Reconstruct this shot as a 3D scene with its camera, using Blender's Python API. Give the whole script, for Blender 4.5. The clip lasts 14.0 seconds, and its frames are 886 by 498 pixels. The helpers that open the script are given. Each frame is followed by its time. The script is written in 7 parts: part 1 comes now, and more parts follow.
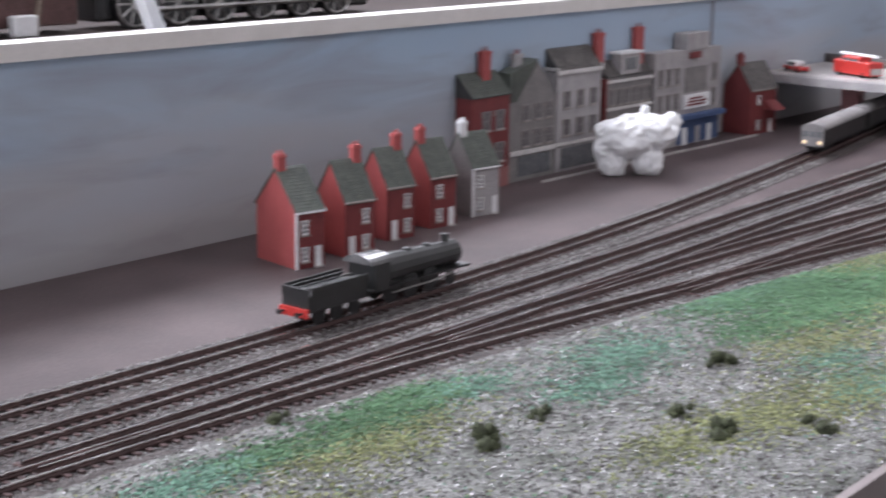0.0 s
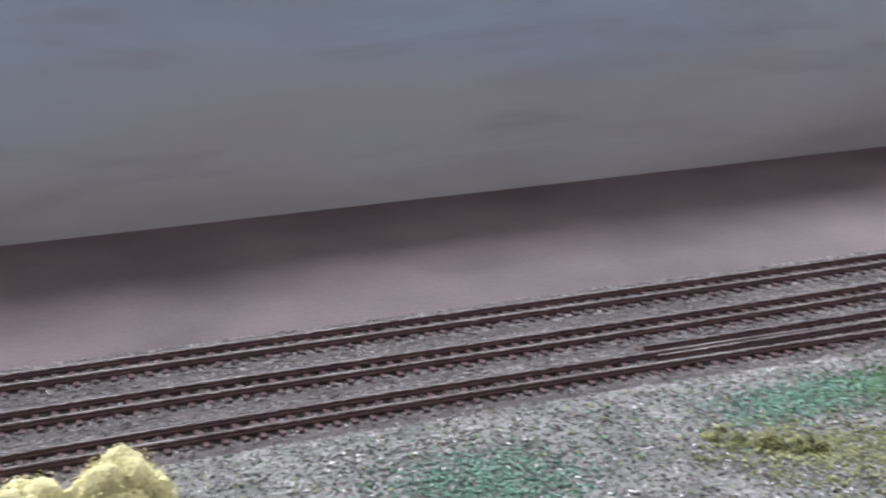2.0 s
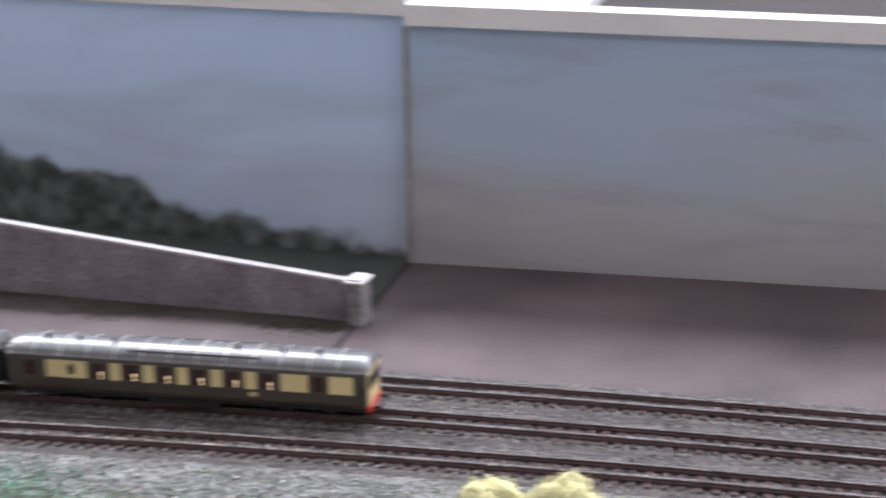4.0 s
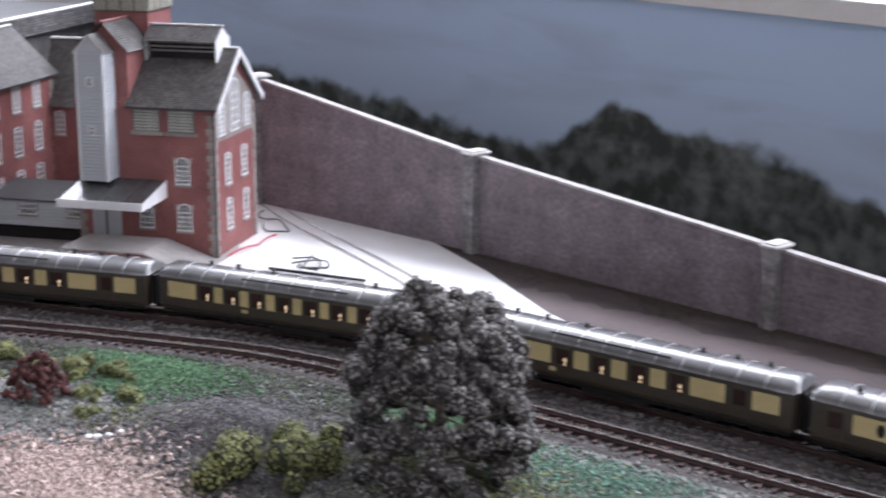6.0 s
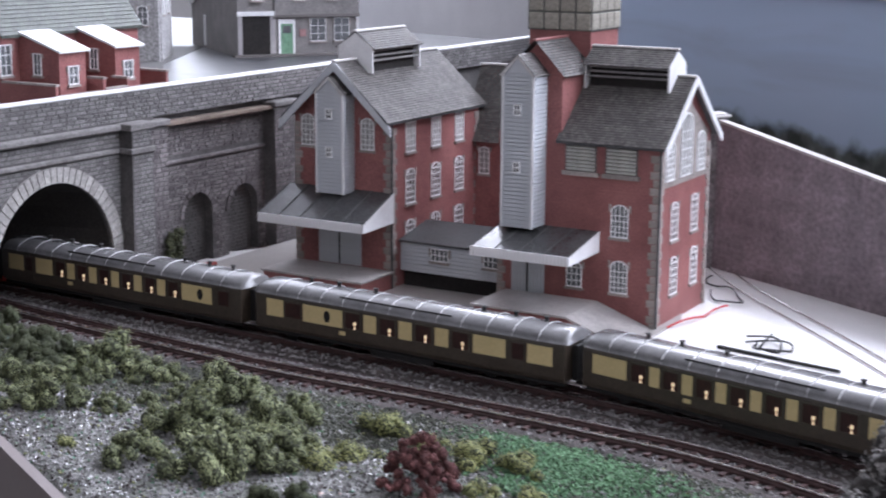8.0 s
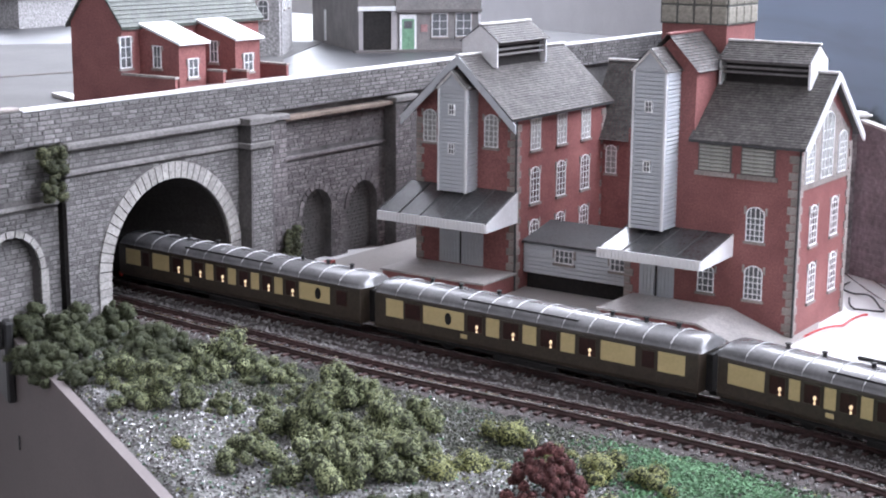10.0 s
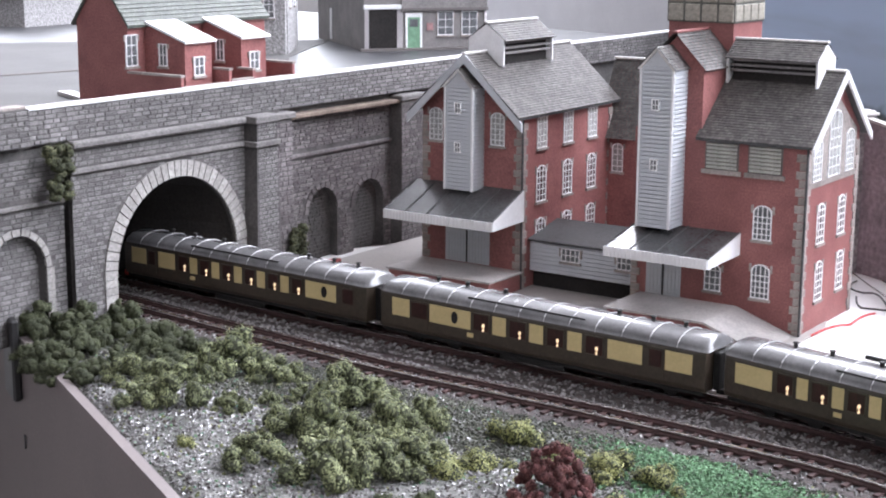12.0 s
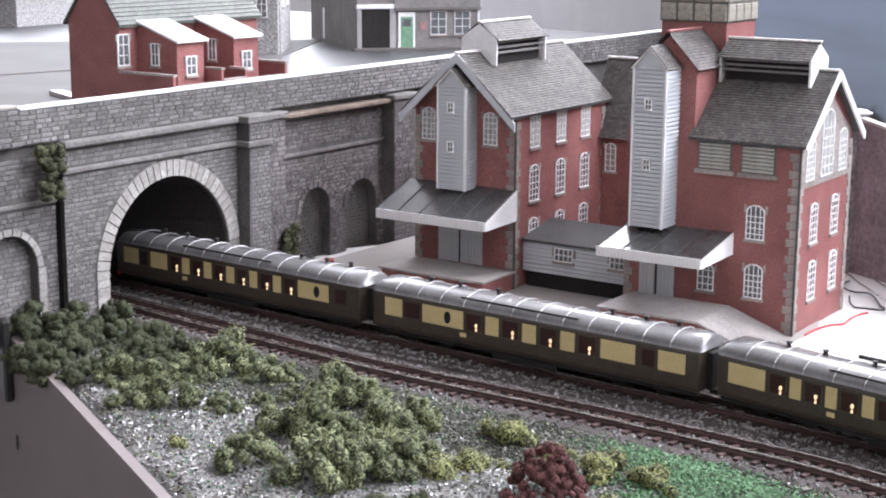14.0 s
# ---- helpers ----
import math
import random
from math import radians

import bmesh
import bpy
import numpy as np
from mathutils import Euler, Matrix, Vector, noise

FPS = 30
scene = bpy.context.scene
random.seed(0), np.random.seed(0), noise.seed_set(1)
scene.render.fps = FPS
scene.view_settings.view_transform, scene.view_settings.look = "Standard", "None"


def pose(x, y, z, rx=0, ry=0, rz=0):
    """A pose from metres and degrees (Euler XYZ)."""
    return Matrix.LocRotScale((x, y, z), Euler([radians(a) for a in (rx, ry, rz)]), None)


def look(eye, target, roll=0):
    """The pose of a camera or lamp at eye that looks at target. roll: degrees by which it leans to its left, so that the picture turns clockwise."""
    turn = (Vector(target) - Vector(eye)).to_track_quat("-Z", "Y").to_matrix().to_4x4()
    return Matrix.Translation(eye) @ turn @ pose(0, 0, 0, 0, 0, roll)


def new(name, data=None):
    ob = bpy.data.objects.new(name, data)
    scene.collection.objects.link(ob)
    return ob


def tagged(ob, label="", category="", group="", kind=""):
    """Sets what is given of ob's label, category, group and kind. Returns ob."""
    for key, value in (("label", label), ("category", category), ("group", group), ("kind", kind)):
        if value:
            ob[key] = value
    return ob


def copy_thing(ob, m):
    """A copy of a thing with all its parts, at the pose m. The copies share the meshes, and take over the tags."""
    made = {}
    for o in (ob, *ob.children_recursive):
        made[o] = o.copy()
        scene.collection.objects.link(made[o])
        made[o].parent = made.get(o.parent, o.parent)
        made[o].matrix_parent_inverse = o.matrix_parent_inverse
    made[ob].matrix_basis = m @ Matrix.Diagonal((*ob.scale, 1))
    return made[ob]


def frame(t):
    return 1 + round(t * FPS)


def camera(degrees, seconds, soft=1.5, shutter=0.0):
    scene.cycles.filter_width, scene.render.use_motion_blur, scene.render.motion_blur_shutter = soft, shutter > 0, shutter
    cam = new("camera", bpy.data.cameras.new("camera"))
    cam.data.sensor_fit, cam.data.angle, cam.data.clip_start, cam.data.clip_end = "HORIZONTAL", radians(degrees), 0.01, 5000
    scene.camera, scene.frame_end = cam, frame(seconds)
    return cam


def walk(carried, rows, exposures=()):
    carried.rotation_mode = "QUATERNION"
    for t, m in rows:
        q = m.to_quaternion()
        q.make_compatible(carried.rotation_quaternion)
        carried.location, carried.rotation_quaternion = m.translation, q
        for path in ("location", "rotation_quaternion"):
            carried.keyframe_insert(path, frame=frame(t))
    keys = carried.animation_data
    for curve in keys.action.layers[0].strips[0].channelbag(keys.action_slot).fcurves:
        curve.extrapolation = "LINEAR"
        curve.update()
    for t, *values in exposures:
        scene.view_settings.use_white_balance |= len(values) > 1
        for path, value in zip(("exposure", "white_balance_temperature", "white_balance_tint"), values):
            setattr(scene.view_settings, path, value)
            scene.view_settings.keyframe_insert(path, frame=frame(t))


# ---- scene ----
cam = camera(32.0, 14.0, soft=2.0, shutter=0.45)

# seconds, eye x, y, z, heading to the left of +y, pitch, lean
EXPOSURES = [(0, -0.08, 6500, 10), (2, -0.05, 6500, 10), (4.2, 0.12, 6500, 10), (5.5, -0.1, 6450, 10), (6.3, -0.34, 6250, 11), (7.4, -0.38, 6150, 12),
             (9, -0.05, 6200, 11), (11.5, 0.2, 6400, 10), (14, 0.25, 6600, 10)]
PATH = [
    (0, -0.0466, -0.0398, 0.1942, -49.549, -12.918, 0.581),
    (0.5, -0.0362, -0.0384, 0.1934, -43.345, -14.148, 0.478),
    (1, -0.0272, -0.0364, 0.1934, -36.864, -16.389, 0.594),
    (1.5, -0.0205, -0.0357, 0.1927, -29.807, -17.032, 0.31),
    (2, -0.0147, -0.0349, 0.1918, -22.85, -17.3, 0.28),
    (4.3, 0.1225, -0.11, 0.24, 21.44, -17.36, -0.85),
    (4.5, 0.1181, -0.104, 0.2356, 26.1832, -17.1797, -0.8),
    (5, 0.1067, -0.0889, 0.2241, 31.915, -16.1195, -0.64),
    (5.5, 0.093, -0.0771, 0.2122, 38.6971, -14.5467, -0.0842),
    (6, 0.0695, -0.0571, 0.2036, 43.6194, -14.3203, 0.3016),
    (6.5, 0.0416, -0.0365, 0.1958, 48.5345, -14.1754, 0.345),
    (7, 0.0161, -0.0149, 0.188, 53.0825, -13.3044, 0.2311),
    (7.5, -0.0129, 0.0085, 0.1767, 56.619, -12.294, 0.361),
    (8, -0.0419, 0.0243, 0.1699, 59.914, -11.947, 0.403),
    (8.5, -0.0615, 0.0333, 0.1655, 61.554, -11.859, 0.484),
    (9, -0.0628, 0.0316, 0.1654, 63.274, -11.861, 0.425),
    (11.5, -0.0649, 0.031, 0.1649, 64.473, -11.989, 0.346),
    (12, -0.0649, 0.0311, 0.1649, 64.398, -12.011, 0.355),
    (12.5, -0.0651, 0.0313, 0.1648, 64.322, -11.99, 0.335),
    (13, -0.0651, 0.0314, 0.1648, 64.26, -12.014, 0.374),
    (13.5, -0.0653, 0.0315, 0.1648, 64.204, -11.999, 0.351),
    (14, -0.0657, 0.0318, 0.1646, 64.151, -12.012, 0.368),
]


def aim(x, y, z, heading, pitch, lean):
    a, p = radians(heading), radians(pitch)
    way = Vector((-math.sin(a) * math.cos(p), math.cos(a) * math.cos(p), math.sin(p)))
    return look((x, y, z), Vector((x, y, z)) + way, lean)


walk(cam, [(t, aim(*row)) for t, *row in PATH], EXPOSURES)

# ---- light ----
world = bpy.data.worlds.new("world")
scene.world = world
world.use_nodes = True
wn = world.node_tree.nodes
sky = wn.new("ShaderNodeTexSky")
sky.sky_type, sky.sun_disc = "NISHITA", False
sky.sun_elevation, sky.sun_rotation = radians(35), radians(-50)
wn["Background"].inputs["Strength"].default_value = 0.12
world.node_tree.links.new(sky.outputs["Color"], wn["Background"].inputs["Color"])


def area_lamp(name, m, sx, sy, watts, colour):
    data = bpy.data.lights.new(name, "AREA")
    data.shape, data.size, data.size_y, data.energy, data.color = "RECTANGLE", sx, sy, watts, colour
    ob = new(name, data)
    ob.matrix_world = m
    return ob


# daylight in the openings of the two windows behind the far end of the layout
area_lamp("window_daylight", look((-0.2, 1.23, 1.03), (-0.2, 0.0, 1.03)), 4.0, 0.74, 180, (0.875, 0.895, 1.0))
area_lamp("window_daylight", look((-2.38, 0.72, 0.80), (0.0, 0.72, 0.80)), 0.82, 1.2, 22, (0.875, 0.895, 1.0))
# added fill lamp, unseen, above and before the layout, to brighten faces turned from the windows
area_lamp("ceiling_light_glow", look((1.3, -0.6, 1.44), (1.25, -0.45, 0.0)), 1.3, 0.4, 10, (0.96, 0.93, 1.0))

# ---- materials ----
MM = 0.001


def mat(name, c1, c2=None, scale=120.0, rough=0.75, metal=0.0, bump=0.0, grain=900.0, speck=0.25, spec=0.3, vary=0.0, island=False, coat=0.0):
    """Two colours mixed by cloudy noise, darkened and lightened by a fine grain, with a fine relief."""
    m = bpy.data.materials.new(name)
    m.use_nodes = True
    nt = m.node_tree
    n, link = nt.nodes, nt.links.new
    b = n["Principled BSDF"]
    c2 = c2 or tuple(v * 0.7 for v in c1)
    co = n.new("ShaderNodeTexCoord")
    big, fine, mix, hsv = n.new("ShaderNodeTexNoise"), n.new("ShaderNodeTexNoise"), n.new("ShaderNodeMix"), n.new("ShaderNodeMix")
    big.inputs["Scale"].default_value, big.inputs["Detail"].default_value, big.inputs["Roughness"].default_value = scale, 6, 0.65
    fine.inputs["Scale"].default_value, fine.inputs["Detail"].default_value = grain, 4
    for t in (big, fine):
        link(co.outputs["Object"], t.inputs["Vector"])
    ramp = n.new("ShaderNodeValToRGB")
    ramp.color_ramp.elements[0].position, ramp.color_ramp.elements[1].position = 0.35, 0.65
    ramp.color_ramp.elements[0].color, ramp.color_ramp.elements[1].color = (*c2, 1), (*c1, 1)
    link(big.outputs["Fac"], ramp.inputs["Fac"])
    mr = n.new("ShaderNodeMapRange")
    mr.inputs["From Min"].default_value, mr.inputs["From Max"].default_value = 0.3, 0.7
    mr.inputs["To Min"].default_value, mr.inputs["To Max"].default_value = 1 - speck, 1 + speck
    link(fine.outputs["Fac"], mr.inputs["Value"])
    value = mr.outputs["Result"]
    if vary:
        src = n.new("ShaderNodeNewGeometry").outputs["Random Per Island"] if island else n.new("ShaderNodeObjectInfo").outputs["Random"]
        vr, mu = n.new("ShaderNodeMapRange"), n.new("ShaderNodeMath")
        vr.inputs["To Min"].default_value, vr.inputs["To Max"].default_value = 1 - vary, 1 + vary
        link(src, vr.inputs["Value"])
        mu.operation = "MULTIPLY"
        link(value, mu.inputs[0])
        link(vr.outputs["Result"], mu.inputs[1])
        value = mu.outputs[0]
    mix.data_type, mix.blend_type = "RGBA", "MULTIPLY"
    mix.inputs[0].default_value = 1.0
    link(ramp.outputs["Color"], mix.inputs[6])
    comb = n.new("ShaderNodeCombineColor")
    for k in range(3):
        link(value, comb.inputs[k])
    link(comb.outputs["Color"], mix.inputs[7])
    link(mix.outputs[2], b.inputs["Base Color"])
    b.inputs["Roughness"].default_value, b.inputs["Metallic"].default_value = rough, metal
    b.inputs["Specular IOR Level"].default_value = spec
    b.inputs["Coat Weight"].default_value = coat
    rr = n.new("ShaderNodeMapRange")
    rr.inputs["To Min"].default_value, rr.inputs["To Max"].default_value = max(rough - 0.12, 0.02), min(rough + 0.12, 1)
    link(big.outputs["Fac"], rr.inputs["Value"])
    link(rr.outputs["Result"], b.inputs["Roughness"])
    if bump:
        bp = n.new("ShaderNodeBump")
        bp.inputs["Strength"].default_value, bp.inputs["Distance"].default_value = bump, 0.0006
        link(fine.outputs["Fac"], bp.inputs["Height"])
        link(bp.outputs["Normal"], b.inputs["Normal"])
    return m


def glow(name, colour, strength):
    m = bpy.data.materials.new(name)
    m.use_nodes = True
    b = m.node_tree.nodes["Principled BSDF"]
    b.inputs["Base Color"].default_value = (*colour, 1)
    b.inputs["Emission Color"].default_value, b.inputs["Emission Strength"].default_value = (*colour, 1), strength
    return m


M_board = mat("painted_board", (0.098, 0.074, 0.075), (0.056, 0.042, 0.043), 14, 0.55, bump=0.25, grain=500, speck=0.16, spec=0.18)
M_ballast = mat("ballast_bed", (0.075, 0.063, 0.06), (0.038, 0.031, 0.03), 60, 0.85, bump=0.9, grain=700, speck=0.5)
M_turf = mat("turf_bed", (0.17, 0.168, 0.16), (0.07, 0.075, 0.062), 45, 0.9, bump=1.0, grain=650, speck=0.5)
M_stone_bit = mat("ballast_stone", (0.27, 0.262, 0.262), (0.14, 0.136, 0.136), 25, 0.27, vary=0.35, island=True, spec=1.0)
M_ballast_bit = mat("dark_ballast_stone", (0.225, 0.213, 0.21), (0.095, 0.088, 0.086), 25, 0.4, vary=0.5, island=True, spec=0.6)
M_dark_turf = mat("dark_turf_crumb", (0.085, 0.088, 0.07), (0.045, 0.047, 0.038), 25, 0.85, vary=0.45, island=True)
M_dirt_bit = mat("brown_dirt", (0.07, 0.058, 0.045), (0.04, 0.034, 0.026), 25, 0.9, vary=0.4, island=True)
M_green_bit = mat("scatter_green", (0.10, 0.19, 0.10), (0.06, 0.115, 0.06), 14, 0.8, vary=0.5, island=True)
M_teal_bit = mat("scatter_teal", (0.14, 0.25, 0.19), (0.10, 0.18, 0.13), 14, 0.8, vary=0.5, island=True)
M_olive_bit = mat("scatter_olive", (0.22, 0.235, 0.11), (0.15, 0.16, 0.08), 14, 0.8, vary=0.5, island=True)
M_heap = mat("purple_grey_gravel", (0.125, 0.115, 0.12), (0.06, 0.055, 0.058), 25, 0.5, vary=0.4, island=True)
M_pink_bit = mat("scatter_pink", (0.50, 0.40, 0.36), (0.36, 0.27, 0.24), 14, 0.7, vary=0.4, island=True)
M_lichen = mat("foam_foliage", (0.29, 0.315, 0.17), (0.115, 0.13, 0.07), 90, 0.85, vary=0.28, island=True)
M_lichen_dark = mat("dark_foam_foliage", (0.095, 0.11, 0.058), (0.05, 0.056, 0.034), 90, 0.85, vary=0.25, island=True)
M_lichen_yellow = mat("yellow_foam_foliage", (0.30, 0.31, 0.13), (0.19, 0.20, 0.085), 90, 0.85, vary=0.22, island=True)
M_lichen_red = mat("red_foam_foliage", (0.155, 0.066, 0.062), (0.075, 0.03, 0.03), 90, 0.85, vary=0.45, island=True)
M_lichen_pale = mat("pale_lichen", (0.60, 0.57, 0.32), (0.46, 0.43, 0.22), 50, 0.85, vary=0.15, island=True)
M_tree_leaf = mat("dusted_tree_foliage", (0.28, 0.265, 0.255), (0.12, 0.113, 0.108), 130, 0.8, vary=0.6, island=True)
M_ivy = mat("ivy_foliage", (0.105, 0.11, 0.06), (0.05, 0.052, 0.03), 90, 0.85, vary=0.5, island=True)
M_bark = mat("bark", (0.20, 0.17, 0.14), (0.11, 0.09, 0.08), 300, 0.9, bump=0.6)
M_sleeper = mat("brown_sleeper", (0.065, 0.036, 0.034), (0.035, 0.021, 0.02), 200, 0.8, bump=0.4, vary=0.3)
M_rail_side = mat("rusty_rail_web", (0.075, 0.04, 0.038), (0.045, 0.025, 0.024), 90, 0.6, spec=0.4)
M_rail_top = mat("polished_rail_head", (0.66, 0.63, 0.62), (0.5, 0.46, 0.45), 60, 0.16, 1.0)
M_redbrick = mat("red_brick_card", (0.30, 0.125, 0.118), (0.20, 0.078, 0.075), 38, 0.62, bump=0.2, grain=1400, speck=0.24)
# red brick twice: lit for gables, with backlit shade put in for fronts
M_redbrick_row = mat("lit_red_brick_card", (0.40, 0.095, 0.092), (0.33, 0.07, 0.07), 60, 0.6, bump=0.2, grain=1400, speck=0.16)
M_redfront = mat("shade_darkened_red", (0.20, 0.045, 0.045), (0.15, 0.033, 0.035), 60, 0.6, bump=0.2, grain=1400, speck=0.2)
M_quoin = mat("grey_quoin_stone", (0.34, 0.30, 0.28), (0.25, 0.22, 0.205), 150, 0.75, vary=0.2)
M_slate = mat("grey_slate", (0.135, 0.125, 0.12), (0.085, 0.08, 0.077), 110, 0.55, bump=0.5, vary=0.22, island=True, spec=0.18)
M_slate_green = mat("green_grey_slate", (0.105, 0.115, 0.10), (0.07, 0.078, 0.07), 110, 0.55, bump=0.4, vary=0.12, island=True)
M_felt = mat("dark_lead_roof", (0.075, 0.075, 0.077), (0.05, 0.05, 0.051), 70, 0.5, bump=0.2)
M_canopy = mat("glossy_lead_canopy", (0.075, 0.075, 0.077), (0.05, 0.05, 0.051), 70, 0.22, bump=0.05, spec=0.45)
M_ridge = mat("pale_ridge_card", (0.62, 0.60, 0.59), (0.5, 0.48, 0.47), 90, 0.6)
M_clad = mat("grey_weatherboard", (0.53, 0.55, 0.58), (0.48, 0.50, 0.53), 30, 0.6, speck=0.06, vary=0.05, island=True)
M_white = mat("white_card", (0.78, 0.78, 0.79), (0.68, 0.68, 0.69), 60, 0.55, speck=0.06)
M_cream = mat("cream_paint", (0.68, 0.65, 0.63), (0.60, 0.575, 0.555), 30, 0.6, speck=0.05)
M_frame = mat("white_window_frame", (0.84, 0.84, 0.84), (0.76, 0.76, 0.77), 200, 0.5)
M_dull_frame = mat("dull_printed_frame", (0.30, 0.28, 0.28), (0.24, 0.22, 0.22), 200, 0.7)
M_dull_pane = mat("dull_printed_glazing", (0.16, 0.145, 0.15), (0.11, 0.10, 0.105), 150, 0.5)
M_pane_red = mat("reddish_dark_glazing", (0.12, 0.07, 0.07), (0.07, 0.04, 0.042), 150, 0.15, spec=0.6)
# panes paled to show light coming through the windows
M_pane_pale = mat("backlit_pale_glazing", (0.40, 0.40, 0.39), (0.24, 0.235, 0.23), 260, 0.3, spec=0.5)
M_louvre = mat("pale_green_grey_slat", (0.46, 0.46, 0.42), (0.38, 0.38, 0.35), 90, 0.6)
M_pane = mat("dark_glazing", (0.16, 0.165, 0.175), (0.10, 0.105, 0.11), 150, 0.12, spec=0.7)
# near-black that puts shade into gaps and openings by colour
M_black = mat("black_for_shaded_gaps", (0.028, 0.025, 0.024), (0.018, 0.016, 0.016), 80, 0.9)
M_bore = mat("sooty_tunnel_lining", (0.05, 0.046, 0.044), (0.034, 0.031, 0.03), 40, 0.9, bump=0.3)
M_dull_red = mat("faded_red_paint", (0.30, 0.062, 0.058), (0.20, 0.045, 0.042), 90, 0.6)
M_door_green = mat("green_door", (0.20, 0.36, 0.24), (0.15, 0.28, 0.18), 100, 0.5)
M_grey_wall = mat("grey_render", (0.24, 0.225, 0.22), (0.17, 0.16, 0.16), 70, 0.75, bump=0.2, speck=0.2)
M_grey_light = mat("pale_grey_render", (0.40, 0.38, 0.38), (0.30, 0.285, 0.29), 70, 0.75, bump=0.2, speck=0.15)
M_concrete = mat("pale_concrete", (0.46, 0.435, 0.42), (0.31, 0.29, 0.28), 60, 0.38, bump=0.3, speck=0.2)
M_yard = mat("white_yard_card", (0.72, 0.71, 0.71), (0.62, 0.61, 0.60), 16, 0.38, speck=0.06, spec=0.5)
M_forecourt = mat("grey_forecourt_card", (0.36, 0.335, 0.32), (0.30, 0.275, 0.26), 30, 0.45, speck=0.1, spec=0.5)
# stone darkened for the shade inside the blind arches
M_stone_shade = mat("shaded_recess_stone", (0.10, 0.095, 0.092), (0.06, 0.056, 0.055), 60, 0.9, bump=0.6)
M_stonewall = mat("coursed_stone_mortar", (0.115, 0.108, 0.106), (0.07, 0.066, 0.065), 80, 0.85, bump=0.4)
M_stone = mat("grey_stone", (0.215, 0.205, 0.203), (0.115, 0.11, 0.109), 32, 0.8, bump=0.5, vary=0.26)
M_stone_j = mat("grey_stone_rubble", (0.215, 0.205, 0.203), (0.115, 0.11, 0.109), 32, 0.8, bump=0.5, vary=0.28, island=True)
M_wing = mat("sooty_brown_stone", (0.20, 0.18, 0.182), (0.085, 0.075, 0.076), 28, 0.85, bump=0.5, vary=0.32)
M_wing_j = mat("sooty_brown_rubble", (0.20, 0.18, 0.182), (0.085, 0.075, 0.076), 28, 0.85, bump=0.5, vary=0.32, island=True)
M_moulding = mat("grey_moulding_stone", (0.20, 0.19, 0.185), (0.12, 0.113, 0.11), 60, 0.8, bump=0.4)
M_voussoir = mat("pale_arch_stone", (0.34, 0.325, 0.31), (0.26, 0.248, 0.238), 130, 0.8, vary=0.12)
M_pinkstone = mat("pink_grey_stone_print", (0.26, 0.222, 0.243), (0.155, 0.132, 0.145), 55, 0.8, bump=0.3, grain=420, speck=0.28)
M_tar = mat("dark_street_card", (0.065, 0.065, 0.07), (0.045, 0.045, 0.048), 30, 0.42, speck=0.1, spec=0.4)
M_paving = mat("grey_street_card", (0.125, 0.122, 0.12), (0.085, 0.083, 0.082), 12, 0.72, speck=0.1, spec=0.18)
M_pebble = mat("pebble_dash", (0.42, 0.41, 0.41), (0.22, 0.215, 0.215), 420, 0.85, bump=1.0, grain=700, speck=0.4)
M_notice = mat("faded_pink_notice", (0.42, 0.24, 0.24), None, 60, 0.7)
M_earth = mat("dark_brown_earth", (0.062, 0.048, 0.046), (0.035, 0.027, 0.026), 40, 0.7, bump=0.6, grain=700, speck=0.4, spec=0.2)
M_fascia = mat("grey_fascia_board", (0.15, 0.135, 0.13), (0.12, 0.108, 0.105), 20, 0.6, speck=0.08)
M_front = mat("mauve_brown_front_board", (0.20, 0.172, 0.168), (0.165, 0.14, 0.138), 12, 0.6, speck=0.06)
M_shelf = mat("dark_brown_shelf", (0.075, 0.055, 0.05), (0.045, 0.034, 0.032), 30, 0.6)
M_pier_pink = mat("pink_card", (0.62, 0.30, 0.31), (0.54, 0.25, 0.26), 60, 0.6)
M_wood = mat("worn_wood_ledge", (0.21, 0.165, 0.135), (0.13, 0.10, 0.082), 90, 0.8)
M_wire = mat("black_wire", (0.03, 0.03, 0.03), None, 100, 0.5)
M_red_wire = mat("red_wire", (0.45, 0.03, 0.03), None, 100, 0.45)
M_umber = mat("umber_coach_paint", (0.055, 0.042, 0.030), (0.042, 0.032, 0.024), 90, 0.32, spec=0.6)
M_creamcoach = mat("cream_coach_panel", (0.62, 0.50, 0.26), (0.56, 0.45, 0.23), 90, 0.4, speck=0.06)
M_roof = mat("silver_coach_roof", (0.135, 0.132, 0.134), (0.09, 0.088, 0.09), 70, 0.24, speck=0.1, spec=0.6)
# ribs lighter than the roof between them
M_rib = mat("pale_silver_rib", (0.42, 0.415, 0.42), (0.30, 0.295, 0.30), 70, 0.3, spec=0.6)
M_under = mat("black_underframe", (0.018, 0.017, 0.017), (0.012, 0.011, 0.011), 90, 0.6)
M_lampglow = glow("table_lamp_glow", (1.0, 0.74, 0.46), 0.7)
M_interior = mat("coach_interior", (0.045, 0.016, 0.014), (0.022, 0.010, 0.010), 240, 0.35)
M_steam = mat("steam_loco_black", (0.022, 0.022, 0.023), (0.014, 0.014, 0.014), 90, 0.38, spec=0.6)
M_steel = mat("bare_steel", (0.55, 0.54, 0.53), (0.38, 0.37, 0.36), 120, 0.35, 0.9)
M_red = mat("red_paint", (0.50, 0.035, 0.03), (0.42, 0.03, 0.025), 90, 0.35, spec=0.6)
M_blue = mat("blue_shopfront", (0.07, 0.11, 0.22), (0.05, 0.08, 0.17), 90, 0.5)
M_tissue = mat("white_tissue", (0.84, 0.84, 0.85), (0.80, 0.80, 0.81), 30, 0.85, speck=0.03)
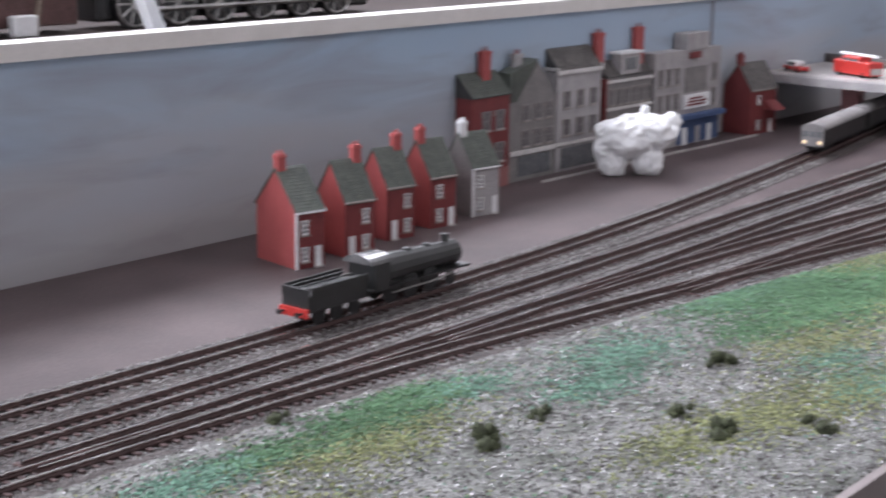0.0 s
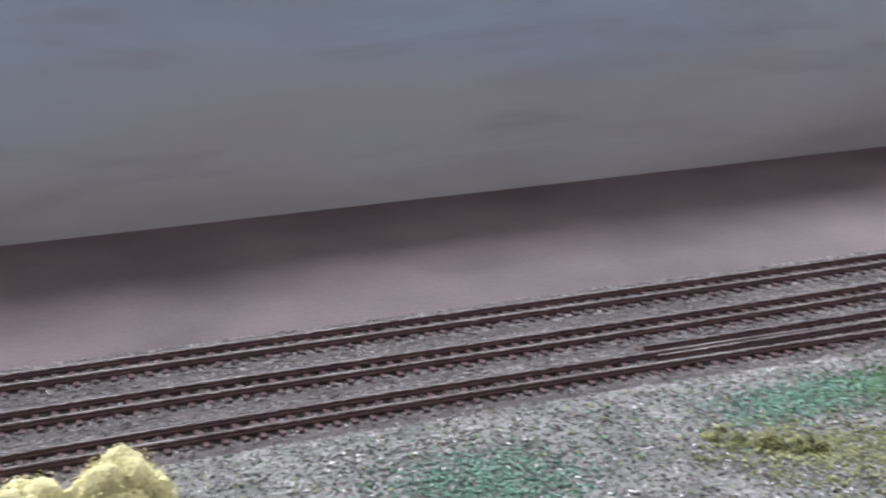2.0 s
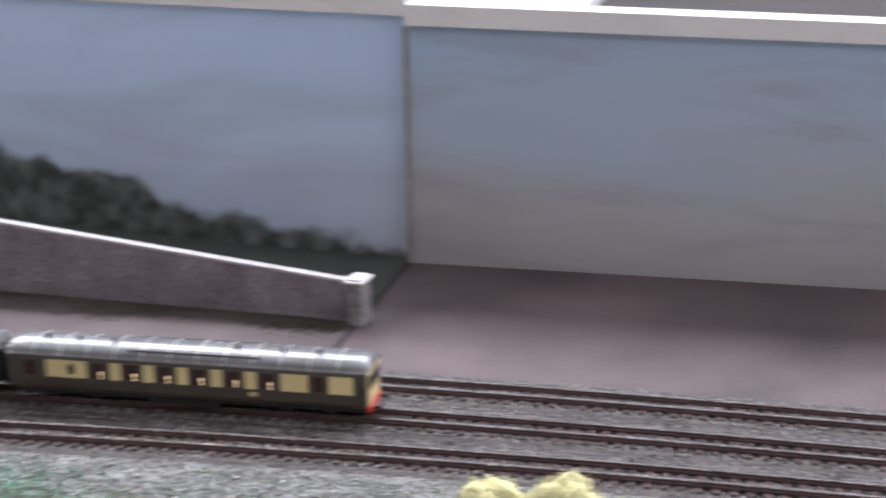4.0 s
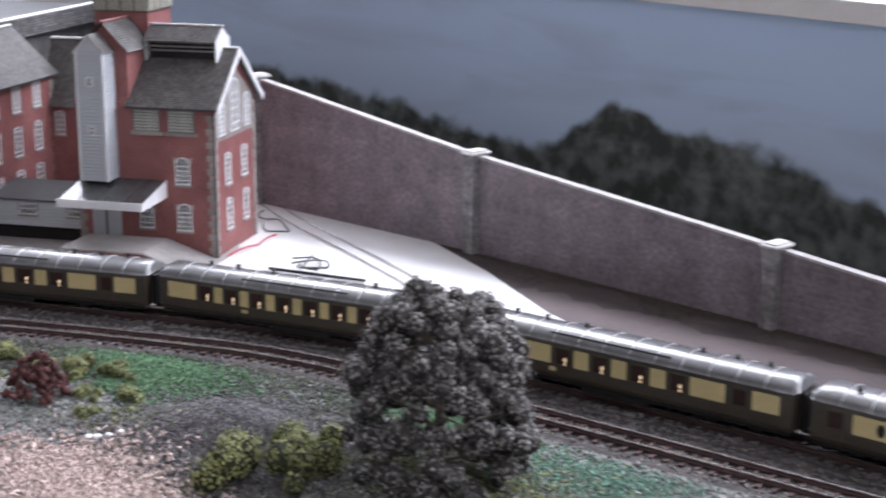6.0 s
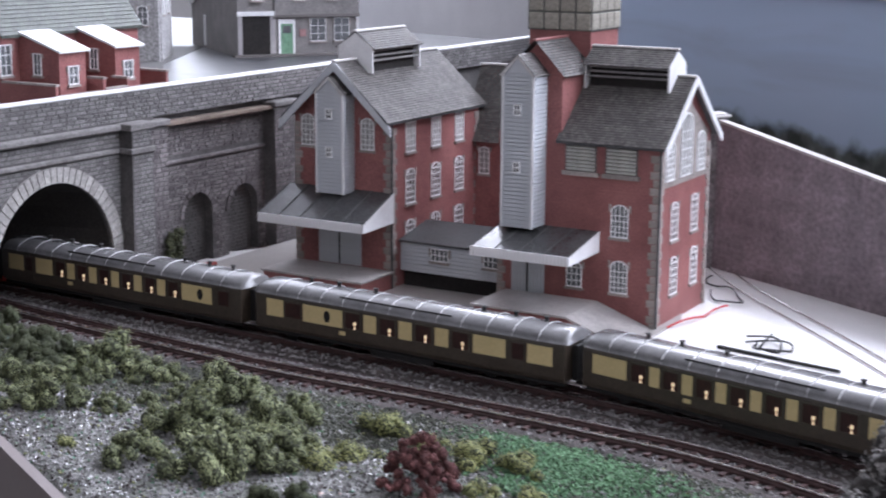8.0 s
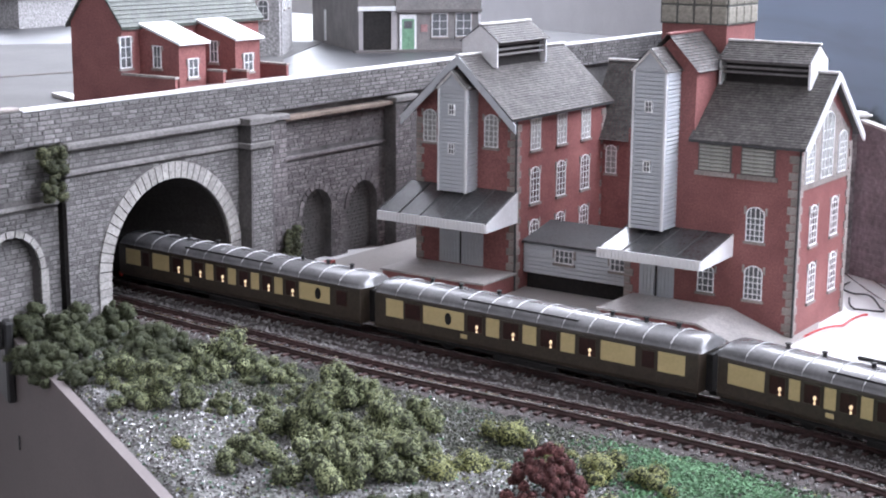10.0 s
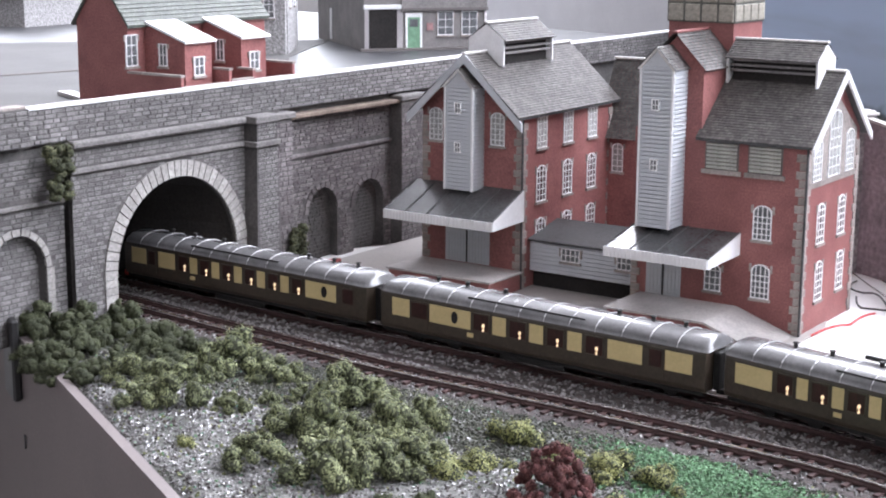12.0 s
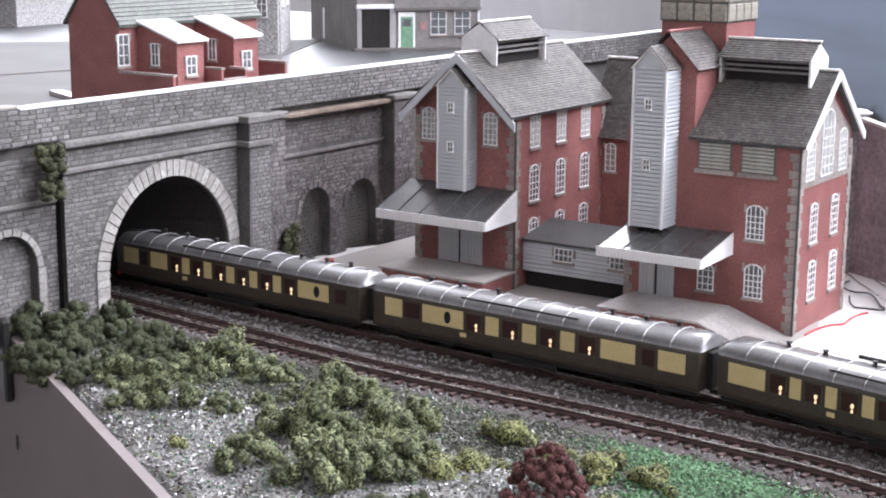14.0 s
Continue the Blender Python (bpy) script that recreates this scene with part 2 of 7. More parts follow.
M_tank = mat("ribbed_tank_panel", (0.34, 0.32, 0.27), (0.27, 0.25, 0.215), 90, 0.65, vary=0.06)
M_tankbar = mat("tank_angle_iron", (0.115, 0.115, 0.105), None, 90, 0.6)
M_room = mat("plain_room_wall", (0.48, 0.465, 0.46), (0.44, 0.43, 0.425), 2, 0.9, speck=0.03, grain=200)
M_carpet = mat("room_carpet", (0.16, 0.13, 0.12), (0.12, 0.10, 0.09), 8, 0.95, grain=400)

# ---- helpers ----
def empty(name, m, label, category, group="", kind=""):
    ob = new(name)
    ob.empty_display_size = 0.005
    ob.matrix_world = m
    return tagged(ob, label, category, group, kind)


def mesh_of(name, bm, material, smooth=False, k=MM):
    """The mesh of a bmesh in millimetres."""
    me = bpy.data.meshes.new(name)
    bm.normal_update()
    for v in bm.verts:
        v.co *= k
    bm.to_mesh(me)
    bm.free()
    me.materials.append(material)
    if smooth:
        me.shade_smooth()
    return me


def put(name, me, parent, m=None, label="", kind=""):
    ob = new(name, me)
    if parent is not None:
        ob.parent = parent
    if m is not None:
        ob.matrix_basis = m
    return tagged(ob, label, "", "", kind)


def part(name, bm, material, parent, label="", m=None, smooth=False, kind="", bevel=0.0):
    if bevel:
        bmesh.ops.bevel(bm, geom=[e for e in bm.edges if len(e.link_faces) == 2 and e.calc_face_angle(0) > 0.6], offset=bevel, segments=1, affect="EDGES", clamp_overlap=True)
    return put(name, mesh_of(name, bm, material, smooth), parent, m, label, kind)


def mm(x, y, z, rz=0, rx=0, ry=0):
    return pose(x * MM, y * MM, z * MM, rx, ry, rz)


def box(bm, x0, x1, y0, y1, z0, z1):
    m = Matrix.LocRotScale(((x0 + x1) / 2, (y0 + y1) / 2, (z0 + z1) / 2), None, (abs(x1 - x0), abs(y1 - y0), abs(z1 - z0)))
    return bmesh.ops.create_cube(bm, size=1, matrix=m)["verts"]


def boxed(*b):
    bm = bmesh.new()
    box(bm, *b)
    return bm


def prism(bm, pts, a0, a1, axis="y"):
    """A polygon, in the two other axes, drawn out along one axis."""
    def at(p, a):
        return {"y": (p[0], a, p[1]), "x": (a, p[0], p[1]), "z": (p[0], p[1], a)}[axis]
    lo, hi = [bm.verts.new(at(p, a0)) for p in pts], [bm.verts.new(at(p, a1)) for p in pts]
    n = len(pts)
    faces = [bm.faces.new(lo), bm.faces.new(hi[::-1])]
    for i in range(n):
        faces.append(bm.faces.new((lo[i], hi[i], hi[(i + 1) % n], lo[(i + 1) % n])))
    bmesh.ops.recalc_face_normals(bm, faces=faces)
    return lo + hi


def tube(bm, pts, r, sides=6):
    """A round bar along points."""
    rings = []
    for i, p in enumerate(pts):
        a, b = Vector(pts[max(i - 1, 0)]), Vector(pts[min(i + 1, len(pts) - 1)])
        q = (b - a).normalized().to_track_quat("Z", "Y")
        rr = r[i] if isinstance(r, (list, tuple)) else r
        rings.append([bm.verts.new(Vector(p) + q @ Vector((rr * math.cos(2 * math.pi * k / sides), rr * math.sin(2 * math.pi * k / sides), 0))) for k in range(sides)])
    for u, v in zip(rings, rings[1:]):
        for k in range(sides):
            bm.faces.new((u[k], u[(k + 1) % sides], v[(k + 1) % sides], v[k]))
    bm.faces.new(rings[0][::-1])
    bm.faces.new(rings[-1])


def arch_pts(w, h, n=7):
    """The outline of an opening with a round or shallow arched head, from the foot."""
    rise = min(w / 2, 0.35 * w)
    pts = [(-w / 2, 0), (w / 2, 0)]
    for k in range(n + 1):
        a = math.pi * k / n
        pts.append((w / 2 * math.cos(a), h - rise + rise * math.sin(a)))
    return pts


WINDOWS = {}


def window(parent, u, v, z, w, h, cols, rows, arched=True, rz=0, sill=True, frame_material=None, pane_material=None):
    """A small-paned window that stands a little proud of a wall facing -y; its foot at u, v, z in millimetres."""
    fm, pm = frame_material or M_frame, pane_material or M_pane
    key = (w, h, cols, rows, arched, sill, fm.name, pm.name)
    if key not in WINDOWS:
        fr, pa, si = bmesh.new(), bmesh.new(), bmesh.new()
        outer = arch_pts(w, h) if arched else [(-w / 2, 0), (w / 2, 0), (w / 2, h), (-w / 2, h)]
        t = 0.45
        inner = [(x * (1 - 2 * t / w), t + y * (1 - 2 * t / h)) for x, y in outer]
        lo = [[fr.verts.new((x, y0, y)) for x, y in ring] for ring, y0 in ((outer, 0.3), (outer, -0.5), (inner, -0.5), (inner, 0.3))]
        k = len(outer)
        for a, b in zip(lo, lo[1:]):
            for i in range(k):
                fr.faces.new((a[i], b[i], b[(i + 1) % k], a[(i + 1) % k]))
        bars = []
        for c in range(1, cols):
            x = -w / 2 + w * c / cols
            bars.append(mesh_of("glazing_bar", boxed(x - 0.16, x + 0.16, -0.38, -0.05, t, h - (0.35 * w * (abs(2 * x / w) ** 2) if arched else 0) - t), fm))
        for r in range(1, rows):
            y = h * r / rows
            if not arched or y < h - 0.3 * w:
                bars.append(mesh_of("glazing_bar", boxed(-w / 2 + t, w / 2 - t, -0.40, -0.05, y - 0.16, y + 0.16), fm))
        prism(pa, inner, -0.04, 0.25)
        box(si, -w / 2 - 0.7, w / 2 + 0.7, -1.0, 0.3, -1.1, -0.05)
        im = [mesh_of("impost", boxed(s * (w / 2 + 0.1), s * (w / 2 + 1.0), -0.45, 0.3, h - 0.42 * w, h - 0.02 * w), M_quoin) for s in (-1, 1)]
        WINDOWS[key] = mesh_of("window", fr, fm), mesh_of("pane", pa, pm), mesh_of("sill", si, M_quoin), bars, im
    f, p, s, bars, im = WINDOWS[key]
    ob = put("window", f, parent, mm(u, v, z, rz))
    put("pane", p, ob)
    for me in bars:
        put("glazing_bar", me, ob)
    if sill:
        put("sill", s, ob)
        for me in im:
            put("impost", me, ob)
    return ob


def slates(name, parent, x0, x1, lo, hi, material, course=2.0, m=None, thick=0.38, tile=2.6, seed=1, label=""):
    """A roof slope in overlapping courses of small slates: from x0 to x1 along the eave, from lo = (y, z) up to hi."""
    rng = random.Random(seed)
    bm = bmesh.new()
    run = Vector((0, hi[0] - lo[0], hi[1] - lo[1]))
    n = max(int(run.length / course), 1)
    d = run / n
    up = Vector((1, 0, 0)).cross(run).normalized()
    if up.z < 0:
        up = -up
    base = Vector((0, lo[0], lo[1]))
    for i in range(n):
        a, b = base + d * i, base + d * (i + 1.35 if i < n - 1 else i + 1)
        x = x0 - (tile / 2 if i % 2 else 0)
        while x < x1 - 0.1:
            w = tile * rng.uniform(0.85, 1.15)
            xa, xb = max(x, x0) + 0.06, min(x + w, x1) - 0.06
            x += w
            if xb - xa < 0.3:
                continue
            la = up * (thick + rng.uniform(0, 0.16))
            lb = up * 0.06
            q = [Vector((xa, 0, 0)) + a, Vector((xb, 0, 0)) + a, Vector((xb, 0, 0)) + b, Vector((xa, 0, 0)) + b]
            t = [q[0] + la, q[1] + la, q[2] + lb, q[3] + lb]
            vs = [bm.verts.new(p) for p in (*q[:2], *t)]
            bm.faces.new((vs[2], vs[3], vs[4], vs[5]))
            bm.faces.new((vs[0], vs[1], vs[3], vs[2]))
    bmesh.ops.recalc_face_normals(bm, faces=bm.faces[:])
    for f in bm.faces:
        if f.normal.dot(up) < -0.2:
            f.normal_flip()
    return part(name, bm, material, parent, label, m, kind="stuff")


def boards(name, parent, x0, x1, y, z0, z1, pitch, material, m=None, label=""):
    """Lapped weatherboards on a face that looks to -y."""
    n = max(round((z1 - z0) / pitch), 1)
    d = (z1 - z0) / n
    bm = bmesh.new()
    prism(bm, [(y, 0.48), (y - 0.85, 0.48), (y - 0.7, d), (y, d)], x0, x1, "x")
    me = mesh_of(name, bm, material)
    for i in range(n):
        put(name, me, parent, (m or Matrix()) @ mm(0, 0, z0 + d * i), label)


STONES = []


def stones(parent, name, cells, material, joined_material, thick=1.0, limit=120, m=None, seed=3):
    """Blocks of masonry on a face that looks to -y: cells of x, z, width, height. The first ones are pieces, the rest one part."""
    rng = random.Random(seed)
    if not STONES:
        for k in range(6):
            bm = boxed(-0.5, 0.5, -0.5, 0.5, -0.5, 0.5)
            for v in bm.verts:
                if v.co.y < 0:
                    v.co.x *= rng.uniform(0.92, 0.98)
                    v.co.z *= rng.uniform(0.66, 0.86)
                    v.co.y *= rng.uniform(0.7, 1.2)
            STONES.append(bm)
    shared = []
    for bm in STONES:
        me = mesh_of(name, bm.copy(), material, k=1)
        shared.append(me)
    rest = bmesh.new()
    for i, (x, z, w, h) in enumerate(cells):
        k = rng.randrange(6)
        t = thick * 0.65 * rng.uniform(0.6, 1.25)
        if i < limit:
            put(name, shared[k], parent, (m or Matrix()) @ Matrix.LocRotScale((x * MM, 0, z * MM), None, ((w - 0.26) * MM, t * MM, (h - 0.24) * MM)))
        else:
            tr = Matrix.LocRotScale((x, 0, z), None, (w - 0.26, t, h - 0.24))
            made = {v: rest.verts.new(tr @ v.co) for v in STONES[k].verts}
            for f in STONES[k].faces:
                rest.faces.new([made[v] for v in f.verts])
    if len(rest.verts):
        part("stonework", rest, joined_material, parent, "", m, kind="stuff")
    else:
        rest.free()


def courses(x0, x1, z0, z1, w, h, seed=1, keep=lambda x, z: True, wobble=0.35):
    """Cells of broken-bond masonry over a rectangle."""
    rng = random.Random(seed)
    n = max(round((z1 - z0) / h), 1)
    hh = (z1 - z0) / n
    out = []
    for i in range(n):
        x = x0 - (w / 2 if i % 2 else 0)
        while x < x1 - 0.2:
            ww = w * rng.uniform(1 - wobble, 1 + wobble)
            a, b = max(x, x0), min(x + ww, x1)
            x += ww
            if b - a > 0.8 and keep((a + b) / 2, z0 + hh * (i + 0.5)):
                out.append(((a + b) / 2, z0 + hh * (i + 0.5), b - a, hh))
    rng.shuffle(out)
    return out


def wall_panel(name, material, pts, label, thick=0.012, category="wall"):
    """A standing board over plan points (x, y, z foot, z head), its face towards -y."""
    bm = bmesh.new()
    cols = []
    for x, y, a, b in pts:
        cols.append([bm.verts.new(p) for p in ((x, y, a), (x, y, b), (x, y + thick, b), (x, y + thick, a))])
    for u, v in zip(cols, cols[1:]):
        for k in range(4):
            bm.faces.new((u[k], v[k], v[(k + 1) % 4], u[(k + 1) % 4]))
    bm.faces.new(cols[0][::-1])
    bm.faces.new(cols[-1])
    bmesh.ops.recalc_face_normals(bm, faces=bm.faces[:])
    ob = new(name, mesh_of(name, bm, material, k=1))
    return tagged(ob, label, category, kind="structure")

# ---- the room and the boards ----
def sky_paint(name, trees):
    """Hand-painted sky: blue above, grey and smudged below; with or without painted woodland."""
    m = bpy.data.materials.new(name)
    m.use_nodes = True
    nt = m.node_tree
    n, link = nt.nodes, nt.links.new
    b = n["Principled BSDF"]
    b.inputs["Roughness"].default_value, b.inputs["Specular IOR Level"].default_value = 0.7, 0.25
    co, sep = n.new("ShaderNodeTexCoord"), n.new("ShaderNodeSeparateXYZ")
    link(co.outputs["Object"], sep.inputs[0])
    mp, cloud = n.new("ShaderNodeMapping"), n.new("ShaderNodeTexNoise")
    mp.inputs["Scale"].default_value = (5, 5, 26)
    link(co.outputs["Object"], mp.inputs["Vector"])
    link(mp.outputs["Vector"], cloud.inputs["Vector"])
    cloud.inputs["Scale"].default_value, cloud.inputs["Detail"].default_value = 1.0, 5

    def math_node(kind, a, c):
        k = n.new("ShaderNodeMath")
        k.operation = kind
        for i, v in enumerate((a, c)):
            if isinstance(v, (int, float)):
                k.inputs[i].default_value = v
            else:
                link(v, k.inputs[i])
        return k.outputs[0]

    h = math_node("ADD", sep.outputs["Z"], math_node("MULTIPLY", math_node("SUBTRACT", cloud.outputs["Fac"], 0.5), 0.11))
    ramp = n.new("ShaderNodeValToRGB")
    link(math_node("MULTIPLY", h, 8.0), ramp.inputs["Fac"])
    e = ramp.color_ramp.elements
    if trees:
        stops = ((0.0, (0.42, 0.455, 0.52)), (0.35, (0.44, 0.52, 0.65)), (0.9, (0.43, 0.54, 0.70)))
    else:
        stops = ((0.0, (0.34, 0.33, 0.335)), (0.2, (0.385, 0.38, 0.395)), (0.42, (0.385, 0.405, 0.445)), (0.6, (0.355, 0.42, 0.50)), (1.0, (0.33, 0.43, 0.55)))
    while len(e) < len(stops):
        e.new(0.5)
    for el, (p, c) in zip(e, stops):
        el.position, el.color = p, (*c, 1)
    colour = ramp.outputs["Color"]
    mp2, smear, sr, smix = n.new("ShaderNodeMapping"), n.new("ShaderNodeTexNoise"), n.new("ShaderNodeMapRange"), n.new("ShaderNodeMix")
    mp2.inputs["Scale"].default_value, mp2.inputs["Location"].default_value = (7, 7, 34), (1.3, 0.4, 2.1)
    link(co.outputs["Object"], mp2.inputs["Vector"])
    link(mp2.outputs["Vector"], smear.inputs["Vector"])
    smear.inputs["Scale"].default_value, smear.inputs["Detail"].default_value, smear.inputs["Distortion"].default_value = 1.0, 6, 0.6
    sr.inputs["From Min"].default_value, sr.inputs["From Max"].default_value, sr.inputs["To Max"].default_value = 0.5, 0.72, 0.25 if trees else 0.55
    link(smear.outputs["Fac"], sr.inputs["Value"])
    smix.data_type = "RGBA"
    link(sr.outputs["Result"], smix.inputs[0])
    link(colour, smix.inputs[6])
    smix.inputs[7].default_value = (0.245, 0.225, 0.24, 1)
    colour = smix.outputs[2]
    if trees:
        leaf, curve, wob = n.new("ShaderNodeTexNoise"), n.new("ShaderNodeFloatCurve"), n.new("ShaderNodeTexNoise")
        leaf.inputs["Scale"].default_value, leaf.inputs["Detail"].default_value = 85, 8
        wob.inputs["Scale"].default_value, wob.inputs["Detail"].default_value = 48, 8
        for k in (leaf, wob):
            link(co.outputs["Object"], k.inputs["Vector"])
        mr = n.new("ShaderNodeMapRange")
        mr.inputs["From Min"].default_value, mr.inputs["From Max"].default_value = -0.75, -0.08
        link(sep.outputs["X"], mr.inputs["Value"])
        pts = TREELINE
        c = curve.mapping.curves[0]
        while len(c.points) < len(pts):
            c.points.new(0.5, 0.5)
        for q, (x, z) in zip(c.points, pts):
            q.location = ((x + 0.75) / 0.67, z * 8)
        curve.mapping.update()
        link(mr.outputs["Result"], curve.inputs["Value"])
        edge = math_node("ADD", math_node("DIVIDE", curve.outputs["Value"], 8.0), math_node("MULTIPLY", math_node("SUBTRACT", wob.outputs["Fac"], 0.5), 0.026))
        mask = n.new("ShaderNodeMapRange")
        mask.interpolation_type = "SMOOTHSTEP"
        mask.inputs["From Min"].default_value, mask.inputs["From Max"].default_value = -0.004, 0.005
        link(math_node("SUBTRACT", edge, sep.outputs["Z"]), mask.inputs["Value"])
        lr = n.new("ShaderNodeValToRGB")
        lr.color_ramp.elements[0].position, lr.color_ramp.elements[1].position = 0.40, 0.72
        lr.color_ramp.elements[0].color, lr.color_ramp.elements[1].color = (0.045, 0.05, 0.043, 1), (0.17, 0.18, 0.17, 1)
        link(leaf.outputs["Fac"], lr.inputs["Fac"])
        mix = n.new("ShaderNodeMix")
        mix.data_type = "RGBA"
        link(mask.outputs["Result"], mix.inputs[0])
        link(colour, mix.inputs[6])
        link(lr.outputs["Color"], mix.inputs[7])
        colour = mix.outputs[2]
    link(colour, b.inputs["Base Color"])
    return m


TREELINE = [(-0.75, 0.062), (-0.64, 0.054), (-0.54, 0.041), (-0.495, 0.041), (-0.480, 0.051), (-0.464, 0.064), (-0.435, 0.073), (-0.409, 0.062), (-0.358, 0.059),
            (-0.316, 0.052), (-0.30, 0.043), (-0.283, 0.045), (-0.273, 0.037), (-0.243, 0.037), (-0.208, 0.019), (-0.161, 0.014), (-0.101, 0.008), (-0.08, 0.0)]
M_joint = mat("stained_joint", (0.34, 0.31, 0.30), (0.20, 0.165, 0.15), 60, 0.7)
M_hedge = mat("dark_hedge_paint", (0.045, 0.05, 0.042), (0.03, 0.034, 0.03), 60, 0.9, bump=0.8)
M_sky_plain = sky_paint("painted_sky_grey", False)
M_sky_trees = sky_paint("painted_sky_with_woodland", True)


def y_wall(x):
    return 0.603 + 0.022 * max(x, 0)


def y_front(x):
    return 0.158 + 0.03 * x


# the table top that carries everything, in one sheet
bm = bmesh.new()
xs = [-1.6 + 0.1 * i for i in range(41)]
rows_ = [[bm.verts.new((x, y_front(x) + f * (0.95 - y_front(x)), 0)) for f in (0, 0.3, 0.6, 1)] for x in xs]
for a, b in zip(rows_, rows_[1:]):
    for k in range(3):
        bm.faces.new((a[k], b[k], b[k + 1], a[k + 1]))
ground = tagged(new("ground", mesh_of("ground", bm, M_board, k=1)), "mauve-brown painted baseboard top, scuffed and dusty", "baseboard", kind="structure")

# front board of the table, below the edge of the scenery
bm = bmesh.new()
prism(bm, [(-1.0, y_front(-1.0) - 0.0035), (2.4, y_front(2.4) - 0.0035), (2.4, y_front(2.4)), (-1.0, y_front(-1.0))], -0.14, 0.0035, "z")
fascia = tagged(new("front_board", mesh_of("front_board", bm, M_front, k=1)), "plain grey-brown front board along the baseboard edge", "board", kind="structure")

# joint between two baseboards
bm = boxed(-0.0815, -0.0795, 0.40, 0.602, -0.002, 0.0006)
tagged(new("trim", mesh_of("trim", bm, M_black, k=1)), "dark open joint between two baseboards", "joint", kind="structure")

backdrop_east = wall_panel("backdrop_east", M_sky_plain, [(-0.08, 0.603, 0, 0.119), (0.35, y_wall(0.35), 0, 0.112), (2.35, y_wall(2.35), 0, 0.112)], "backdrop board painted with a smudged blue-grey sky", category="backdrop")


def y_west(x):
    return 0.609 - 0.03 * (x + 0.08)


west = [-0.89, -0.6, -0.3, -0.0805]
M_end = mat("pale_end_backdrop", (0.62, 0.62, 0.63), (0.52, 0.52, 0.54), 6, 0.7, speck=0.06)
backdrop_west = wall_panel("backdrop_west", M_sky_trees, [(x, y_west(x), 0, 0.1225 - 0.0165 * (x + 0.08)) for x in west], "blue painted backdrop board with dark painted woodland", category="backdrop")
for nm, pts in (("trim_east", [(-0.08, 0.600, 0.1195, 0.1295), (0.35, y_wall(0.35) - 0.003, 0.1125, 0.1215), (2.35, y_wall(2.35) - 0.003, 0.1125, 0.1215)]),
                ("trim_west", [(x, y_west(x) - 0.003, 0.123 - 0.0165 * (x + 0.08), 0.1335 - 0.0165 * (x + 0.08)) for x in west])):
    wall_panel(nm, M_cream, pts, "cream-painted timber strip along the top of the backdrop", 0.018, "trim")
bm = boxed(-0.0812, -0.0788, 0.6015, 0.606, 0.0, 0.118)
tagged(new("trim_joint", mesh_of("trim_joint", bm, M_joint, k=1)), "brown-stained joint strip where two backdrops meet", "joint", kind="structure")

# the room round the layout
for nm, b_, mt, lb in (("floor", (-2.3, 2.9, -2.2, 1.15, -0.96, -0.9), M_carpet, "dull brown carpet of the railway room"), ("ceiling", (-2.3, 2.9, -2.2, 1.15, 1.5, 1.56), M_room, "plain off-white ceiling"),
                       ("wall_south", (-2.3, 2.9, -2.26, -2.2, -0.9, 1.5), M_room, "plain off-white room wall"), 
                       ("wall_east", (2.9, 2.96, -2.2, 1.15, -0.9, 1.5), M_room, "plain off-white room wall")):
    bm = boxed(*b_)
    tagged(new(nm, mesh_of(nm, bm, mt, k=1)), lb, nm.split("_")[0], kind="structure")
bm = bmesh.new()
for b_ in ((-2.36, -2.3, -2.2, 0.3, -0.9, 1.5), (-2.36, -2.3, 1.12, 1.15, -0.9, 1.5), (-2.36, -2.3, 0.3, 1.12, -0.9, 0.18), (-2.36, -2.3, 0.3, 1.12, 1.42, 1.5)):
    box(bm, *b_)
tagged(new("wall_west", mesh_of("wall_west", bm, M_room, k=1)), "off-white room wall with a wide window opening", "wall", kind="structure")
bm = bmesh.new()
for b_ in ((-2.3, -2.22, 1.15, 1.21, -0.9, 1.5), (1.86, 2.9, 1.15, 1.21, -0.9, 1.5), (-2.22, 1.86, 1.15, 1.21, -0.9, 0.64), (-2.22, 1.86, 1.15, 1.21, 1.42, 1.5)):
    box(bm, *b_)
tagged(new("wall_north", mesh_of("wall_north", bm, M_room, k=1)), "off-white room wall with a wide window opening", "wall", kind="structure")
win = empty("window_2", pose(-0.18, 1.18, 0.64, 0, 0, -90), "wide white-framed room window", "window", kind="structure")
for nm, b_ in (("window_frame", (-30, 30, -2040, -2000, 0, 780)), ("window_frame", (-30, 30, 2000, 2040, 0, 780)), ("window_frame", (-30, 30, -20, 20, 0, 780)), ("window_sill", (-40, 60, -2040, 2040, -30, 0))):
    part(nm, boxed(*b_), M_white, win)
win = empty("window_1", pose(-2.33, 0.71, 0.18), "wide white-framed room window", "window", kind="structure")
for nm, b_ in (("window_frame", (-30, 30, -410, -370, 0, 1240)), ("window_frame", (-30, 30, 370, 410, 0, 1240)), ("window_frame", (-30, 30, -20, 20, 0, 1240)), ("window_sill", (-40, 80, -410, 410, -30, 0))):
    part(nm, boxed(*b_), M_white, win)

M_pier = mat("speckled_grey_stone", (0.30, 0.285, 0.29), (0.12, 0.112, 0.115), 150, 0.8, bump=0.5, grain=500, speck=0.35)
M_coping = mat("pale_coping", (0.46, 0.44, 0.43), (0.33, 0.31, 0.30), 120, 0.7)
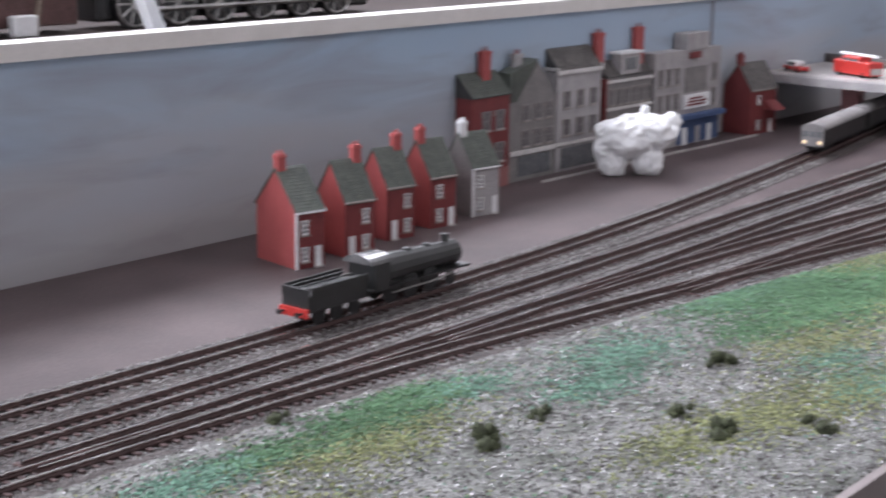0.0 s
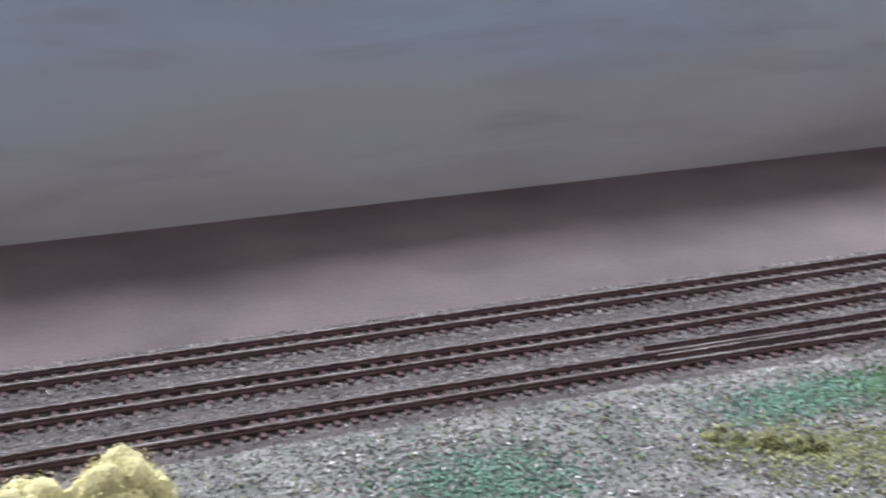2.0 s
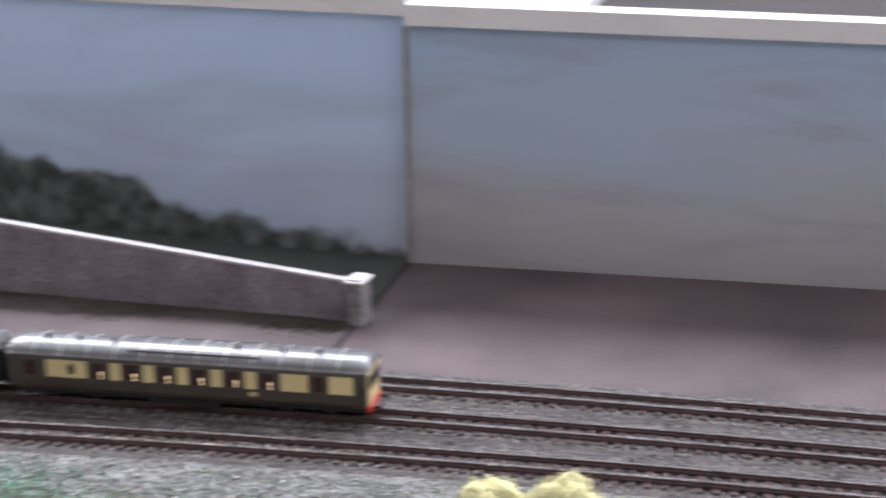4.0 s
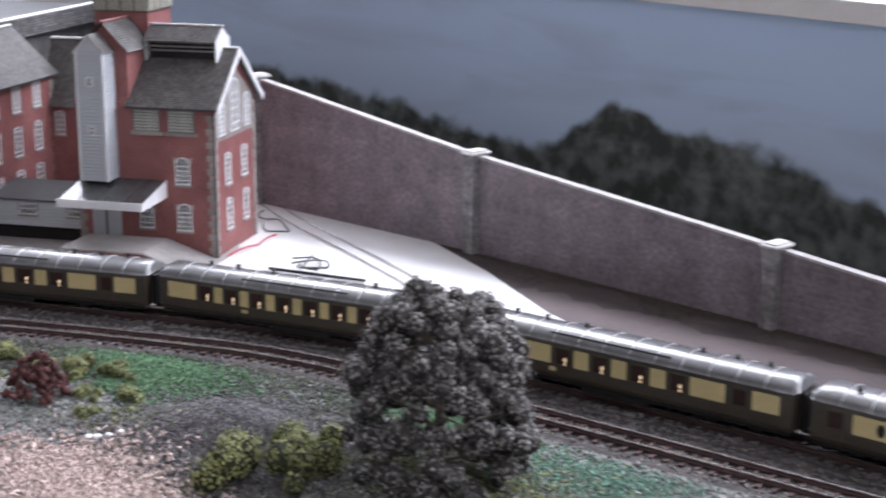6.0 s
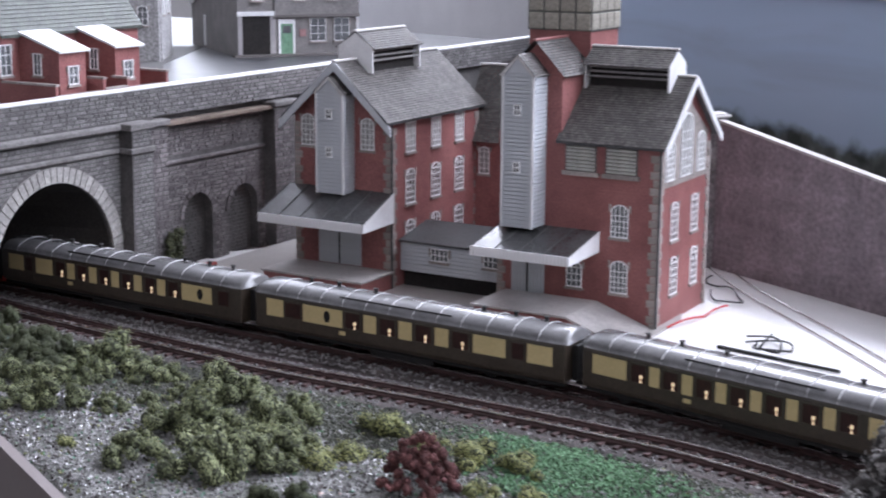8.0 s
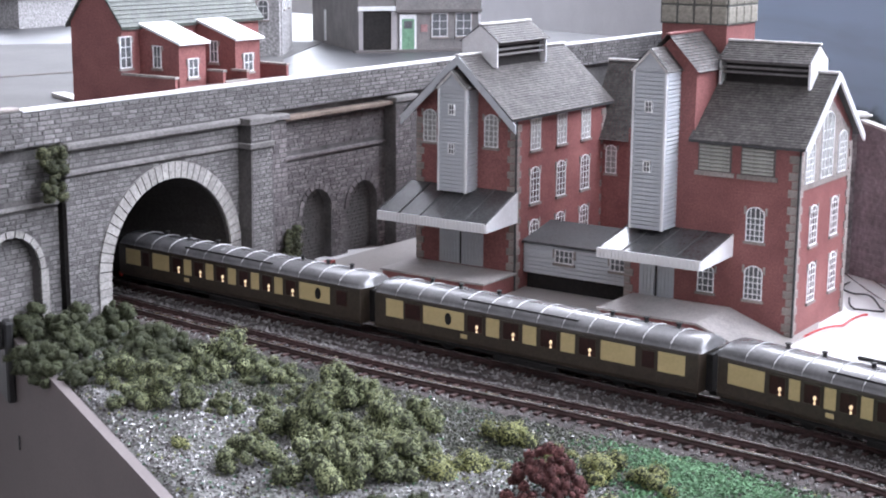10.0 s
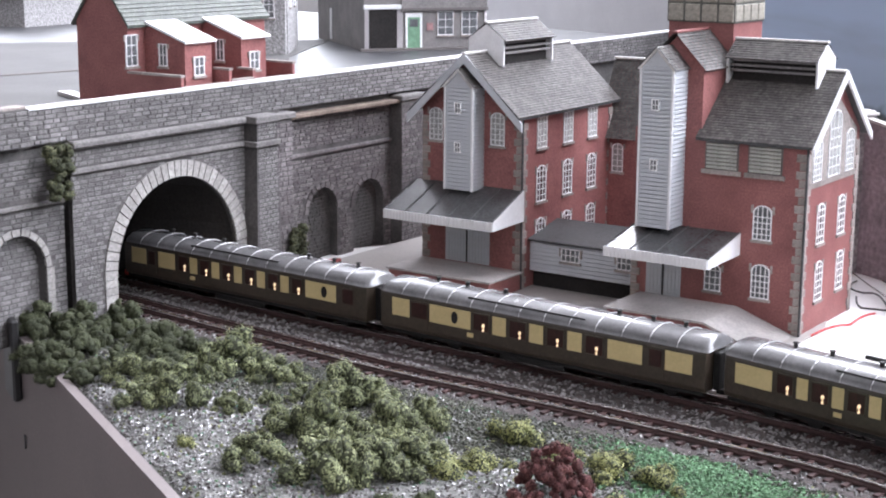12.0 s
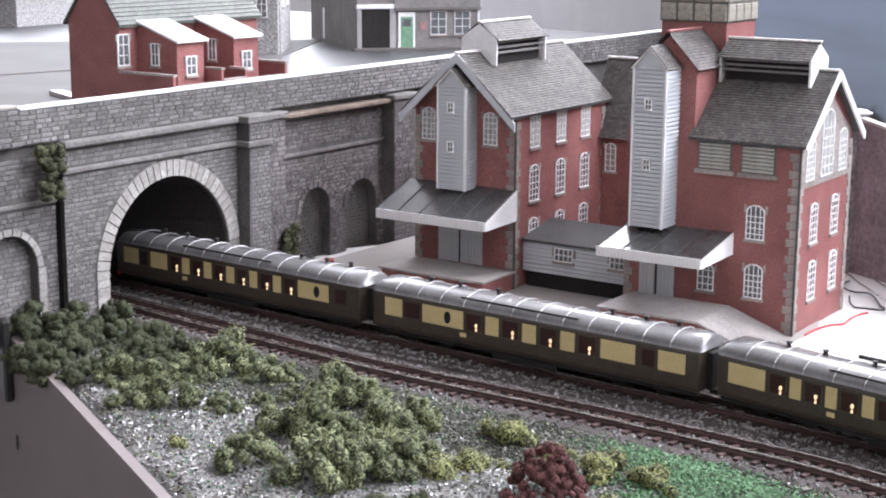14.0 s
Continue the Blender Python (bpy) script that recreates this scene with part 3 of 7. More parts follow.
# stone boundary wall that climbs beside the yard, with capped piers
PIERS = [(-0.080, 0.5140, 19.5), (-0.2785, 0.5203, 37.5), (-0.4633, 0.5255, 53.2), (-0.6338, 0.5214, 76.5)]
swall = empty("boundary_wall", pose(0, 0, 0), "pink-grey stone boundary wall climbing in steps between capped piers", "stone wall")
for (x0, y0, h0), (x1, y1, h1) in zip(PIERS, PIERS[1:]):
    d = Vector((x1 - x0, y1 - y0, 0))
    length, ang = d.length / MM, math.degrees(math.atan2(d.y, d.x)) + 180
    m = pose(x1, y1, 0, 0, 0, ang)
    bm = bmesh.new()
    prism(bm, [(0, -1), (length, -1), (length, h0 - 1.5), (0, h1 - 1.5)], 0, 3.4, "y")
    part("wall_panel", bm, M_pinkstone, swall, "", m)
    bm = bmesh.new()
    prism(bm, [(0, h1 - 1.5), (length, h0 - 1.5), (length, h0 - 0.3), (0, h1 - 0.3)], -0.7, 3.9, "y")
    part("coping", bm, M_coping, swall, "pale lit coping", m)
    cells = []
    rng = random.Random(int(h0))
    n = int(length / 6.2)
    for i in range(n):
        x = length * (i + 0.5) / n
        top = h1 + (h0 - h1) * x / length - 3
        z = 1.6
        while z < top - 1:
            w = 6.2 * rng.uniform(0.6, 0.98)
            cells.append((x + rng.uniform(-1.4, 1.4), z, w, 2.6))
            z += 2.7
    rng.shuffle(cells)
    stones(swall, "stone", cells, M_pinkstone, M_pinkstone, 0.5, 40, m, seed=int(h0))
for x, y, h in PIERS:
    pier = part("pier", boxed(-3.7, 3.7, -5.0, 6.5, -1, h), M_pier, swall, "grey stone pier", pose(x, y, 0, 0, 0, -5), bevel=0.3)
    bm = boxed(-4.7, 4.7, -6.0, 7.5, h, h + 1.3)
    box(bm, -3.4, 3.4, -4.6, 6, h + 1.3, h + 2.2)
    part("cap", bm, M_ridge, pier, "pale stone cap", bevel=0.25)

# bank behind the boundary wall
bm = bmesh.new()
ends = [(-0.080, 0.5190, 0.6), (-0.18, 0.5226, 12), (-0.2785, 0.5255, 25), (-0.4633, 0.5306, 43), (-0.6338, 0.5266, 66), (-0.80, 0.540, 80)]
va = [(bm.verts.new((x, y, max(h - 7, 0.4) * MM)), bm.verts.new((x, y + 0.016, max(h - 8, 0.3) * MM))) for x, y, h in ends]
vb = [bm.verts.new((x, y_west(x) - 0.0005, max(h - 8, 0.3) * MM * 0.35)) for x, y, h in ends]
for k, (a, b) in enumerate(zip(va, va[1:])):
    bm.faces.new((a[0], a[1], b[1], b[0]))
    bm.faces.new((a[1], vb[k], vb[k + 1], b[1]))
tagged(new("bank", mesh_of("bank", bm, M_hedge, k=1)), "dark green bank rising behind the boundary wall", "bank", kind="structure")

# white card yard, grey forecourt and the concrete edge beside the line, stepped up from the board
BREW = pose(-0.5463, 0.4207, 0, 0, 0, 30)


def sheet(name, pts, z, material, label, category):
    bm = bmesh.new()
    prism(bm, pts, -0.0005, z, "z")
    return tagged(new(name, mesh_of(name, bm, material, k=1)), label, category, kind="structure")


sheet("pavement_yard", [(-0.66, 0.545), (-0.60, 0.5415), (-0.49, 0.524), (-0.43, 0.500), (-0.362, 0.466), (-0.285, 0.4445), (-0.36, 0.4265), (-0.4534, 0.395), (-0.535, 0.367), (-0.605, 0.332), (-0.7, 0.30), (-0.78, 0.30), (-0.78, 0.42)],
      0.0009, M_yard, "white card yard beside the brewery, glossy in window light", "yard")
sheet("pavement_forecourt", [tuple((BREW @ Vector((x, y, 0)))[:2]) for x, y in ((-0.24, -0.045), (0.004, -0.045), (0.004, 0.02), (-0.02, 0.09), (-0.24, 0.09))], 0.0016, M_forecourt, "grey-brown card forecourt under the brewery", "forecourt")

# dark earth along the foot of the boundary wall
def wall_y(x):
    for (x0, y0, _), (x1, y1, _) in zip(PIERS, PIERS[1:]):
        if x1 <= x <= x0:
            return y0 + (y1 - y0) * (x - x0) / (x1 - x0)
    return PIERS[-1][1]


bm = bmesh.new()
prev = None
for i in range(111):
    x = -0.645 + 0.005 * i
    w = 0.050 * min(1, (x + 0.66) / 0.08) if x < -0.42 else max(0.050 - (x + 0.42) * 0.11, 0.012)
    w *= 0.66 + 0.28 * noise.noise(Vector((x * 28, 0.3, 0))) + 0.2 * noise.noise(Vector((x * 110, 1.3, 0)))
    if x > -0.088:
        break
    cur = bm.verts.new((x, wall_y(x) + 0.002, 0.0005)), bm.verts.new((x, wall_y(x) - w, 0.0002))
    if prev:
        bm.faces.new((prev[0], prev[1], cur[1], cur[0]))
    prev = cur
bmesh.ops.recalc_face_normals(bm, faces=bm.faces[:])
if bm.faces[0].normal.z < 0:
    bmesh.ops.reverse_faces(bm, faces=bm.faces[:])
tagged(new("ground_earth", mesh_of("ground_earth", bm, M_earth, k=1)), "dark brown earth painted along the foot of the wall", "earth", kind="structure")

# plain legs below the table
for x, y in ((-1.5, 0.2), (-1.5, 0.9), (0.4, 0.25), (0.4, 0.9), (2.3, 0.3), (2.3, 0.9)):
    leg = new("table_leg", mesh_of("table_leg", boxed(-25, 25, -25, 25, -899, -4), M_wood))
    leg.matrix_world = pose(x, y, 0)
    tagged(leg, "plain square timber leg under the baseboard", "table leg", "table legs")

# ---- the lines ----
def smooth_path(pts, step=0.004):
    """Even points along a soft curve through the plan points."""
    p = [Vector((x, y, 0)) for x, y in pts]
    p = [p[0] * 2 - p[1]] + p + [p[-1] * 2 - p[-2]]
    fine = []
    for i in range(1, len(p) - 2):
        for k in range(40):
            t = k / 40
            a, b, c, d = p[i - 1:i + 3]
            fine.append(0.5 * (2 * b + (c - a) * t + (2 * a - 5 * b + 4 * c - d) * t * t + (3 * b - a - 3 * c + d) * t ** 3))
    fine.append(p[-2])
    out, left = [fine[0]], step
    for a, b in zip(fine, fine[1:]):
        seg = (b - a).length
        pos = 0
        while seg - pos >= left:
            pos += left
            out.append(a + (b - a) * (pos / seg))
            left = step
        left -= seg - pos
    return out


LINE_A = [(-0.66, 0.537), (-0.585, 0.505), (-0.50, 0.478), (-0.42, 0.452), (-0.345, 0.434), (-0.27, 0.4295), (-0.15, 0.436), (0.0, 0.4430), (0.2, 0.4440), (0.45, 0.4460), (0.7, 0.4620), (1.0, 0.502), (1.3, 0.55), (1.7, 0.575)]
LINE_B = [(-0.93, 0.145), (-0.82, 0.172), (-0.744, 0.205), (-0.6616, 0.2458), (-0.6075, 0.2737), (-0.536, 0.3100), (-0.474, 0.3400), (-0.4285, 0.360), (-0.36, 0.380), (-0.28, 0.392), (-0.15, 0.405), (0.05, 0.4125), (0.3, 0.4130), (0.6, 0.4200), (0.9, 0.435), (1.3, 0.45), (1.8, 0.455)]
LINE_C = [(-0.93, 0.118), (-0.82, 0.143), (-0.72, 0.184), (-0.6166, 0.2295), (-0.562, 0.2545), (-0.502, 0.2880), (-0.445, 0.3170), (-0.40, 0.336), (-0.33, 0.351), (-0.25, 0.361), (-0.1, 0.374), (0.05, 0.3815), (0.2, 0.3825), (0.35, 0.3790), (0.5, 0.3680), (0.75, 0.338), (1.1, 0.28), (1.5, 0.22)]
LINE_D = [(0.24, 0.3880), (0.40, 0.3885), (0.55, 0.3880), (0.8, 0.378), (1.2, 0.35), (1.7, 0.31)]
LINE_E = [(0.45, 0.3850), (0.62, 0.393), (0.85, 0.405), (1.2, 0.415), (1.8, 0.42)]
LINE_F = [(0.60, 0.353), (0.80, 0.352), (1.1, 0.335), (1.6, 0.29)]
LINE_STUB = [(-0.700, 0.2795), (-0.65, 0.2860), (-0.60, 0.2990), (-0.56, 0.3150), (-0.535, 0.3240)]
GAUGE, RAIL_TOP, SLEEPER_TOP = 0.0047, 0.0042, 0.0022


def side_of(pts, i):
    d = (pts[min(i + 1, len(pts) - 1)] - pts[max(i - 1, 0)]).normalized()
    return d, Vector((-d.y, d.x, 0))


def ribbon(name, pts, halves, z, material, label, category):
    """A raised strip with sloping shoulders along a line."""
    bm = bmesh.new()
    rings = []
    rng = random.Random(4)
    for i, p in enumerate(pts):
        _, s = side_of(pts, i)
        w = [h + rng.uniform(-0.0009, 0.0009) for h in halves]
        rings.append([bm.verts.new(p + s * a + Vector((0, 0, b))) for a, b in ((-w[1], 0.0002), (-w[0], z), (w[0], z), (w[1], 0.0002))])
    for a, b in zip(rings, rings[1:]):
        for k in range(3):
            bm.faces.new((a[k], b[k], b[k + 1], a[k + 1]))
    bmesh.ops.recalc_face_normals(bm, faces=bm.faces[:])
    return tagged(new(name, mesh_of(name, bm, material, k=1)), label, category, kind="structure")


def railway(pts, label, sleepers=True, inset=False, near=None):
    """A length of track: two rails with polished heads on single sleepers."""
    tr = empty("railway_track", pose(0, 0, 0), label, "track", "railway lines")
    top = RAIL_TOP if not inset else 0.0019
    for s_ in (-1, 1):
        web, head = bmesh.new(), bmesh.new()
        for bm, prof in ((web, ((-0.00085, SLEEPER_TOP - 0.0004), (-0.00085, SLEEPER_TOP + 0.0003), (-0.00035, SLEEPER_TOP + 0.0007), (-0.00035, top - 0.0005), (0.00035, top - 0.0005), (0.00035, SLEEPER_TOP + 0.0007), (0.00085, SLEEPER_TOP + 0.0003), (0.00085, SLEEPER_TOP - 0.0004))),
                         (head, ((-0.00045, top - 0.0006), (-0.00045, top - 0.0001), (-0.0003, top), (0.0003, top), (0.00045, top - 0.0001), (0.00045, top - 0.0006)))):
            if inset:
                prof = tuple((x * 0.5, min(z, top) if bm is head else min(z, top - 0.0002)) for x, z in prof)
            rings = []
            for i, p in enumerate(pts):
                _, s = side_of(pts, i)
                rings.append([bm.verts.new(p + s * (s_ * GAUGE + x) + Vector((0, 0, z))) for x, z in prof])
            for a, b in zip(rings, rings[1:]):
                for k in range(len(prof) - 1):
                    bm.faces.new((a[k], b[k], b[k + 1], a[k + 1]))
            bmesh.ops.recalc_face_normals(bm, faces=bm.faces[:])
        rail = put("rail", mesh_of("rail", web, M_rail_side, k=1), tr, None, "rust-brown rail with a polished head")
        put("rail_head", mesh_of("rail_head", head, M_rail_top, k=1), rail)
    if sleepers:
        me = mesh_of("sleeper", boxed(-0.9, 0.9, -9.2, 9.2, -0.4, SLEEPER_TOP / MM), M_sleeper)
        jm, n = bmesh.new(), 0
        step = 0.0058
        path = smooth_path([(p.x, p.y) for p in pts[::6] + [pts[-1]]], step)
        for i, p in enumerate(path):
            d, _ = side_of(path, i)
            ang = math.degrees(math.atan2(d.y, d.x)) + random.uniform(-1.2, 1.2)
            if near and near[0] < p.x < near[1] and n < 290:
                put("sleeper", me, tr, pose(p.x, p.y, 0, 0, 0, ang))
                n += 1
            else:
                vs = bmesh.ops.create_cube(jm, size=1, matrix=pose(p.x, p.y, 0.0009, 0, 0, ang) @ Matrix.Diagonal((0.0018, 0.0184, 0.0026, 1)))["verts"]
        if len(jm.verts):
            put("sleeper_run", mesh_of("sleeper_run", jm, M_sleeper, k=1), tr, kind="stuff")
        else:
            jm.free()
    return tr


PATHS = {k: smooth_path(v) for k, v in dict(A=LINE_A, B=LINE_B, C=LINE_C, D=LINE_D, E=LINE_E, F=LINE_F, S=LINE_STUB).items()}
for k in "ABCDEFS":
    pts = PATHS[k] if k != "A" else [p for p in PATHS["A"] if p.x > -0.345]
    ribbon("ballast_bed_" + k.lower(), pts, (0.0125, 0.0175), 0.0013, M_ballast, "dark grey-brown ballast shoulder under the rails", "ballast")
railway([p for p in PATHS["A"] if p.x > -0.35], "back siding with brown sleepers and rust-brown rails", near=(-0.35, 0.9))
railway([p for p in PATHS["A"] if p.x < -0.345], "rails sunk in the white yard card", sleepers=False, inset=True)
railway(PATHS["B"], "middle running line curving from the tunnel", near=(-0.75, 0.5))
railway(PATHS["C"], "front running line curving from the tunnel", near=(-0.75, 0.5))
for k in "DEF":
    railway(PATHS[k], "siding fanning out from the running lines", near=None)
railway(PATHS["S"], "short stub siding that ends at the buffer stop", near=(-0.8, 0))

# concrete edge between the line and the yard
edge = [p for p in PATHS["B"] if -0.70 < p.x < -0.20]
bm = bmesh.new()
rings = []
for i, p in enumerate(edge):
    _, s = side_of(edge, i)
    w = 0.0135 if p.x > -0.62 else 0.0135 + (-0.62 - p.x) * 0.18
    w2 = 0.030 if p.x < -0.40 else max(0.030 - (p.x + 0.40) * 0.07, 0.0185)
    rings.append([bm.verts.new(p + s * a + Vector((0, 0, z))) for a, z in ((w, 0.0002), (w + 0.0003, 0.0026), (w2, 0.0026), (w2 + 0.0006, 0.0002))])
for a, b in zip(rings, rings[1:]):
    for k in range(3):
        bm.faces.new((a[k], b[k], b[k + 1], a[k + 1]))
bmesh.ops.recalc_face_normals(bm, faces=bm.faces[:])
tagged(new("pavement_kerb", mesh_of("pavement_kerb", bm, M_concrete, k=1)), "worn pale concrete strip between the line and the yard", "pavement", kind="structure")

# buffer stop at the end of the stub
buf = empty("buffer_stop", pose(-0.7035, 0.2790, SLEEPER_TOP, 0, 0, 12), "dark steel buffer stop with a red beam", "buffer stop")
part("beam", boxed(-1, 1.2, -7, 7, 8.5, 12), M_dull_red, buf, "red painted beam", bevel=0.2)
for s in (-1, 1):
    bm = bmesh.new()
    tube(bm, [(0, s * 4.6, 0), (0, s * 4.6, 10)], 0.7, 4)
    part("post", bm, M_under, buf)
    bm = bmesh.new()
    tube(bm, [(9, s * 4.6, 0.5), (0.5, s * 4.6, 9)], 0.6, 4)
    part("brace", bm, M_under, buf)
    bm = bmesh.new()
    tube(bm, [(1, s * 4.2, 10.2), (3.2, s * 4.2, 10.2), (3.3, s * 4.2, 10.2), (3.9, s * 4.2, 10.2)], [0.6, 0.6, 1.4, 1.4], 8)
    part("buffer", bm, M_under, buf)


# ---- the train ----
COACH, BODY = 150.0, 143.0
SIDE = {  # panels and windows along the side: start, end, kind
    "motor": [(5, 14.5, "p"), (15.5, 21, "d"), (22.5, 33, "p"), (35, 41.5, "w"), (42.5, 47, "p"), (48.5, 55, "w"), (56, 60.5, "p"), (62, 68.5, "w"), (69.5, 74, "p"), (75.5, 82, "w"), (83, 87.5, "p"), (89, 95.5, "w"), (96.5, 101, "p"), (102.5, 109, "w"), (110.5, 127, "o"), (130, 137, "d")],
    "trailer": [(4.5, 19, "p")] + [(20.5 + 13.2 * i, 27.5 + 13.2 * i, "w") for i in range(7)] + [(28.5 + 13.2 * i, 32.7 + 13.2 * i, "p") for i in range(6)] + [(110, 128, "o"), (132, 138, "d")],
    "diner": [(4, 20, "o"), (22, 29.5, "w"), (31, 43, "p"), (45, 52, "w"), (53.5, 60, "p"), (61.5, 68.5, "w"), (70, 76.5, "p"), (78, 85, "w"), (86.5, 93, "p"), (94.5, 101.5, "w"), (103, 117, "p"), (119.5, 126, "d"), (127.5, 138, "p")],
    "parlour": [(6, 14.5, "p"), (15, 24, "d"), (24.5, 44, "o"), (45, 53, "w"), (54.3, 60.3, "p"), (61.6, 69.6, "w"), (70.9, 76.9, "p"), (78.2, 86.2, "w"), (87.5, 93.5, "p"), (94.8, 102.8, "w"), (104.4, 118.4, "p"), (120.5, 127, "d"), (127.5, 138, "p")],
}


def coach(kind, cab):
    """A coach along x, its left end at the front, on rails at z = 0; all in millimetres."""
    tag = "umber and cream parlour coach with lit table lamps" + (" and cab" if cab else "")
    ob = empty("railway_coach", pose(0, 0, 0), tag, "railway coach", "coaches of the train")
    L = BODY / 2
    sec = [(-9.2, 4.6), (-9.6, 6.2), (-9.6, 17.8), (-9.4, 19.0), (9.4, 19.0), (9.6, 17.8), (9.6, 6.2), (9.2, 4.6)]
    bm = bmesh.new()
    prism(bm, sec, -L, L, "x")
    part("body", bm, M_umber, ob, "umber painted body", bevel=0.25)
    arc = [(-9.9, 18.9)] + [(9.8 * math.cos(a), 18.9 + 4.6 * math.sin(a)) for a in [math.pi * (1 - k / 10) for k in range(11)]] + [(9.9, 18.9)]
    bm = bmesh.new()
    n = 16
    rings = []
    for i in range(n + 1):
        x = -L - 0.8 + (BODY + 1.6) * i / n
        f = 1.0
        if i == 0 or i == n:
            f = 0.72
        rings.append([bm.verts.new((x, y * (0.9 if f < 1 else 1), 18.9 + (z - 18.9) * f)) for y, z in arc])
        if i in (0, n - 1):
            x += (2.6 if i == 0 else (BODY + 1.6) / n - 2.6)
            rings.append([bm.verts.new((x, y, z)) for y, z in arc])
    for a, b in zip(rings, rings[1:]):
        for k in range(len(arc) - 1):
            bm.faces.new((a[k], b[k], b[k + 1], a[k + 1]))
    bm.faces.new(rings[0])
    bm.faces.new(rings[-1][::-1])
    bmesh.ops.recalc_face_normals(bm, faces=bm.faces[:])
    roof = part("roof", bm, M_roof, ob, "ribbed glossy grey roof", smooth=True)
    for i in range(1, 13):
        x = -L + BODY * i / 13
        bm = bmesh.new()
        tube(bm, [(x, 9.7 * math.cos(a), 18.95 + 4.72 * math.sin(a)) for a in [math.pi * k / 8 for k in range(9)]], 0.22, 4)
        part("roof_rib", bm, M_rib, roof)
    for x in (-52, -38, -20, 30, 44, 57):
        bm = bmesh.new()
        tube(bm, [(x, 2.5, 23), (x, 2.5, 24.6), (x, 2.5, 24.7), (x, 2.5, 25.0)], [0.8, 0.8, 1.3, 1.0], 7)
        part("roof_vent", bm, M_under, roof)
    for s in (-1, 1):
        part("roof_duct", boxed(-30, 22, s * 7.4 - 0.4, s * 7.4 + 0.4, 21.4, 22.3), M_under, roof)
    meshes = {}
    for s in (-1, 1):
        for a, b, k in SIDE[kind]:
            w, c = b - a, (a + b) / 2 - L
            m = mm(c, s * 9.6, 0, 0 if s < 0 else 180)
            key = (round(w, 1), k)
            if key not in meshes:
                bm = bmesh.new()
                if k in "po":
                    box(bm, -w / 2, w / 2, -0.18, 0.1, 10.2, 17.2)
                elif k == "w":
                    ring_ = [[bm.verts.new((x, y, z)) for x, z in ((-a_, b_), (a_, b_), (a_, c_), (-a_, c_))] for a_, b_, c_, y in ((w / 2, 10, 17.3, 0.1), (w / 2, 10, 17.3, -0.28), (w / 2 - 0.5, 10.5, 16.8, -0.28), (w / 2 - 0.5, 10.5, 16.8, 0.1))]
                    for u_, v_ in zip(ring_, ring_[1:]):
                        for j in range(4):
                            bm.faces.new((u_[j], u_[(j + 1) % 4], v_[(j + 1) % 4], v_[j]))
                    bmesh.ops.recalc_face_normals(bm, faces=bm.faces[:])
                else:
                    box(bm, -w / 2, w / 2, -0.2, 0.1, 6.5, 17.4)
                    box(bm, -w / 2 + 1, w / 2 - 1, -0.35, 0.1, 11, 16.5)
                meshes[key] = mesh_of("panel", bm, M_creamcoach if k in "po" else M_umber)
            nm = {"p": "cream_panel", "o": "cream_panel", "w": "window_frame", "d": "door"}[k]
            q = put(nm, meshes[key], ob, m)
            if k == "o":
                bm = bmesh.new()
                prism(bm, [(1.5 * math.cos(t * math.pi / 6), 13.8 + 2.4 * math.sin(t * math.pi / 6)) for t in range(12)], -0.4, 0, "y")
                part("oval_window", bm, M_under, q, "dark oval window", mm(w * 0.12, 0, 0))
            if k == "d":
                part("door_pane", boxed(-w / 2 + 0.8, w / 2 - 0.8, -0.45, 0.02, 10.8, 16.7), M_interior, q, "dark door window")
            if k == "w":
                part("pane", boxed(-w / 2 + 0.5, w / 2 - 0.5, -0.1, 0.02, 10.5, 16.8), M_interior, q, "dark maroon interior behind glass")
                bm = bmesh.new()
                tube(bm, [(1.2, -0.4, 10.7), (1.2, -0.4, 11.0), (1.2, -0.4, 11.7), (1.2, -0.4, 12.1), (1.2, -0.4, 12.5), (1.2, -0.4, 13.2), (1.2, -0.4, 13.5)], [0.4, 0.42, 0.2, 0.16, 0.6, 0.48, 0.3], 8)
                part("table_lamp", bm, M_lampglow, q, "glowing orange table lamp")
        part("solebar", boxed(-L + 1, L - 1, s * 8.2 - 0.4, s * 8.2 + 0.4, 3.2, 5.0), M_under, ob)
        part("waist_crest", boxed(-29, -26, s * 9.75 - 0.08, s * 9.75 + 0.08, 7.4, 9.0), M_creamcoach, ob, "small gilt crest on the waist")
        part("footboard", boxed(-14, 14, s * 8.4 - 0.8, s * 8.4 + 0.8, 1.6, 3.4), M_under, ob)
    for bx in (-47, 47):
        bg = part("bogie", boxed(-16, 16, -6.6, 6.6, 2.2, 4.4), M_under, ob, "black bogie", mm(bx, 0, 0), bevel=0.5)
        for wx in (-9, 9):
            bm = bmesh.new()
            for s in (-1, 1):
                prism(bm, [(wx + 3.4 * math.cos(t * math.pi / 7), 3.4 + 3.4 * math.sin(t * math.pi / 7)) for t in range(14)], s * 4.3, s * 5.3, "y")
            tube(bm, [(wx, -4.4, 3.4), (wx, 4.4, 3.4)], 0.7, 6)
            part("wheelset", bm, M_under, bg)
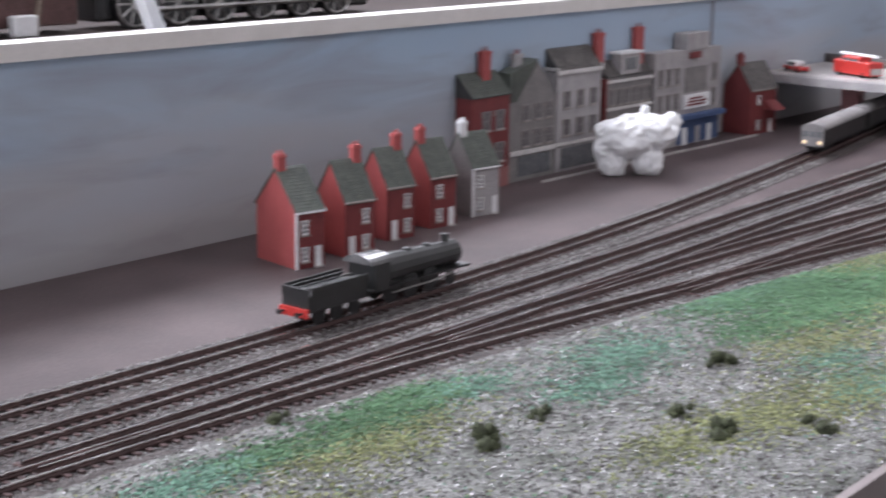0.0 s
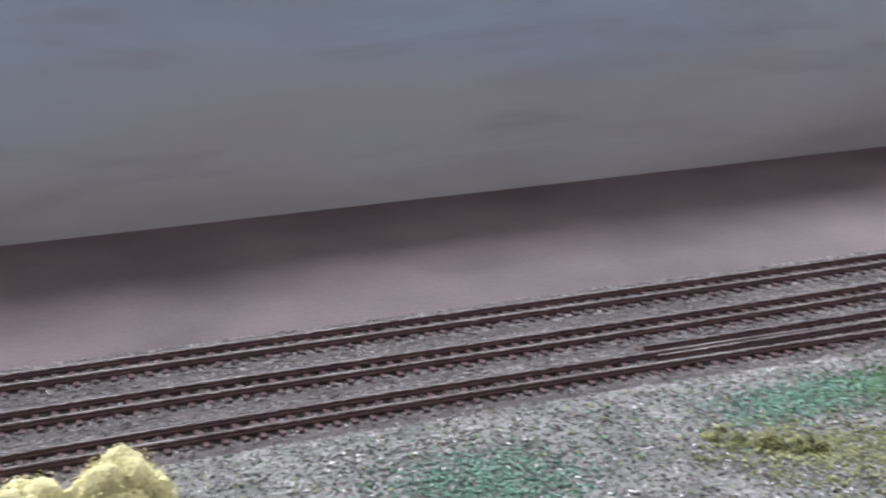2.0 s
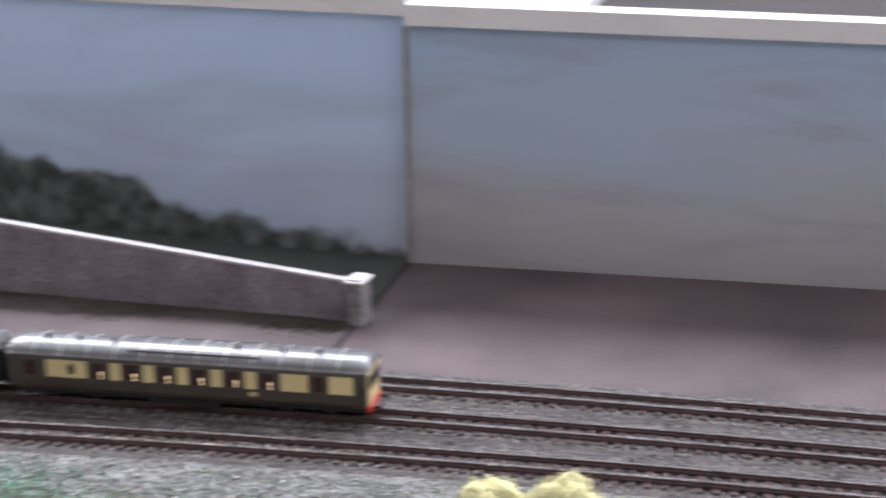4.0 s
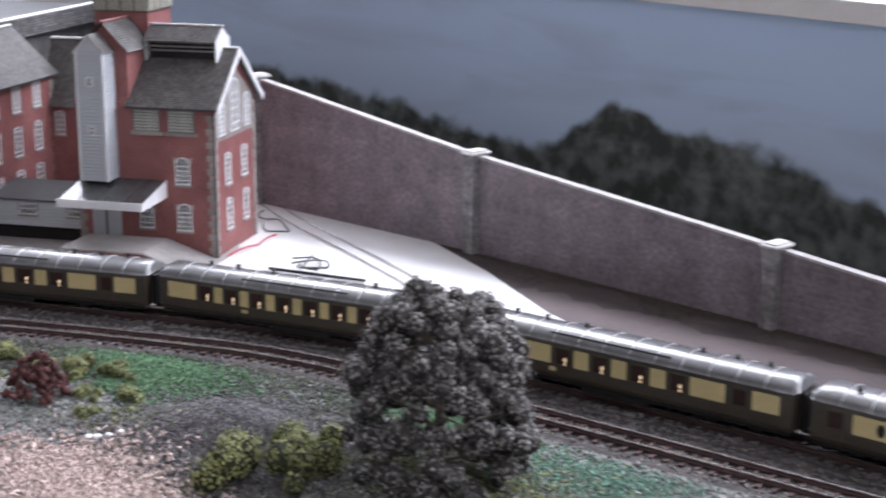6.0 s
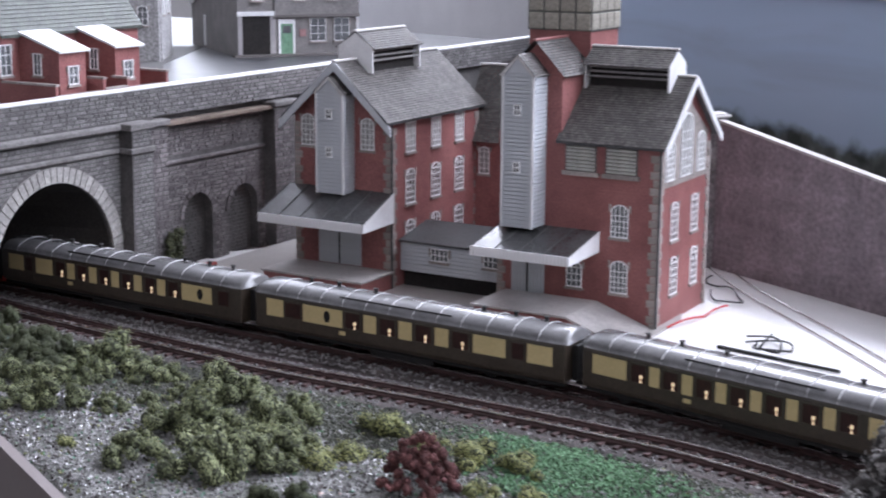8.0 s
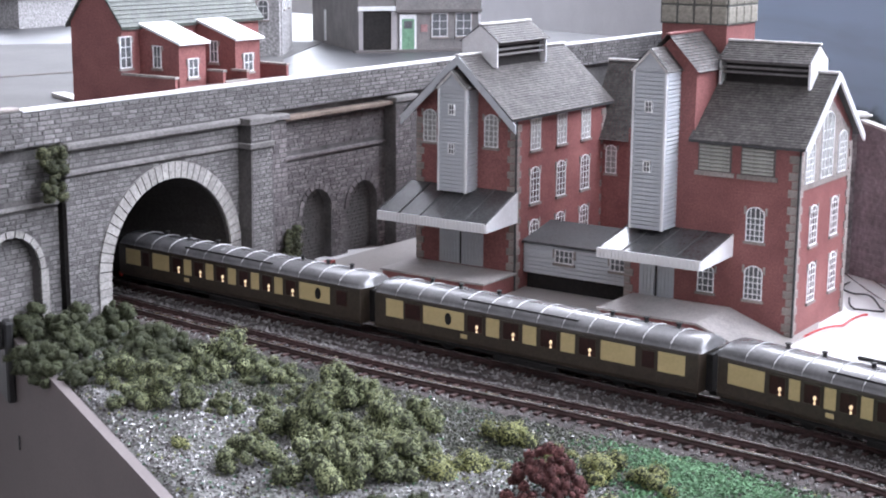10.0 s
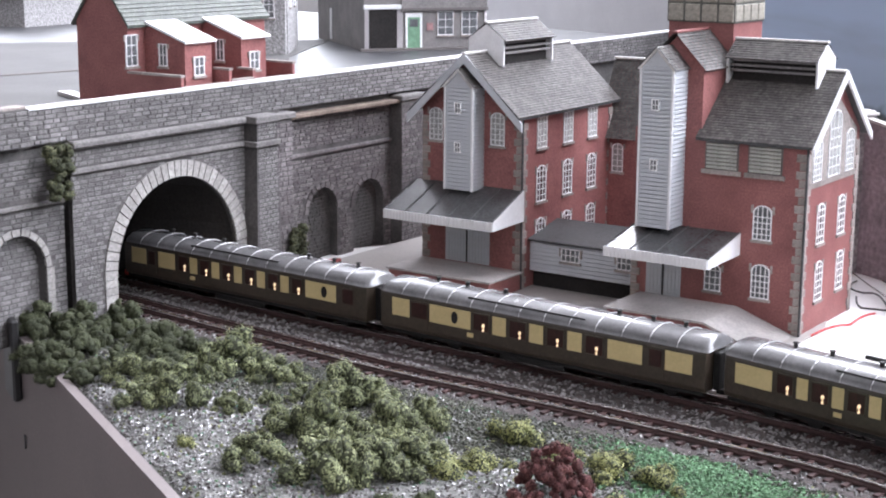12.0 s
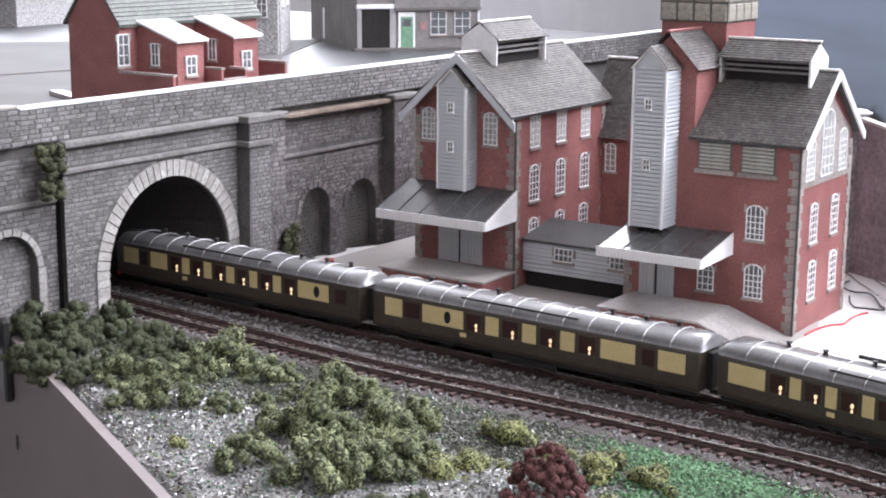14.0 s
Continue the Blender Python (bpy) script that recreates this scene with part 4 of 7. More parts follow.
    for e in (-1, 1):
        if cab and e < 0:
            bm = boxed(-L - 0.6, -L, -8.8, 8.8, 5.2, 18.6)
            part("cab_front", bm, M_creamcoach, ob, "pale cab front", bevel=0.3)
            for y in (-5.6, 0, 5.6):
                part("cab_window", boxed(-L - 0.9, -L - 0.4, y - 2.1, y + 2.1, 12, 17), M_under, ob)
            part("buffer_beam", boxed(-L - 1.4, -L, -8.6, 8.6, 3.2, 5.4), M_red, ob, "red buffer beam")
            for s in (-1, 1):
                bm = bmesh.new()
                tube(bm, [(-L - 1, s * 5.8, 4.4), (-L - 4, s * 5.8, 4.4), (-L - 4.1, s * 5.8, 4.4), (-L - 4.6, s * 5.8, 4.4)], [0.6, 0.6, 1.5, 1.5], 8)
                part("buffer", bm, M_under, ob)
        else:
            part("gangway", boxed(e * L, e * (L + 2.4), -4.2, 4.2, 4.6, 18), M_under, ob, "black gangway bellows", bevel=0.3)
            bm = boxed(e * L, e * (L + 3.4), -1, 1, 2.6, 4.2)
            part("coupling", bm, M_under, ob)
    return ob


def along(pts, s):
    """The point at a distance along a path of even steps."""
    i = max(min(int(s / 0.004), len(pts) - 2), 0)
    return pts[i] + (pts[i + 1] - pts[i]) * (s / 0.004 - i)


ps = PATHS["B"]
s_gap = 0.192  # the front of the train has just entered the tunnel
made = {}
for i, kind in enumerate(("motor", "parlour", "trailer", "diner", "motor")):
    mid = s_gap + (i + 0.5) * COACH * MM
    a, b = along(ps, mid - 0.047), along(ps, mid + 0.047)
    d = b - a
    ang = math.degrees(math.atan2(d.y, d.x))
    c = (a + b) / 2
    flip = 180 if i == 4 else 0
    m = pose(c.x, c.y, RAIL_TOP - 0.0001, 0, 0, ang + flip)
    key = (kind, i in (0, 4))
    if key in made:
        copy_thing(made[key], m)
    else:
        made[key] = coach(*key)
        made[key].matrix_world = m

# ---- the brewery ----
def quoins(parent, x, y, z0, z1, sx, rz=0):
    """Alternating corner stones up an edge of a wall facing -y; sx: the side to which they reach."""
    for i in range(int((z1 - z0) / 3.4)):
        z = z0 + 3.4 * i
        w = 4.2 if i % 2 else 2.8
        key = ("q", w, sx)
        if key not in WINDOWS:
            WINDOWS[key] = mesh_of("quoin", boxed(0, sx * w, -0.45, 0.2, 0.15, 3.25), M_quoin)
        put("quoin", WINDOWS[key], parent, mm(x, y, z, rz))


def slat_vent(name, parent, x0, x1, y0, y1, z0, h, m=None):
    """A louvred ridge ventilator along x with a small pitched roof."""
    # solid black core in place of the shade behind the slats
    ob = part(name, boxed(x0 + 1, x1 - 1, y0 + 1.2, y1 - 1.2, z0 - 5, z0 + h * 0.5), M_black, parent, "ridge ventilator with a black core for its inner shade", m)
    for i in range(3):
        for y in (y0, y1):
            part("slat", boxed(x0 + 0.6, x1 - 0.6, y - 0.7, y + 0.7, z0 + h * 0.5 * i / 3, z0 + h * 0.5 * i / 3 + 0.9), M_grey_wall, ob)
    yc = (y0 + y1) / 2
    slates("vent_roof", ob, x0 - 1, x1 + 1, (y0 - 3, z0 + h * 0.42), (yc, z0 + h), M_slate, 1.4, tile=1.9, seed=7)
    slates("vent_roof", ob, x0 - 1, x1 + 1, (y1 + 3, z0 + h * 0.42), (yc, z0 + h), M_slate, 1.4, tile=1.9, seed=8)
    bm = bmesh.new()
    prism(bm, [(y0 - 2.6, z0 + h * 0.42), (yc, z0 + h - 0.2), (y1 + 2.6, z0 + h * 0.42)], x0, x1, "x")
    part("vent_core", bm, M_felt, ob)
    for x, o in ((x0, -1), (x1, 1)):
        bm = bmesh.new()
        prism(bm, [(y0 - 1.5, z0 - 5), (y0 - 1.5, z0 + h * 0.5), (yc, z0 + h - 0.6), (y1 + 1.5, z0 + h * 0.5), (y1 + 1.5, z0 - 5)], x, x + o * 0.9, "x")
        part("vent_end", bm, M_white, ob, "white boarded end")
    part("ridge_cap", boxed(x0 - 1.4, x1 + 1.4, yc - 1.1, yc + 1.1, z0 + h - 0.3, z0 + h + 0.7), M_ridge, ob, "pale ridge capping", bevel=0.25)
    return ob


def gable_roof(parent, x0, x1, y0, y1, zeave, zridge, over=2.5, material=None, seed=1, m=None):
    """A pitched roof with its ridge along x."""
    yc = (y0 + y1) / 2
    drop = (zridge - zeave) / (yc - y0) * over
    bm = bmesh.new()
    prism(bm, [(y0 - over, zeave - drop), (yc, zridge), (y1 + over, zeave - drop), (y1 + over, zeave - drop - 1.0), (yc, zridge - 1.2), (y0 - over, zeave - drop - 1.0)], x0, x1, "x")
    rf = part("roof", bm, M_felt, parent, "", m)
    for i, (a, b) in enumerate((((y0 - over, zeave - drop), (yc, zridge)), ((y1 + over, zeave - drop), (yc, zridge)))):
        slates("slating", rf, x0, x1, a, b, material or M_slate, 1.4, tile=1.9, seed=seed + i, label="courses of grey slates")
    part("ridge_cap", boxed(x0 - 0.2, x1 + 0.2, yc - 1.2, yc + 1.2, zridge - 0.2, zridge + 0.9), M_ridge, rf, "pale ridge capping", bevel=0.3)
    return rf


def canopy(parent, x0, x1, yb, yf, zb, zf):
    """A lean-to canopy with a boarded white valance, facing -y."""
    bm = bmesh.new()
    prism(bm, [(yb, zb), (yf, zf), (yf, zf - 0.8), (yb, zb - 0.8)], x0, x1, "x")
    cn = part("canopy", bm, M_canopy, parent, "dark leaded canopy roof")
    n = int((x1 - x0) / 10)
    for i in range(n + 1):
        x = x0 + (x1 - x0) * i / n
        bm = bmesh.new()
        tube(bm, [(x, yb, zb + 0.15), (x, yf, zf + 0.15)], 0.35, 4)
        part("seam", bm, M_felt, cn)
    k = int((x1 - x0) / 1.7)
    me = mesh_of("valance_board", boxed(-0.78, 0.78, -0.5, 0.3, -3.8, 0.2), M_white)
    for i in range(k):
        put("valance_board", me, cn, mm(x0 + (x1 - x0) * (i + 0.5) / k, yf, zf))
    for x in (x0, x1):
        bm = bmesh.new()
        prism(bm, [(yb, zb), (yf, zf), (yf, zf - 3.8), (yb, zf - 3.0)], x - 0.4, x + 0.4, "x")
        part("cheek", bm, M_white, cn, "white boarded cheek")
    return cn


def dock(parent, x0, x1, y0, y1, h, ramp=0):
    bm = boxed(x0, x1, y0, y1, 0, h)
    dk = part("loading_dock", bm, M_redbrick, parent, "red brick loading dock")
    part("dock_top", boxed(x0 - 1, x1 + (0 if ramp else 1), y0 - 1, y1, h, h + 0.9), M_concrete, dk, "pale paved top")
    if ramp:
        bm = bmesh.new()
        prism(bm, [(x1, 0), (x1 + ramp, 0), (x1, h)], y0, y1, "y")
        part("ramp_side", bm, M_redbrick, dk)
        bm = bmesh.new()
        prism(bm, [(x1, h), (x1 + ramp + 1, -0.2), (x1 + ramp + 1, 0.7), (x1, h + 0.9)], y0 - 1, y1, "y")
        part("ramp_top", bm, M_concrete, dk, "paved ramp")
    return dk


def board_door(parent, x, y, z, w, h):
    n = int(w / 1.6)
    dr = part("door", boxed(-w / 2 - 0.6, w / 2 + 0.6, -0.2, 0.4, 0, h + 0.8), M_clad, parent, "grey boarded double door", mm(x, y, z))
    me = mesh_of("board", boxed(-0.68, 0.68, -0.55, 0, 0.2, h), M_clad)
    for i in range(n):
        put("board", me, dr, mm(-w / 2 + w * (i + 0.5) / n, 0, 0))
    part("door_gap", boxed(-0.4, 0.4, -0.75, 0, 0.3, h - 0.2), M_black, dr, "dark gap between the door leaves")


def lucam(parent, x0, x1, y0, y1, z0, z1, zr):
    """A weatherboarded hoist housing that hangs out from the front."""
    lc = part("lucam", boxed(x0, x1, y0, y1, z0, z1), M_clad, parent, "grey weatherboarded hoist housing")
    boards("weatherboard", lc, x0, x1, y0, z0, z1, 1.75, M_clad)
    boards("weatherboard", lc, 0, y1 - y0, 0, z0, z1, 1.75, M_clad, mm(x1, y0, 0, 90))
    boards("weatherboard", lc, 0, y1 - y0, 0, z0, z1, 1.75, M_clad, mm(x0, y1, 0, -90))
    for x in (x0, x1):
        part("corner_board", boxed(x - 0.5, x + 0.5, y0 - 0.95, y0 + 0.4, z0, z1), M_white, lc)
    xc = (x0 + x1) / 2
    bm = bmesh.new()
    prism(bm, [(x0, z1), (xc, zr - 1), (x1, z1)], y0 - 0.3, y1, "y")
    part("gable", bm, M_clad, lc)
    rot = mm(0, 0, 0, 90)
    for s, xe in ((1, x1 + 1.6), (2, x0 - 1.6)):
        lo, hi = (-xe, z1 - 1.4), (-xc, zr)
        slates("slating", lc, y0 - 1.8, y1 + 2, lo, hi, M_slate, 1.4, rot, tile=1.9, seed=s)
    bm = bmesh.new()
    prism(bm, [(x0 - 1.2, z1 - 1.2), (xc, zr - 0.3), (x1 + 1.2, z1 - 1.2), (x1 + 0.2, z1 - 1.4), (xc, zr - 1.4), (x0 - 0.2, z1 - 1.4)], y0 - 1.9, y0 - 0.8, "y")
    part("bargeboard", bm, M_ridge, lc)
    for z in (z0 + (z1 - z0) * 0.36, z0 + (z1 - z0) * 0.73):
        window(parent, xc, y0 - 1.1, z, 3.4, 4.8, 2, 2, False, 0, False)
    return lc


tower = empty("brewery_tower", BREW @ Matrix.Diagonal((1, 1, 1.01, 1)), "tall red brick brewery tower with slate roofs and water tank", "brewery")
part("wall", boxed(-76, 0, 0, 58, 0, 80), M_redbrick, tower, "red brick walls with stone quoins")
bm = bmesh.new()
prism(bm, [(0, 80), (29, 104), (58, 80)], -46, 0, "x")
part("gable", bm, M_redbrick, tower)
gable_roof(tower, -47, 3.4, 0, 58, 80.5, 105, 3.0, seed=11)
slat_vent("ridge_vent", tower, -44, -6, 21, 37, 103.5, 12.6)
for y0, y1, z0, z1 in ((-4, 29, 77.5, 105.5), (62, 29, 77.5, 105.5)):
    bm = bmesh.new()
    prism(bm, [(y0, z0), (y1, z1), (y1, z1 - 3.2), (y0, z0 - 3.2)], 3.4, 4.4, "x")
    part("bargeboard", bm, M_white, tower, "white bargeboard")
quoins(tower, 0, 0, 0, 77, -1)
quoins(tower, -76, 0, 0, 40, 1)
quoins(tower, 0, 0, 0, 77, 1, 90)
quoins(tower, 0, 58, 0, 77, -1, 90)
bm = bmesh.new()
tube(bm, [(0.5, -0.7, 0), (0.5, -0.7, 79)], 0.55, 6)
part("drainpipe", bm, M_felt, tower, "black drainpipe")
for x in (-36.3, -17.5):
    lv = part("louvre", boxed(-7.4, 7.4, -0.2, 0.4, 0, 12.4), M_fascia, tower, "louvred opening in a stone frame", mm(x, 0, 65))
    me = mesh_of("slat", boxed(-6.6, 6.6, -1.0, 0.2, -0.42, 0.42), M_louvre)
    for i in range(7):
        put("slat", me, lv, mm(0, 0, 1.6 + 1.55 * i, 0, 25))
    part("lintel", boxed(-8.6, 8.6, -0.8, 0.3, 12, 14), M_quoin, lv)
    part("sill", boxed(-8.6, 8.6, -1.1, 0.3, -1.5, 0.3), M_quoin, lv)
for x, z in ((-17.5, 38.6), (-17.2, 14.6)):
    window(tower, x, 0, z, 8.0, 14.2, 4, 6)
window(tower, -38.2, 0, 15, 7.4, 11.5, 3, 4)
board_door(tower, -60.7, 0, 10, 15, 15)
for y, z in ((17.6, 36.6), (41, 37), (18.6, 12.8), (42.4, 13.2)):
    window(tower, 0, y, z, 8.0, 16.5, 3, 6, rz=90, pane_material=M_pane_red)
part("gable_panel", boxed(1, 55, -0.45, 0.2, 60.4, 62.6), M_quoin, tower, "grey stone band", mm(0, 0, 0, 90))
bm = bmesh.new()
prism(bm, [(2.6, 62.6), (54, 62.6), (54, 80), (44, 86), (29, 96), (14, 86), (2.6, 80)], -0.3, 0.2, "y")
part("gable_panel", bm, M_quoin, tower, "grey stone surround of the gable windows", mm(0, 0, 0, 90))
for y, w, h in ((9.5, 9, 17), (28, 13, 27), (45.6, 9, 17.5)):
    window(tower, 0.4, y, 63, w, h, 3, 7, rz=90, sill=False, pane_material=M_pane_pale)
part("hoist_block", boxed(-71, -46, 0.4, 34, 70, 106), M_redbrick, tower, "taller red brick hoist block")
bm = bmesh.new()
prism(bm, [(-71, 106), (-58.5, 118), (-46, 106)], 0.4, 34, "y")
part("hoist_gable", bm, M_redbrick, tower)
for s, xe in ((1, -44.2), (2, -72.6)):
    slates("slating", tower, -2, 36, (-xe, 104.6), (58.5, 119.5), M_slate, 1.4, mm(0, 0, 0, 90), seed=20 + s)
part("ridge_cap", boxed(-59.6, -57.4, -2, 36, 119.2, 120.3), M_redbrick, tower, "red ridge tiles", bevel=0.3)
lucam(tower, -68, -53.6, -11.5, 0.2, 40.5, 106.5, 114.5)
canopy(tower, -73, -27, 0, -30.5, 40.5, 34.5)
dock(tower, -70.5, -27, -31.5, -0.2, 9.3, 26.5)
part("tank_base", boxed(-77, -47, 30, 60, 79, 122), M_redbrick, tower, "red brick tank base")
tank = part("water_tank", boxed(-77.6, -46.4, 29.4, 60.6, 122, 138), M_tankbar, tower, "panelled iron water tank")
for face, rz, px, py in ((0, 0, -77.6, 29.4), (1, 90, -46.4, 29.4)):
    for i in range(4):
        for j in range(2):
            bm = boxed(0.45, 7.35, -0.4, 0.4, 0.4, 7.6)
            part("tank_panel", bm, M_tank, tank, "", mm(px, py, 0, rz) @ mm(7.8 * i, 0, 122 + 8 * j), bevel=0.5)
part("tank_rim", boxed(-78.6, -45.4, 28.4, 61.6, 138, 139.4), M_ridge, tank, "pale tank cover", bevel=0.3)

malt = empty("malthouse", BREW @ Matrix.Diagonal((1, 1, 1.03, 1)), "red brick malthouse with slate roof and grey hoist housing", "malthouse")
part("wall", boxed(-188, -134, 4, 87, 0, 79.5), M_redbrick, malt, "red brick walls with stone quoins")
bm = bmesh.new()
prism(bm, [(-188, 79.5), (-161, 102.6), (-134, 79.5)], 4, 87, "y")
part("gable", bm, M_redbrick, malt)
m90 = mm(0, 0, 0, 90)
rf = gable_roof(malt, -3.5, 91, 134, 188, 80, 103.5, 2.6, seed=31, m=m90)
slat_vent("ridge_vent", malt, 16, 58, 153, 169, 102.5, 13.6, m90)
for xa, xb in ((-192, -161), (-130, -161)):
    bm = bmesh.new()
    prism(bm, [(xa, 75.6), (xb, 104), (xb, 99.6), (xa, 71.8)], -3.6, -2.6, "y")
    part("bargeboard", bm, M_clad, malt, "grey bargeboard")
quoins(malt, -134, 4, 0, 77, -1)
quoins(malt, -188, 4, 0, 77, 1)
quoins(malt, -134, 4, 0, 77, 1, 90)
quoins(malt, -134, 87, 0, 77, -1, 90)
bm = bmesh.new()
tube(bm, [(-133.4, 3.4, 0), (-133.4, 3.4, 78)], 0.55, 6)
part("drainpipe", bm, M_felt, malt, "black drainpipe")
for x in (-180.5, -147):
    window(malt, x, 4, 64, 7.4, 14.6, 3, 6, pane_material=M_pane_pale)
for y in (20.6, 44.3, 67.2):
    for z in (62.4, 38.6, 15):
        window(malt, -134, y, z, 8.4, 16.2, 3, 6, rz=90, pane_material=M_pane_pale if z > 60 else M_pane_red)
board_door(malt, -162.8, 4, 10, 23, 15)
lucam(malt, -169.5, -155, -4.5, 4.2, 44, 90.5, 97.5)
canopy(malt, -191.5, -133, 4, -22, 45.5, 35)
dock(malt, -188, -133.5, -23, 3.8, 8.8)

link = empty("link_building", BREW, "low grey weatherboarded link between malthouse and tower", "shed")
part("wall", boxed(-133.5, -76.5, 12, 34, 9, 24), M_clad, link)
boards("weatherboard", link, -133.5, -76.5, 12, 9, 24, 1.8, M_clad)
bm = bmesh.new()
prism(bm, [(10, 24), (36, 29.5), (36, 28.5), (10, 23)], -133.8, -76.2, "x")
part("roof", bm, M_felt, link, "dark felt roof")
for x in (-112, -84):
    window(link, x, 10.9, 15.5, 9.5, 6.2, 4, 2, False)
part("wall", boxed(-133.8, -76.2, 84, 118, 0, 63), M_redbrick, link, "red brick rear wing")
# black block added where the passage is only in shade
part("rear_post", boxed(-133, -77, 14, 33, 0, 9), M_black, link, "black block for the shade in the passage below")
slates("slating", link, -140, -76.2, (81, 62), (101, 99), M_slate, 1.4, tile=1.9, seed=41, label="grey slate rear roof")
bm = bmesh.new()
prism(bm, [(82, 62), (101, 98.6), (119, 62)], -139.8, -76.2, "x")
part("rear_gable", bm, M_redbrick, link)
part("ridge_cap", boxed(-140.4, -76, 99.8, 102.2, 98.8, 100), M_ridge, link, "pale ridge capping", bevel=0.3)
window(link, -128.6, 84, 45.6, 6, 14, 2, 5, pane_material=M_pane_pale)

# ---- the retaining wall and the tunnel ----
WALL = BREW @ mm(-244, 0, 0, 90)  # x runs back along the wall, -y looks to the yard


def opening_plate(bm, x0, x1, z0, z1, cx, w, zs, y0, y1, n=20):
    """A slab with an arched opening: springing at zs, a half-round head over width w."""
    r = w / 2
    arc = [(cx + r * math.cos(math.pi * k / n), zs + r * math.sin(math.pi * k / n)) for k in range(n + 1)]
    inner = [(cx + r, z0)] + arc + [(cx - r, z0)]
    outer = [(x1, z0)]
    for x, z in arc:
        dx, dz = (x - cx) / r, (z - zs) / r
        t = min((x1 - cx) / dx if dx > 1e-6 else 1e9, (x0 - cx) / dx if dx < -1e-6 else 1e9, (z1 - zs) / dz if dz > 1e-6 else 1e9)
        outer.append((cx + dx * t, zs + dz * t))
    outer.append((x0, z0))
    rings = [[bm.verts.new((x, y, z)) for x, z in pts] for pts, y in ((outer, y0), (inner, y0), (inner, y1), (outer, y1))]
    for a, b in zip(rings, rings[1:]):
        for i in range(len(inner) - 1):
            if (a[i].co - a[i + 1].co).length < 1e-6 and (b[i].co - b[i + 1].co).length < 1e-6:
                continue
            bm.faces.new((a[i], a[i + 1], b[i + 1], b[i]))
    # corners between the rays
    for y in (y0, y1):
        for cxn, a in ((x1, 1), (x0, -1)):
            pts = [p for p in outer if abs(p[0] - cxn) < 1e-6]
            top = max(pts, key=lambda p: p[1])
            edge = [p for p in outer if abs(p[1] - z1) < 1e-6]
            near = min(edge, key=lambda p: abs(p[0] - cxn))
            if top[1] < z1 - 1e-6:
                bm.faces.new([bm.verts.new((q[0], y, q[1])) for q in (top, (cxn, z1), near)])
    bmesh.ops.recalc_face_normals(bm, faces=bm.faces[:])


rwall = empty("retaining_wall", WALL @ Matrix.Diagonal((1, 1, 1.03, 1)), "grey stone retaining wall with a tunnel portal", "retaining wall")
CX, AW, ZS = -102.8, 74.4, 18.2


def clear(x, z, extra=7.0):
    return math.hypot(x - CX, z - ZS) > AW / 2 + extra if z > ZS else abs(x - CX) > AW / 2 + extra


bm = bmesh.new()
opening_plate(bm, -162, -35, -1, 77, CX, AW, ZS, -2, 0.2)
portal = part("portal", bm, M_stonewall, rwall, "coursed grey stone tunnel portal")
cells = [c for c in courses(-162, -59, 0, 62.5, 3.9, 1.85, 5, clear, 0.18)]
cells += courses(-162, -59, 66, 72, 3.9, 1.85, 6, wobble=0.18)
cells.sort(key=lambda c: abs(c[0] - CX) + abs(c[1] - 45))
stones(portal, "stone", cells, M_stone, M_stone_j, 0.6, 290, mm(0, -2, 0))
n = 33
for i in range(n):
    a0, a1 = math.pi * i / n + 0.006, math.pi * (i + 1) / n - 0.006
    r0, r1 = AW / 2 - 0.3, AW / 2 + 6.6
    bm = bmesh.new()
    prism(bm, [(CX + r0 * math.cos(a0), ZS + r0 * math.sin(a0)), (CX + r1 * math.cos(a0), ZS + r1 * math.sin(a0)), (CX + r1 * math.cos(a1), ZS + r1 * math.sin(a1)), (CX + r0 * math.cos(a1), ZS + r0 * math.sin(a1))], -2.9, -1.7, "y")
    part("voussoir", bm, M_voussoir, portal, "pale arch stone")
for s in (-1, 1):
    for j in range(6):
        x = CX + s * (AW / 2 + 3.1)
        part("jamb_stone", boxed(x - 3.4, x + 3.4, -2.9, -1.7, ZS - 3.2 * (j + 1) + 0.25, ZS - 3.2 * j - 0.1), M_voussoir, portal, "pale jamb stone")
part("string_course", boxed(-163, -60, -3.8, 0, 63.2, 65.4), M_moulding, rwall, "moulded stone string course", bevel=0.5)
part("cornice", boxed(-163, -60, -5.2, 0, 73.2, 76.2), M_moulding, rwall, "moulded stone cornice", bevel=0.7)
bm = bmesh.new()
prism(bm, [(-60, 0), (-42.5, 0), (-45.5, 73), (-59, 73)], -9.5, 0, "y")
pil = part("buttress", bm, M_stonewall, rwall, "tapering stone buttress")
stones(pil, "stone", courses(-58.6, -45, 1, 62, 3.9, 1.85, 9, wobble=0.18) + courses(-58.6, -46, 66, 73, 3.9, 1.85, 10, wobble=0.18), M_stone, M_stone_j, 0.8, 150, mm(0, -9.5, 0))
part("buttress_cap", boxed(-61, -44, -11, 0, 62.8, 65.4), M_moulding, pil, "", bevel=0.4)
part("buttress_cap", boxed(-61, -43.5, -11, 0, 73.2, 76.4), M_moulding, pil, "", bevel=0.4)
